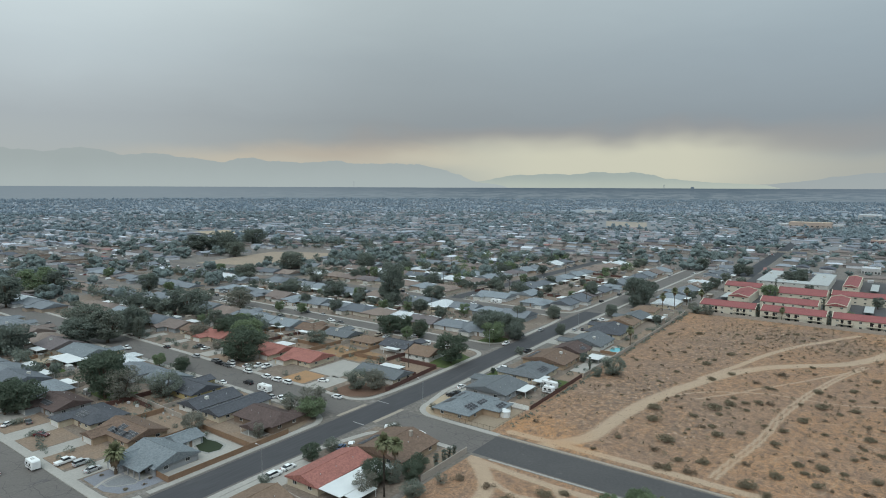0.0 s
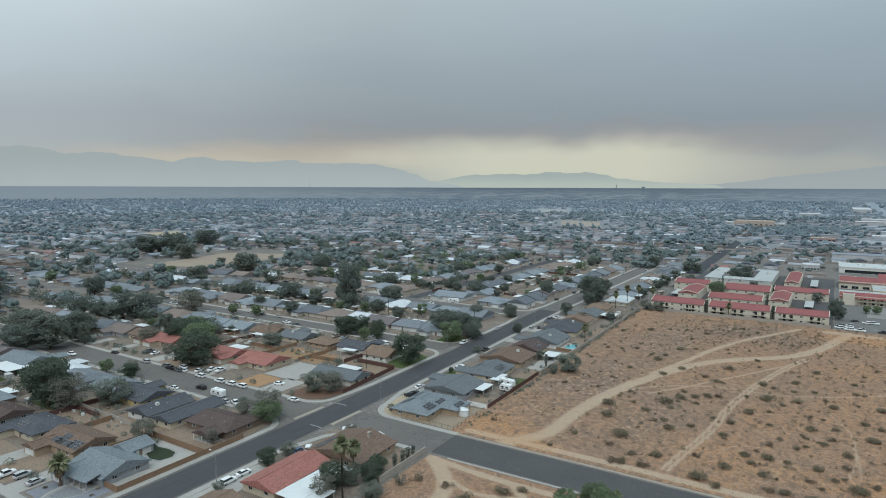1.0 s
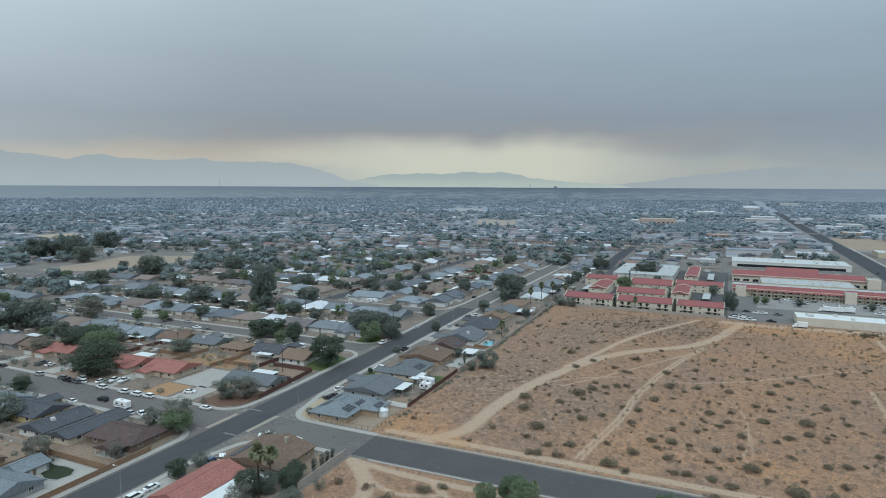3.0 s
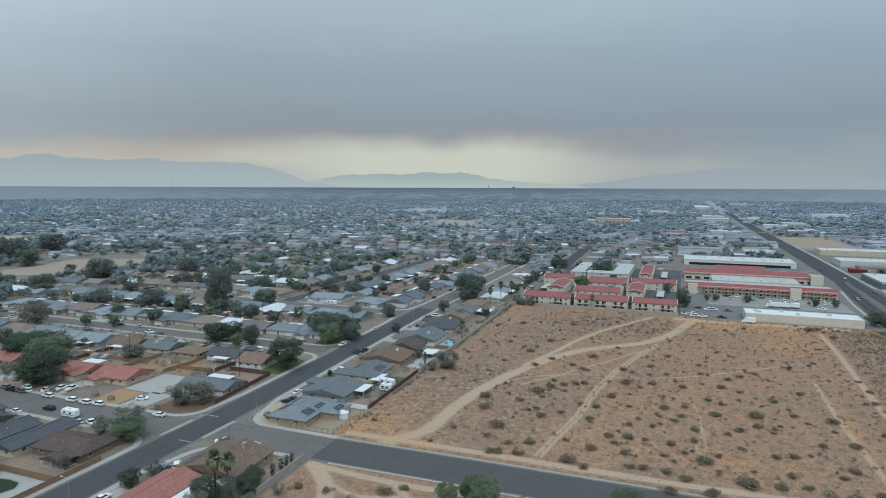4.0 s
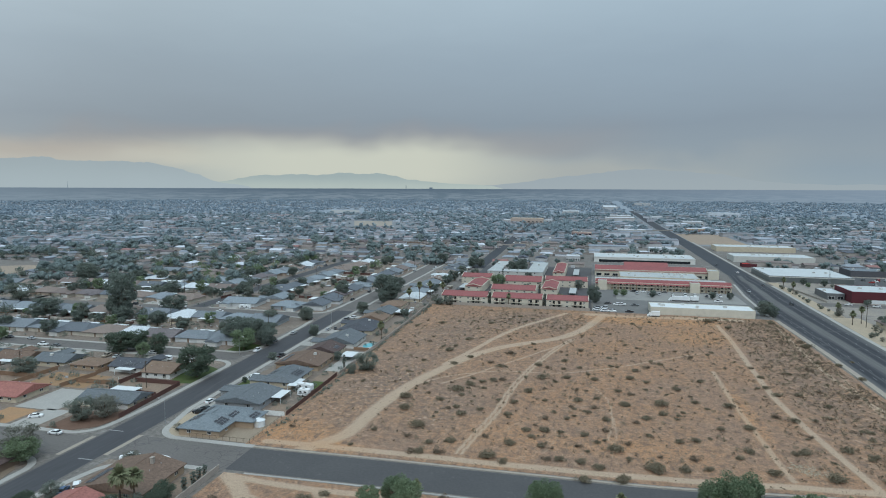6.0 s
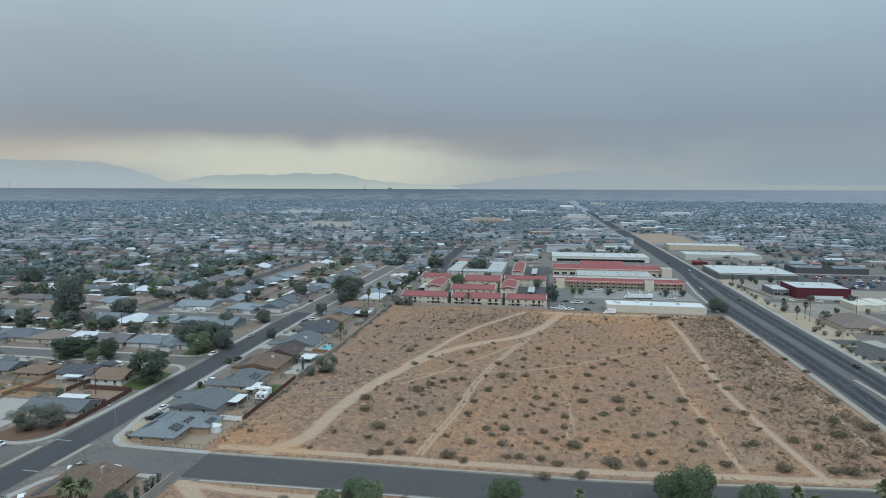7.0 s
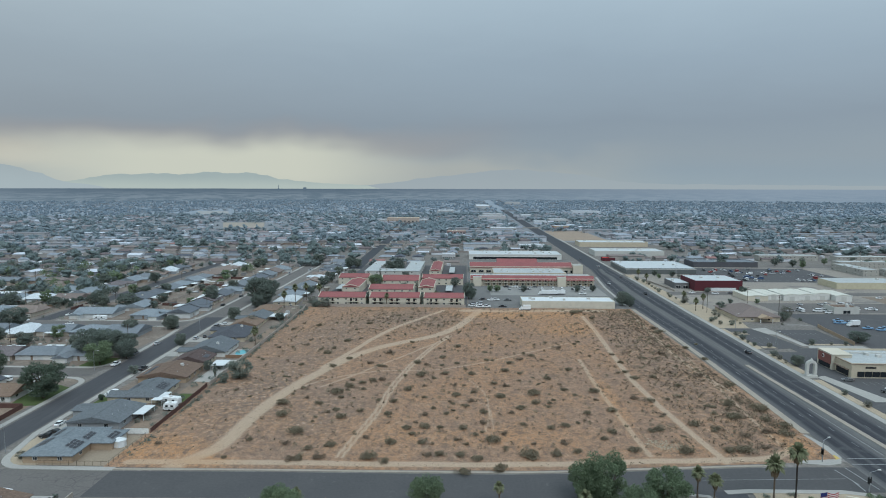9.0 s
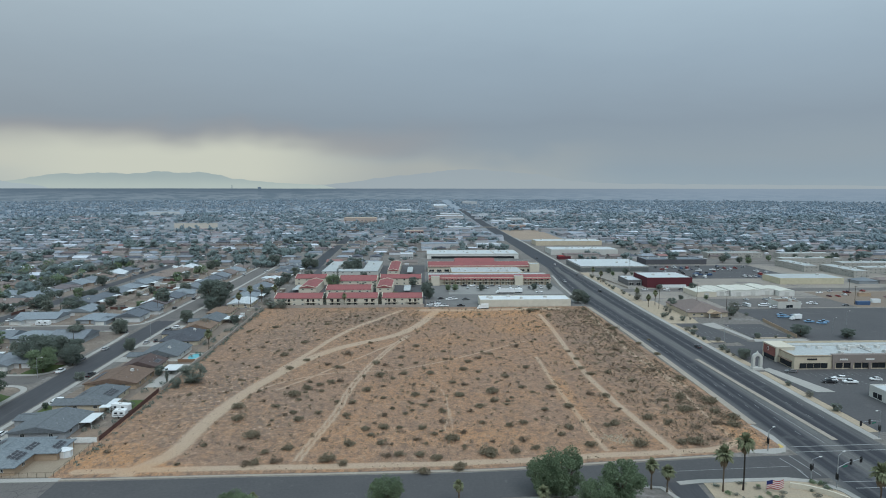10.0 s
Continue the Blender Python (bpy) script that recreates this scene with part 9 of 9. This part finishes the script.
def low_brush(rng):
    while True:
        k = rng.random()
        if k < 0.45:
            x, y = 109 - abs(rng.normal(0, 24)), rng.uniform(182, 406)
        elif k < 0.58:
            x, y = -30 + rng.normal(0, 26), min(370 + rng.normal(0, 20), 406)
        else:
            x, y = rng.uniform(-98, 108), rng.uniform(180, 406)
        on_track = any(abs(x - tx) + abs(y - ty) < 4 for line, w_, p_ in TRACKS[:3] for tx, ty in line)
        if not on_track:
            return x, y


def stones(rng):
    if rng.random() < 0.06:
        return 62 + rng.normal(0, 3), 188 + rng.normal(0, 2), rng.uniform(0.2, 0.5), rng.uniform(0.1, 0.4)
    return rng.uniform(-99, 108), rng.uniform(181, 408), rng.uniform(0.08, 0.28), rng.uniform(0.05, 0.16)


me = scatter(24000, 6, stones)
me.materials.append(SAND)
bushes(71, 3400, low_brush, SAGE_DRY, "low_brush", "low brown brush scattered over the dirt lot", 34, 0.17, (0.35, 1.2), lot_height)
bushes(72, 700, low_brush, SAGE, "low_brush", "low grey-green brush scattered over the dirt lot", 40, 0.16, (0.5, 1.5), lot_height)
tagged(new("loose_stones", me), "pale loose stones and rubble on the dirt", "stones", "", "stuff")


# ---- the rest of the town, too many to count ----
def place_lite(x, y, face):
    """A plain ranch house further off: walls and a roof with a garage wing."""
    w, dd = R2.uniform(16, 19), R2.uniform(13, 16.5)
    rf, wl = R2.choice(ROOF_MIX), R2.choice(["cream", "white", "tan", "grey"])
    t = thing("house", "low ranch house with %s shingle roof and %s walls" % (rf, wl), "house", pose(x, y, 0, 0, 0, FACE[face] + 1.5), "houses of the town")
    hip = R2.choice((0, 0, 1))
    a, b = w / 2, dd / 2
    walls = Shape().box(-a, -b, 0, a, b, 2.7).box(-a, -b - 4, 0, -a + 6.5, -b, 2.7)
    if not hip:
        walls.face((a, -b, 2.7), (a, b, 2.7), (a, 0, 2.7 + b * 0.3)).face((-a, b, 2.7), (-a, -b, 2.7), (-a, 0, 2.7 + b * 0.3))
    part("wall", walls, WALLS_HAZED[wl], t)
    part("roof", roof_shape(roof_shape(Shape(), -a, -b, a, b, 2.7, 0.3, 0.6, hip), -a, -b - 4, -a + 6.5, 0, 2.7, 0.3, 0.5, hip, "y"), ROOFS_HAZED[rf], t)


PHI = (1 + 5 ** 0.5) / 2
ICO = np.array([(0, 1, PHI), (0, -1, PHI), (0, 1, -PHI), (0, -1, -PHI), (1, PHI, 0), (-1, PHI, 0), (1, -PHI, 0), (-1, -PHI, 0), (PHI, 0, 1), (-PHI, 0, 1), (PHI, 0, -1), (-PHI, 0, -1)]) / (1 + PHI ** 2) ** 0.5
ICO_FACES = [f for f in itertools.combinations(range(12), 3) if all(np.linalg.norm(ICO[a] - ICO[b]) < 1.1 for a, b in itertools.combinations(f, 2))]
ICO_TRI = np.array(ICO_FACES)


def crown(V, F, count, rng, x, y, h, R, blobs, leaves, size):
    """One leafy crown: ragged clumps with loose leaves round them; returns the count of corners so far."""
    br = R * rng.uniform(0.3, 0.62, blobs)
    off = rng.normal(0, R * 0.5, (blobs, 2))
    z = np.maximum(h * rng.uniform(0.35, 0.82, blobs) - 0.3 * np.hypot(off[:, 0], off[:, 1]), br * 0.7)
    c = np.column_stack([x + off[:, 0], y + off[:, 1], z])
    clumps = c[:, None] + ICO[None] * (br[:, None] * rng.uniform(0.7, 1.2, (blobs, 12)))[:, :, None] * np.array([1, 1, 0.85])
    V.append(clumps.reshape(-1, 3))
    start = count + 12 * np.arange(blobs)
    F += (start[:, None, None] + ICO_TRI[None]).reshape(-1, 3).tolist()
    count += 12 * blobs
    which = np.arange(leaves) % blobs
    u = rng.normal(size=(leaves, 3))
    p = c[which] + u / np.linalg.norm(u, axis=1)[:, None] * (br[which] * rng.uniform(0.85, 1.2, leaves))[:, None]
    d, e = rng.normal(size=(leaves, 3)) * size, rng.normal(size=(leaves, 3)) * size
    V.append(np.stack([p - d, p + e, p + d, p - e], 1).reshape(-1, 3))
    F += (count + np.arange(4 * leaves).reshape(-1, 4)).tolist()
    return count + 4 * leaves


def town(seed, inner, outer, keep, name, wall, roof, leaf, blobs, leaves, size, trees_per):
    """Houses and trees on a grid of streets between two distances; keep(x, y): whether a lot is free."""
    rng = np.random.default_rng(seed)
    HV, HF, HK, TV, TF, corners = [], [], [], [], [], 0
    for gy in np.arange(-1500, outer, 48.75):
        for gx in np.arange(-outer, outer, 19.5):
            x, y = gx + rng.uniform(-2, 2), gy + rng.uniform(-3, 3) + 10
            r = math.hypot(x, y)
            az_ = math.degrees(math.atan2(x, y))
            if not (inner < r < outer) or not (-78 < az_ < 42) or not keep(x, y):
                continue
            p = 0.93 if r < 1200 else (0.55 if r < 2000 else 0.24)
            if r < 640 and rng.random() < 0.95:
                place_lite(x, y, "S" if int(gy / 48.75) % 2 else "N")
            elif rng.random() < p:
                w, dd, h = rng.uniform(6, 8.6), rng.uniform(4.6, 6.6), rng.uniform(2.6, 3.2)
                if rng.random() < (0.03 if abs(x - 140) > 130 else 0.35):
                    w, dd, h = rng.uniform(12, 26), rng.uniform(8, 14), rng.uniform(4, 7)
                if rng.random() < 0.25:
                    w, dd = dd, w
                i = len(HV)
                pk = h + (min(w, dd) * rng.uniform(0.2, 0.34) if w < 10 else 0.4)
                c, s_ = math.cos(0.02), math.sin(0.02)
                q = [(-w, -dd, 0), (w, -dd, 0), (w, dd, 0), (-w, dd, 0), (-w, -dd, h), (w, -dd, h), (w, dd, h), (-w, dd, h)]
                o = 0.5
                hipx = rng.choice([0.0, 0.0, 0.5])
                if w >= dd:
                    top = [(-w - o, -dd - o, h), (w + o, -dd - o, h), (w + o, dd + o, h), (-w - o, dd + o, h), (-w - o + hipx * dd, 0, pk), (w + o - hipx * dd, 0, pk)]
                    rf = [(0, 1, 5, 4), (2, 3, 4, 5), (1, 2, 5), (3, 0, 4)]
                else:
                    top = [(-w - o, -dd - o, h), (w + o, -dd - o, h), (w + o, dd + o, h), (-w - o, dd + o, h), (0, -dd - o + hipx * w, pk), (0, dd + o - hipx * w, pk)]
                    rf = [(1, 2, 5, 4), (3, 0, 4, 5), (0, 1, 4), (2, 3, 5)]
                HV += [(x + a * c - b * s_, y + a * s_ + b * c, z) for a, b, z in q]
                HF += [(i, i + 1, i + 5, i + 4), (i + 1, i + 2, i + 6, i + 5), (i + 2, i + 3, i + 7, i + 6), (i + 3, i, i + 4, i + 7)]
                HK += [0] * 4
                j = len(HV)
                HV += [(x + a * c - b * s_, y + a * s_ + b * c, z) for a, b, z in top]
                HF += [tuple(j + k for k in f) for f in rf]
                HK += [1] * 4
                for e_ in range(0 if r > 1500 else rng.integers(0, 4)):
                    # a patio cover, a van, a shed or a paved drive beside the house
                    j = len(HV)
                    ex, ey = x + rng.uniform(-9, 9), y + rng.choice([-1, 1]) * (dd + rng.uniform(2, 9))
                    a, b, z = rng.uniform(1.2, 4), rng.uniform(1.2, 3), rng.choice([0.07, rng.uniform(1.5, 2.6)])
                    HV += [(ex - a, ey - b, 0), (ex + a, ey - b, 0), (ex + a, ey + b, 0), (ex - a, ey + b, 0), (ex - a, ey - b, z), (ex + a, ey - b, z), (ex + a, ey + b, z), (ex - a, ey + b, z)]
                    HF += [tuple(j + k for k in f) for f in ((0, 1, 5, 4), (1, 2, 6, 5), (2, 3, 7, 6), (3, 0, 4, 7), (4, 5, 6, 7))]
                    HK += [0] * 5
            grove = 0.5 + 3.4 * max(0.0, noise.noise(Vector((x * 0.007, y * 0.006, seed))) + 0.14)
            for k in range(rng.poisson(trees_per * grove * (1.0 if r < 2000 else 0.6))):
                tx, ty, th = x + rng.uniform(-10, 10), y + rng.uniform(8, 26) * rng.choice([-1, 1]), rng.choice([rng.uniform(3, 6), rng.uniform(5, 9), rng.uniform(7, 14)])
                corners = crown(TV, TF, corners, rng, tx, ty, th, th * rng.uniform(0.4, 0.65), blobs, leaves, size)
    me = bpy.data.meshes.new(name + "_houses")
    me.from_pydata(HV, [], HF)
    me.materials.append(wall)
    me.materials.append(roof)
    me.polygons.foreach_set("material_index", HK)
    tagged(new(name + "_houses", me), "sea of low roofs and pale walls stretching away", "houses", "", "stuff")
    mt = bpy.data.meshes.new(name + "_trees")
    mt.from_pydata(np.concatenate(TV).tolist(), [], TF)
    mt.materials.append(leaf)
    tagged(new(name + "_trees", mt), "scattered haze-tinted green street trees among roofs", "trees", "", "stuff")


# low commercial blocks along the main road and beyond: west, south, east, north, height, wall, roof, label
FAR_CREAM, FAR_WHITE, FAR_RUST = surface("pale far stucco", (0.42, 0.42, 0.42), big=0.2, fine=2), surface("white far roof", (0.5, 0.52, 0.55), big=0.1, fine=1), surface("red-brown far fascia", (0.3, 0.21, 0.2), big=0.2, fine=2)
FAR_YELLOW = surface("yellow far fascia", (0.48, 0.37, 0.2), big=0.2, fine=2)
FAR_BLOCKS = [
    (35, 1580, 106, 1625, 10, FAR_CREAM, FAR_WHITE, "pale two-storey store with a rust-coloured band", FAR_RUST),
    (48, 1640, 100, 1690, 13, FAR_CREAM, FAR_WHITE, "tall pale hall behind the store", None),
    (-88, 1970, -38, 2050, 11, FAR_CREAM, FAR_WHITE, "pale hall with a white roof among trees", None),
    (45, 2390, 96, 2640, 14, FAR_CREAM, FAR_WHITE, "long pale building by the far main road", None),
    (205, 3150, 280, 3200, 14, FAR_CREAM, FAR_WHITE, "far flat white-roofed shed", None),
    (158, 1735, 186, 1770, 8, FAR_WHITE, FAR_WHITE, "white store beside the far main road", None),
    (158, 1405, 187, 1440, 7, FAR_WHITE, FAR_WHITE, "white shop beside the far main road", None),
    (175, 1220, 210, 1250, 7, FAR_RUST, FAR_WHITE, "red-brown shop with a yellow fascia", FAR_YELLOW),
    (205, 1500, 250, 1540, 7, FAR_CREAM, FAR_WHITE, "pale cream shop block", None),
    (348, 2015, 436, 2060, 9, FAR_WHITE, FAR_WHITE, "long white store with a flat roof", None),
    (50, 1190, 100, 1225, 5, FAR_CREAM, FAR_WHITE, "low pale workshop with a white roof", None),
    (74, 830, 109, 850, 4.5, FAR_WHITE, FAR_WHITE, "low white shop by the main road", None),
    (44, 832, 61, 846, 4, FAR_CREAM, FAR_WHITE, "small pale stucco workshop with a white roof", None),
    (-26, 702, -11, 722, 5, FAR_CREAM, FAR_WHITE, "square pale house with a white roof", None),
    (-32, 1102, 2, 1122, 4.5, FAR_RUST, TAN_ROOF, "low red-brown building among trees", None),
]
for x0, y0, x1, y1, h, wall_, roof_, label_, band_ in FAR_BLOCKS:
    flat_building(x0, y0, x1, y1, h, wall_, roof_, label_, "building", 2, "S", 6, name="store", band=band_)
for x0, y0, x1, y1, h in ((-208, 1494, -190.3, 1530, 5.5), (-111.7, 1506, -92, 1540, 5.0)):
    flat_building(x0, y0, x1, y1, h, FAR_CREAM, FAR_WHITE, "low pale wing beside the school hall", "school", 1, "S", 3, name="school_wing")


def free_near(x, y):
    if any(b[0] - 12 < x < b[2] + 12 and b[1] - 14 < y < b[3] + 12 for b in FAR_BLOCKS):
        return False
    if x > -440 and y < 628 and x < 116 and not (x < -300 and y > 455):
        return False
    if 108 + (14 if y > 760 else 0) < x < 162 + y * 0.004 - (10 if y > 760 else 0) or (-172 < x < -95 and 600 < y < 1560 and abs(x + 112 + (y - 620) * 0.025) < 11):
        return False
    if 0 < x < 365 and y < 690 or 360 < x < 485 and 530 < y < 725 or 0 < x < 430 and y < 405:
        return False
    if -5 < x < 125 and y < 755 or -115 < x < 2 and y < 645:
        return False
    if 108 < x < 262 and 730 < y < 930:
        return False
    if 145 < x < 232 and 940 < y < 1190:
        return False
    if -632 < x < -508 and 355 < y < 535 or -1010 < x < -890 and 590 < y < 680:
        return False
    if 1238 < y < 1455 and abs(x + 490 + (y - 1347) * 0.38) < 62 or 1850 < y < 2170 and abs(x + 836 + (y - 2010) * 0.4) < 70:
        return False
    return not (-225 < x < -85 and 1460 < y < 1580)


# Town colours are shifted paler and bluer to carry haze.
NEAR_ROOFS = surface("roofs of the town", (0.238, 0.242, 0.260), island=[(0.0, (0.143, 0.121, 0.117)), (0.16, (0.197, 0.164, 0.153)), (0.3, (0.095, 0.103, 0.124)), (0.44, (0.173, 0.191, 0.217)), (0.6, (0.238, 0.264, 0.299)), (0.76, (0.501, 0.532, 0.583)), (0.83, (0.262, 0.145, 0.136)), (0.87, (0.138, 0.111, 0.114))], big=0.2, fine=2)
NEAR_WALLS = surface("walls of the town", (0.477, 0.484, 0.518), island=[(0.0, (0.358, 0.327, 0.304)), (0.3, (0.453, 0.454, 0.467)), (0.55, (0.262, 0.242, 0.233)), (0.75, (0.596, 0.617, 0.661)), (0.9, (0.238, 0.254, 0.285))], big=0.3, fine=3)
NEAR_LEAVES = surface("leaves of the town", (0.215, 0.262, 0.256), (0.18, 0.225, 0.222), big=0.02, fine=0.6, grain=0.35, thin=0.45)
# Farther rings: more blue-grey haze mixed into every roof, wall and leaf colour.
MID_ROOFS = surface("hazed roofs of the outer town", (0.269, 0.275, 0.301), island=[(0.0, (0.214, 0.213, 0.228)), (0.18, (0.239, 0.235, 0.248)), (0.34, (0.194, 0.210, 0.243)), (0.5, (0.246, 0.268, 0.307)), (0.66, (0.293, 0.321, 0.367)), (0.8, (0.467, 0.497, 0.556)), (0.89, (0.258, 0.214, 0.221))], big=0.2, fine=2)
MID_WALLS = surface("hazed walls of the outer town", (0.395, 0.404, 0.440), island=[(0.0, (0.343, 0.341, 0.353)), (0.35, (0.427, 0.436, 0.469)), (0.6, (0.281, 0.283, 0.301)), (0.8, (0.529, 0.551, 0.603))], big=0.3, fine=3)
MID_LEAVES = surface("hazed leaves of the outer town", (0.28, 0.338, 0.365), (0.238, 0.296, 0.323), big=0.015, fine=0.5, grain=0.28, thin=0.45)
FAR_ROOFS = surface("hazed roofs of the far town", (0.263, 0.275, 0.295), island=[(0.0, (0.215, 0.24, 0.266)), (0.3, (0.23, 0.252, 0.276)), (0.55, (0.245, 0.27, 0.298)), (0.86, (0.33, 0.359, 0.393)), (0.9, (0.21, 0.212, 0.222))], big=0.2, fine=2)
FAR_WALLS = surface("hazed walls of the far town", (0.330, 0.345, 0.369), island=[(0.0, (0.26, 0.284, 0.31)), (0.4, (0.28, 0.302, 0.328)), (0.7, (0.245, 0.267, 0.293)), (0.9, (0.31, 0.335, 0.366))], big=0.3, fine=3)
FAR_LEAVES = surface("hazed leaves of the far town", (0.275, 0.334, 0.385), (0.245, 0.304, 0.355), big=0.01, fine=0.4, grain=0.15, thin=0.45)
setting("field", Shape().prism([(-592, 362), (-534, 384), (-519, 500), (-540, 526), (-622, 486)], 0, 0.06), surface("bare field dirt", (0.285, 0.225, 0.172), (0.235, 0.19, 0.15), big=0.05, fine=0.6, grain=0.3), "long strip of bare dirt between the houses", "ground")
setting("field", Shape().prism(rect(-1005, 595, -895, 675), 0, 0.06), SAND, "bare dirt field among the houses", "ground")
setting("field", Shape().prism([(-497, 1251), (-413, 1256), (-475, 1446), (-572, 1439)], 0, 0.06), surface("bare playing field", (0.29, 0.25, 0.205), (0.25, 0.22, 0.19), big=0.02, fine=0.4), "bare tan school playing field far off", "ground")
setting("field", Shape().prism([(-835, 1880), (-729, 1880), (-835, 2154), (-945, 2154)], 0, 0.05), surface("dry grass field", (0.29, 0.28, 0.27), (0.25, 0.25, 0.25), big=0.02, fine=0.4), "pale bare yard of a school far off", "ground")
setting("field", Shape().prism(rect(150, 960, 224, 1180), 0, 0.05), surface("pale brown dirt", (0.285, 0.215, 0.16), (0.24, 0.19, 0.15), big=0.03, fine=0.5), "bare pale brown dirt lot beside the main road", "ground")
# ground of the far and outer town, blue-grey haze painted into its colour
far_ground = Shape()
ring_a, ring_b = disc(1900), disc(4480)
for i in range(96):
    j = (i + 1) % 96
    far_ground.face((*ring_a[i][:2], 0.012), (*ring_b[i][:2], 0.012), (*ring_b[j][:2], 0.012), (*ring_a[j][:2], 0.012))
setting("far_ground", far_ground, surface("hazed far ground", (0.225, 0.252, 0.282), (0.19, 0.22, 0.252), big=0.004, fine=0.05, grain=0.2, spots=(0.01, 0.58, (0.21, 0.205, 0.2), 0.6)), "grey haze-tinted ground of the far town", "ground")
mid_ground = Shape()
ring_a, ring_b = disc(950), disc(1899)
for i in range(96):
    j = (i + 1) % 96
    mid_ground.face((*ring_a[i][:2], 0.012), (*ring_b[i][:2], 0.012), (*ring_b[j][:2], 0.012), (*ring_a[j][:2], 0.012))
setting("outer_ground", mid_ground, surface("hazed outer ground", (0.19, 0.196, 0.205), (0.158, 0.17, 0.184), big=0.008, fine=0.1, grain=0.3, spots=(0.03, 0.57, (0.249, 0.247, 0.250), 0.7)), "haze-tinted grey-brown ground of the outer town", "ground")
town_streets, town_walls, town_cars = Shape(), Shape(), Shape()
RT = random.Random(83)
for k in range(-2, 42):
    street = k % 2 == 0
    y = -1500 + 48.75 * (k + 31) + 34.4
    x = -1900.0
    while x < 900:
        L = 19.5 * RT.randint(3, 9)
        r = math.hypot(x + L / 2, y)
        if r < 2000 and free_near(x, y) and free_near(x + L, y) and free_near(x + L / 2, y):
            if street:
                ribbon([(x, y), (x + L, y)], 10.5, ROAD_Z + 0.01, s=town_streets)
                for j in range(int(L / 13) if r < 1300 else 0):
                    cx, cy = x + RT.uniform(0, L), y + RT.choice((-4, 4, -9, 9, 11))
                    a, b = (2.2, 0.9) if abs(cy - y) < 5 else (0.9, 2.2)
                    town_cars.box(cx - a, cy - b, 0.3, cx + a, cy + b, 0.95, inset=0.08).box(cx - a * 0.6, cy - b * 0.75, 0.9, cx + a * 0.6, cy + b * 0.75, RT.uniform(1.4, 1.9), inset=0.2)
            elif r < 1500:
                raised([(x, y + RT.uniform(-1, 1)), (x + L, y)], 0.2, 0, 1.8, town_walls)
                for j in range(int(L / 19.5)):
                    u = x + j * 19.5 + RT.uniform(-2, 2)
                    raised([(u, y - RT.uniform(10, 16)), (u, y + RT.uniform(10, 16))], 0.2, 0, 1.7, town_walls)
        x += L
setting("town_streets", town_streets, ASPHALT, "grey asphalt streets between rows of houses", "road")
tagged(part("town_walls", town_walls, surface("yard walls of the town", (0.3, 0.28, 0.26), island=[(0.0, (0.33, 0.3, 0.27)), (0.3, (0.2, 0.15, 0.125)), (0.5, (0.4, 0.38, 0.36)), (0.75, (0.25, 0.22, 0.2))])), "block walls and board fences between the yards", "walls", "", "stuff")
tagged(part("town_cars", town_cars, surface("cars of the town", (0.5, 0.5, 0.5), rough=0.4, island=[(0.0, (0.72, 0.73, 0.74)), (0.42, (0.4, 0.41, 0.43)), (0.62, (0.05, 0.05, 0.055)), (0.8, (0.16, 0.17, 0.18)), (0.93, (0.2, 0.05, 0.05))])), "parked cars along the streets of the town", "cars", "", "stuff")
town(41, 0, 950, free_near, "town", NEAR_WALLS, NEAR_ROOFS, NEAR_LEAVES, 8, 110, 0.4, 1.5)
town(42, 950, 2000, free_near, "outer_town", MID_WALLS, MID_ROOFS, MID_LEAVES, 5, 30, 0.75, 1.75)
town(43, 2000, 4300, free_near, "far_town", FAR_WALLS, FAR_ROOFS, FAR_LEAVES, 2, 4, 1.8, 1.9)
def school_grove(rng):
    return rng.uniform(-507, -215), rng.uniform(1379, 1660)


def road_grove(rng):
    return rng.uniform(-90, 30), rng.uniform(1225, 1400)


yard_trees(95, 110, road_grove, MID_LEAVES, "road_grove", "dense dark grove of trees beside the main road", 110, 1.5)
yard_trees(94, 200, school_grove, MID_LEAVES, "school_grove", "dark grove of trees beside a far school", 90)
# antenna and towers on the plain, glowing in its painted haze colours
FAR_STEEL_HAZE = haze_plain("far steel as hazy glow")
for az_, hh, w in ((-44.7, 40, 2.0), (-16.9, 22, 5.0), (-14.6, 9, 26.0)):
    t = thing("far_tower", "thin grey tower on the far plain", "tower", pose(4300 * math.sin(radians(az_)), 4300 * math.cos(radians(az_)), 0, 0, 0, -az_))
    part("shaft", Shape().box(-w / 2, -w / 2, 0, w / 2, w / 2, 80 + hh, inset=w * 0.1), FAR_STEEL_HAZE, t)
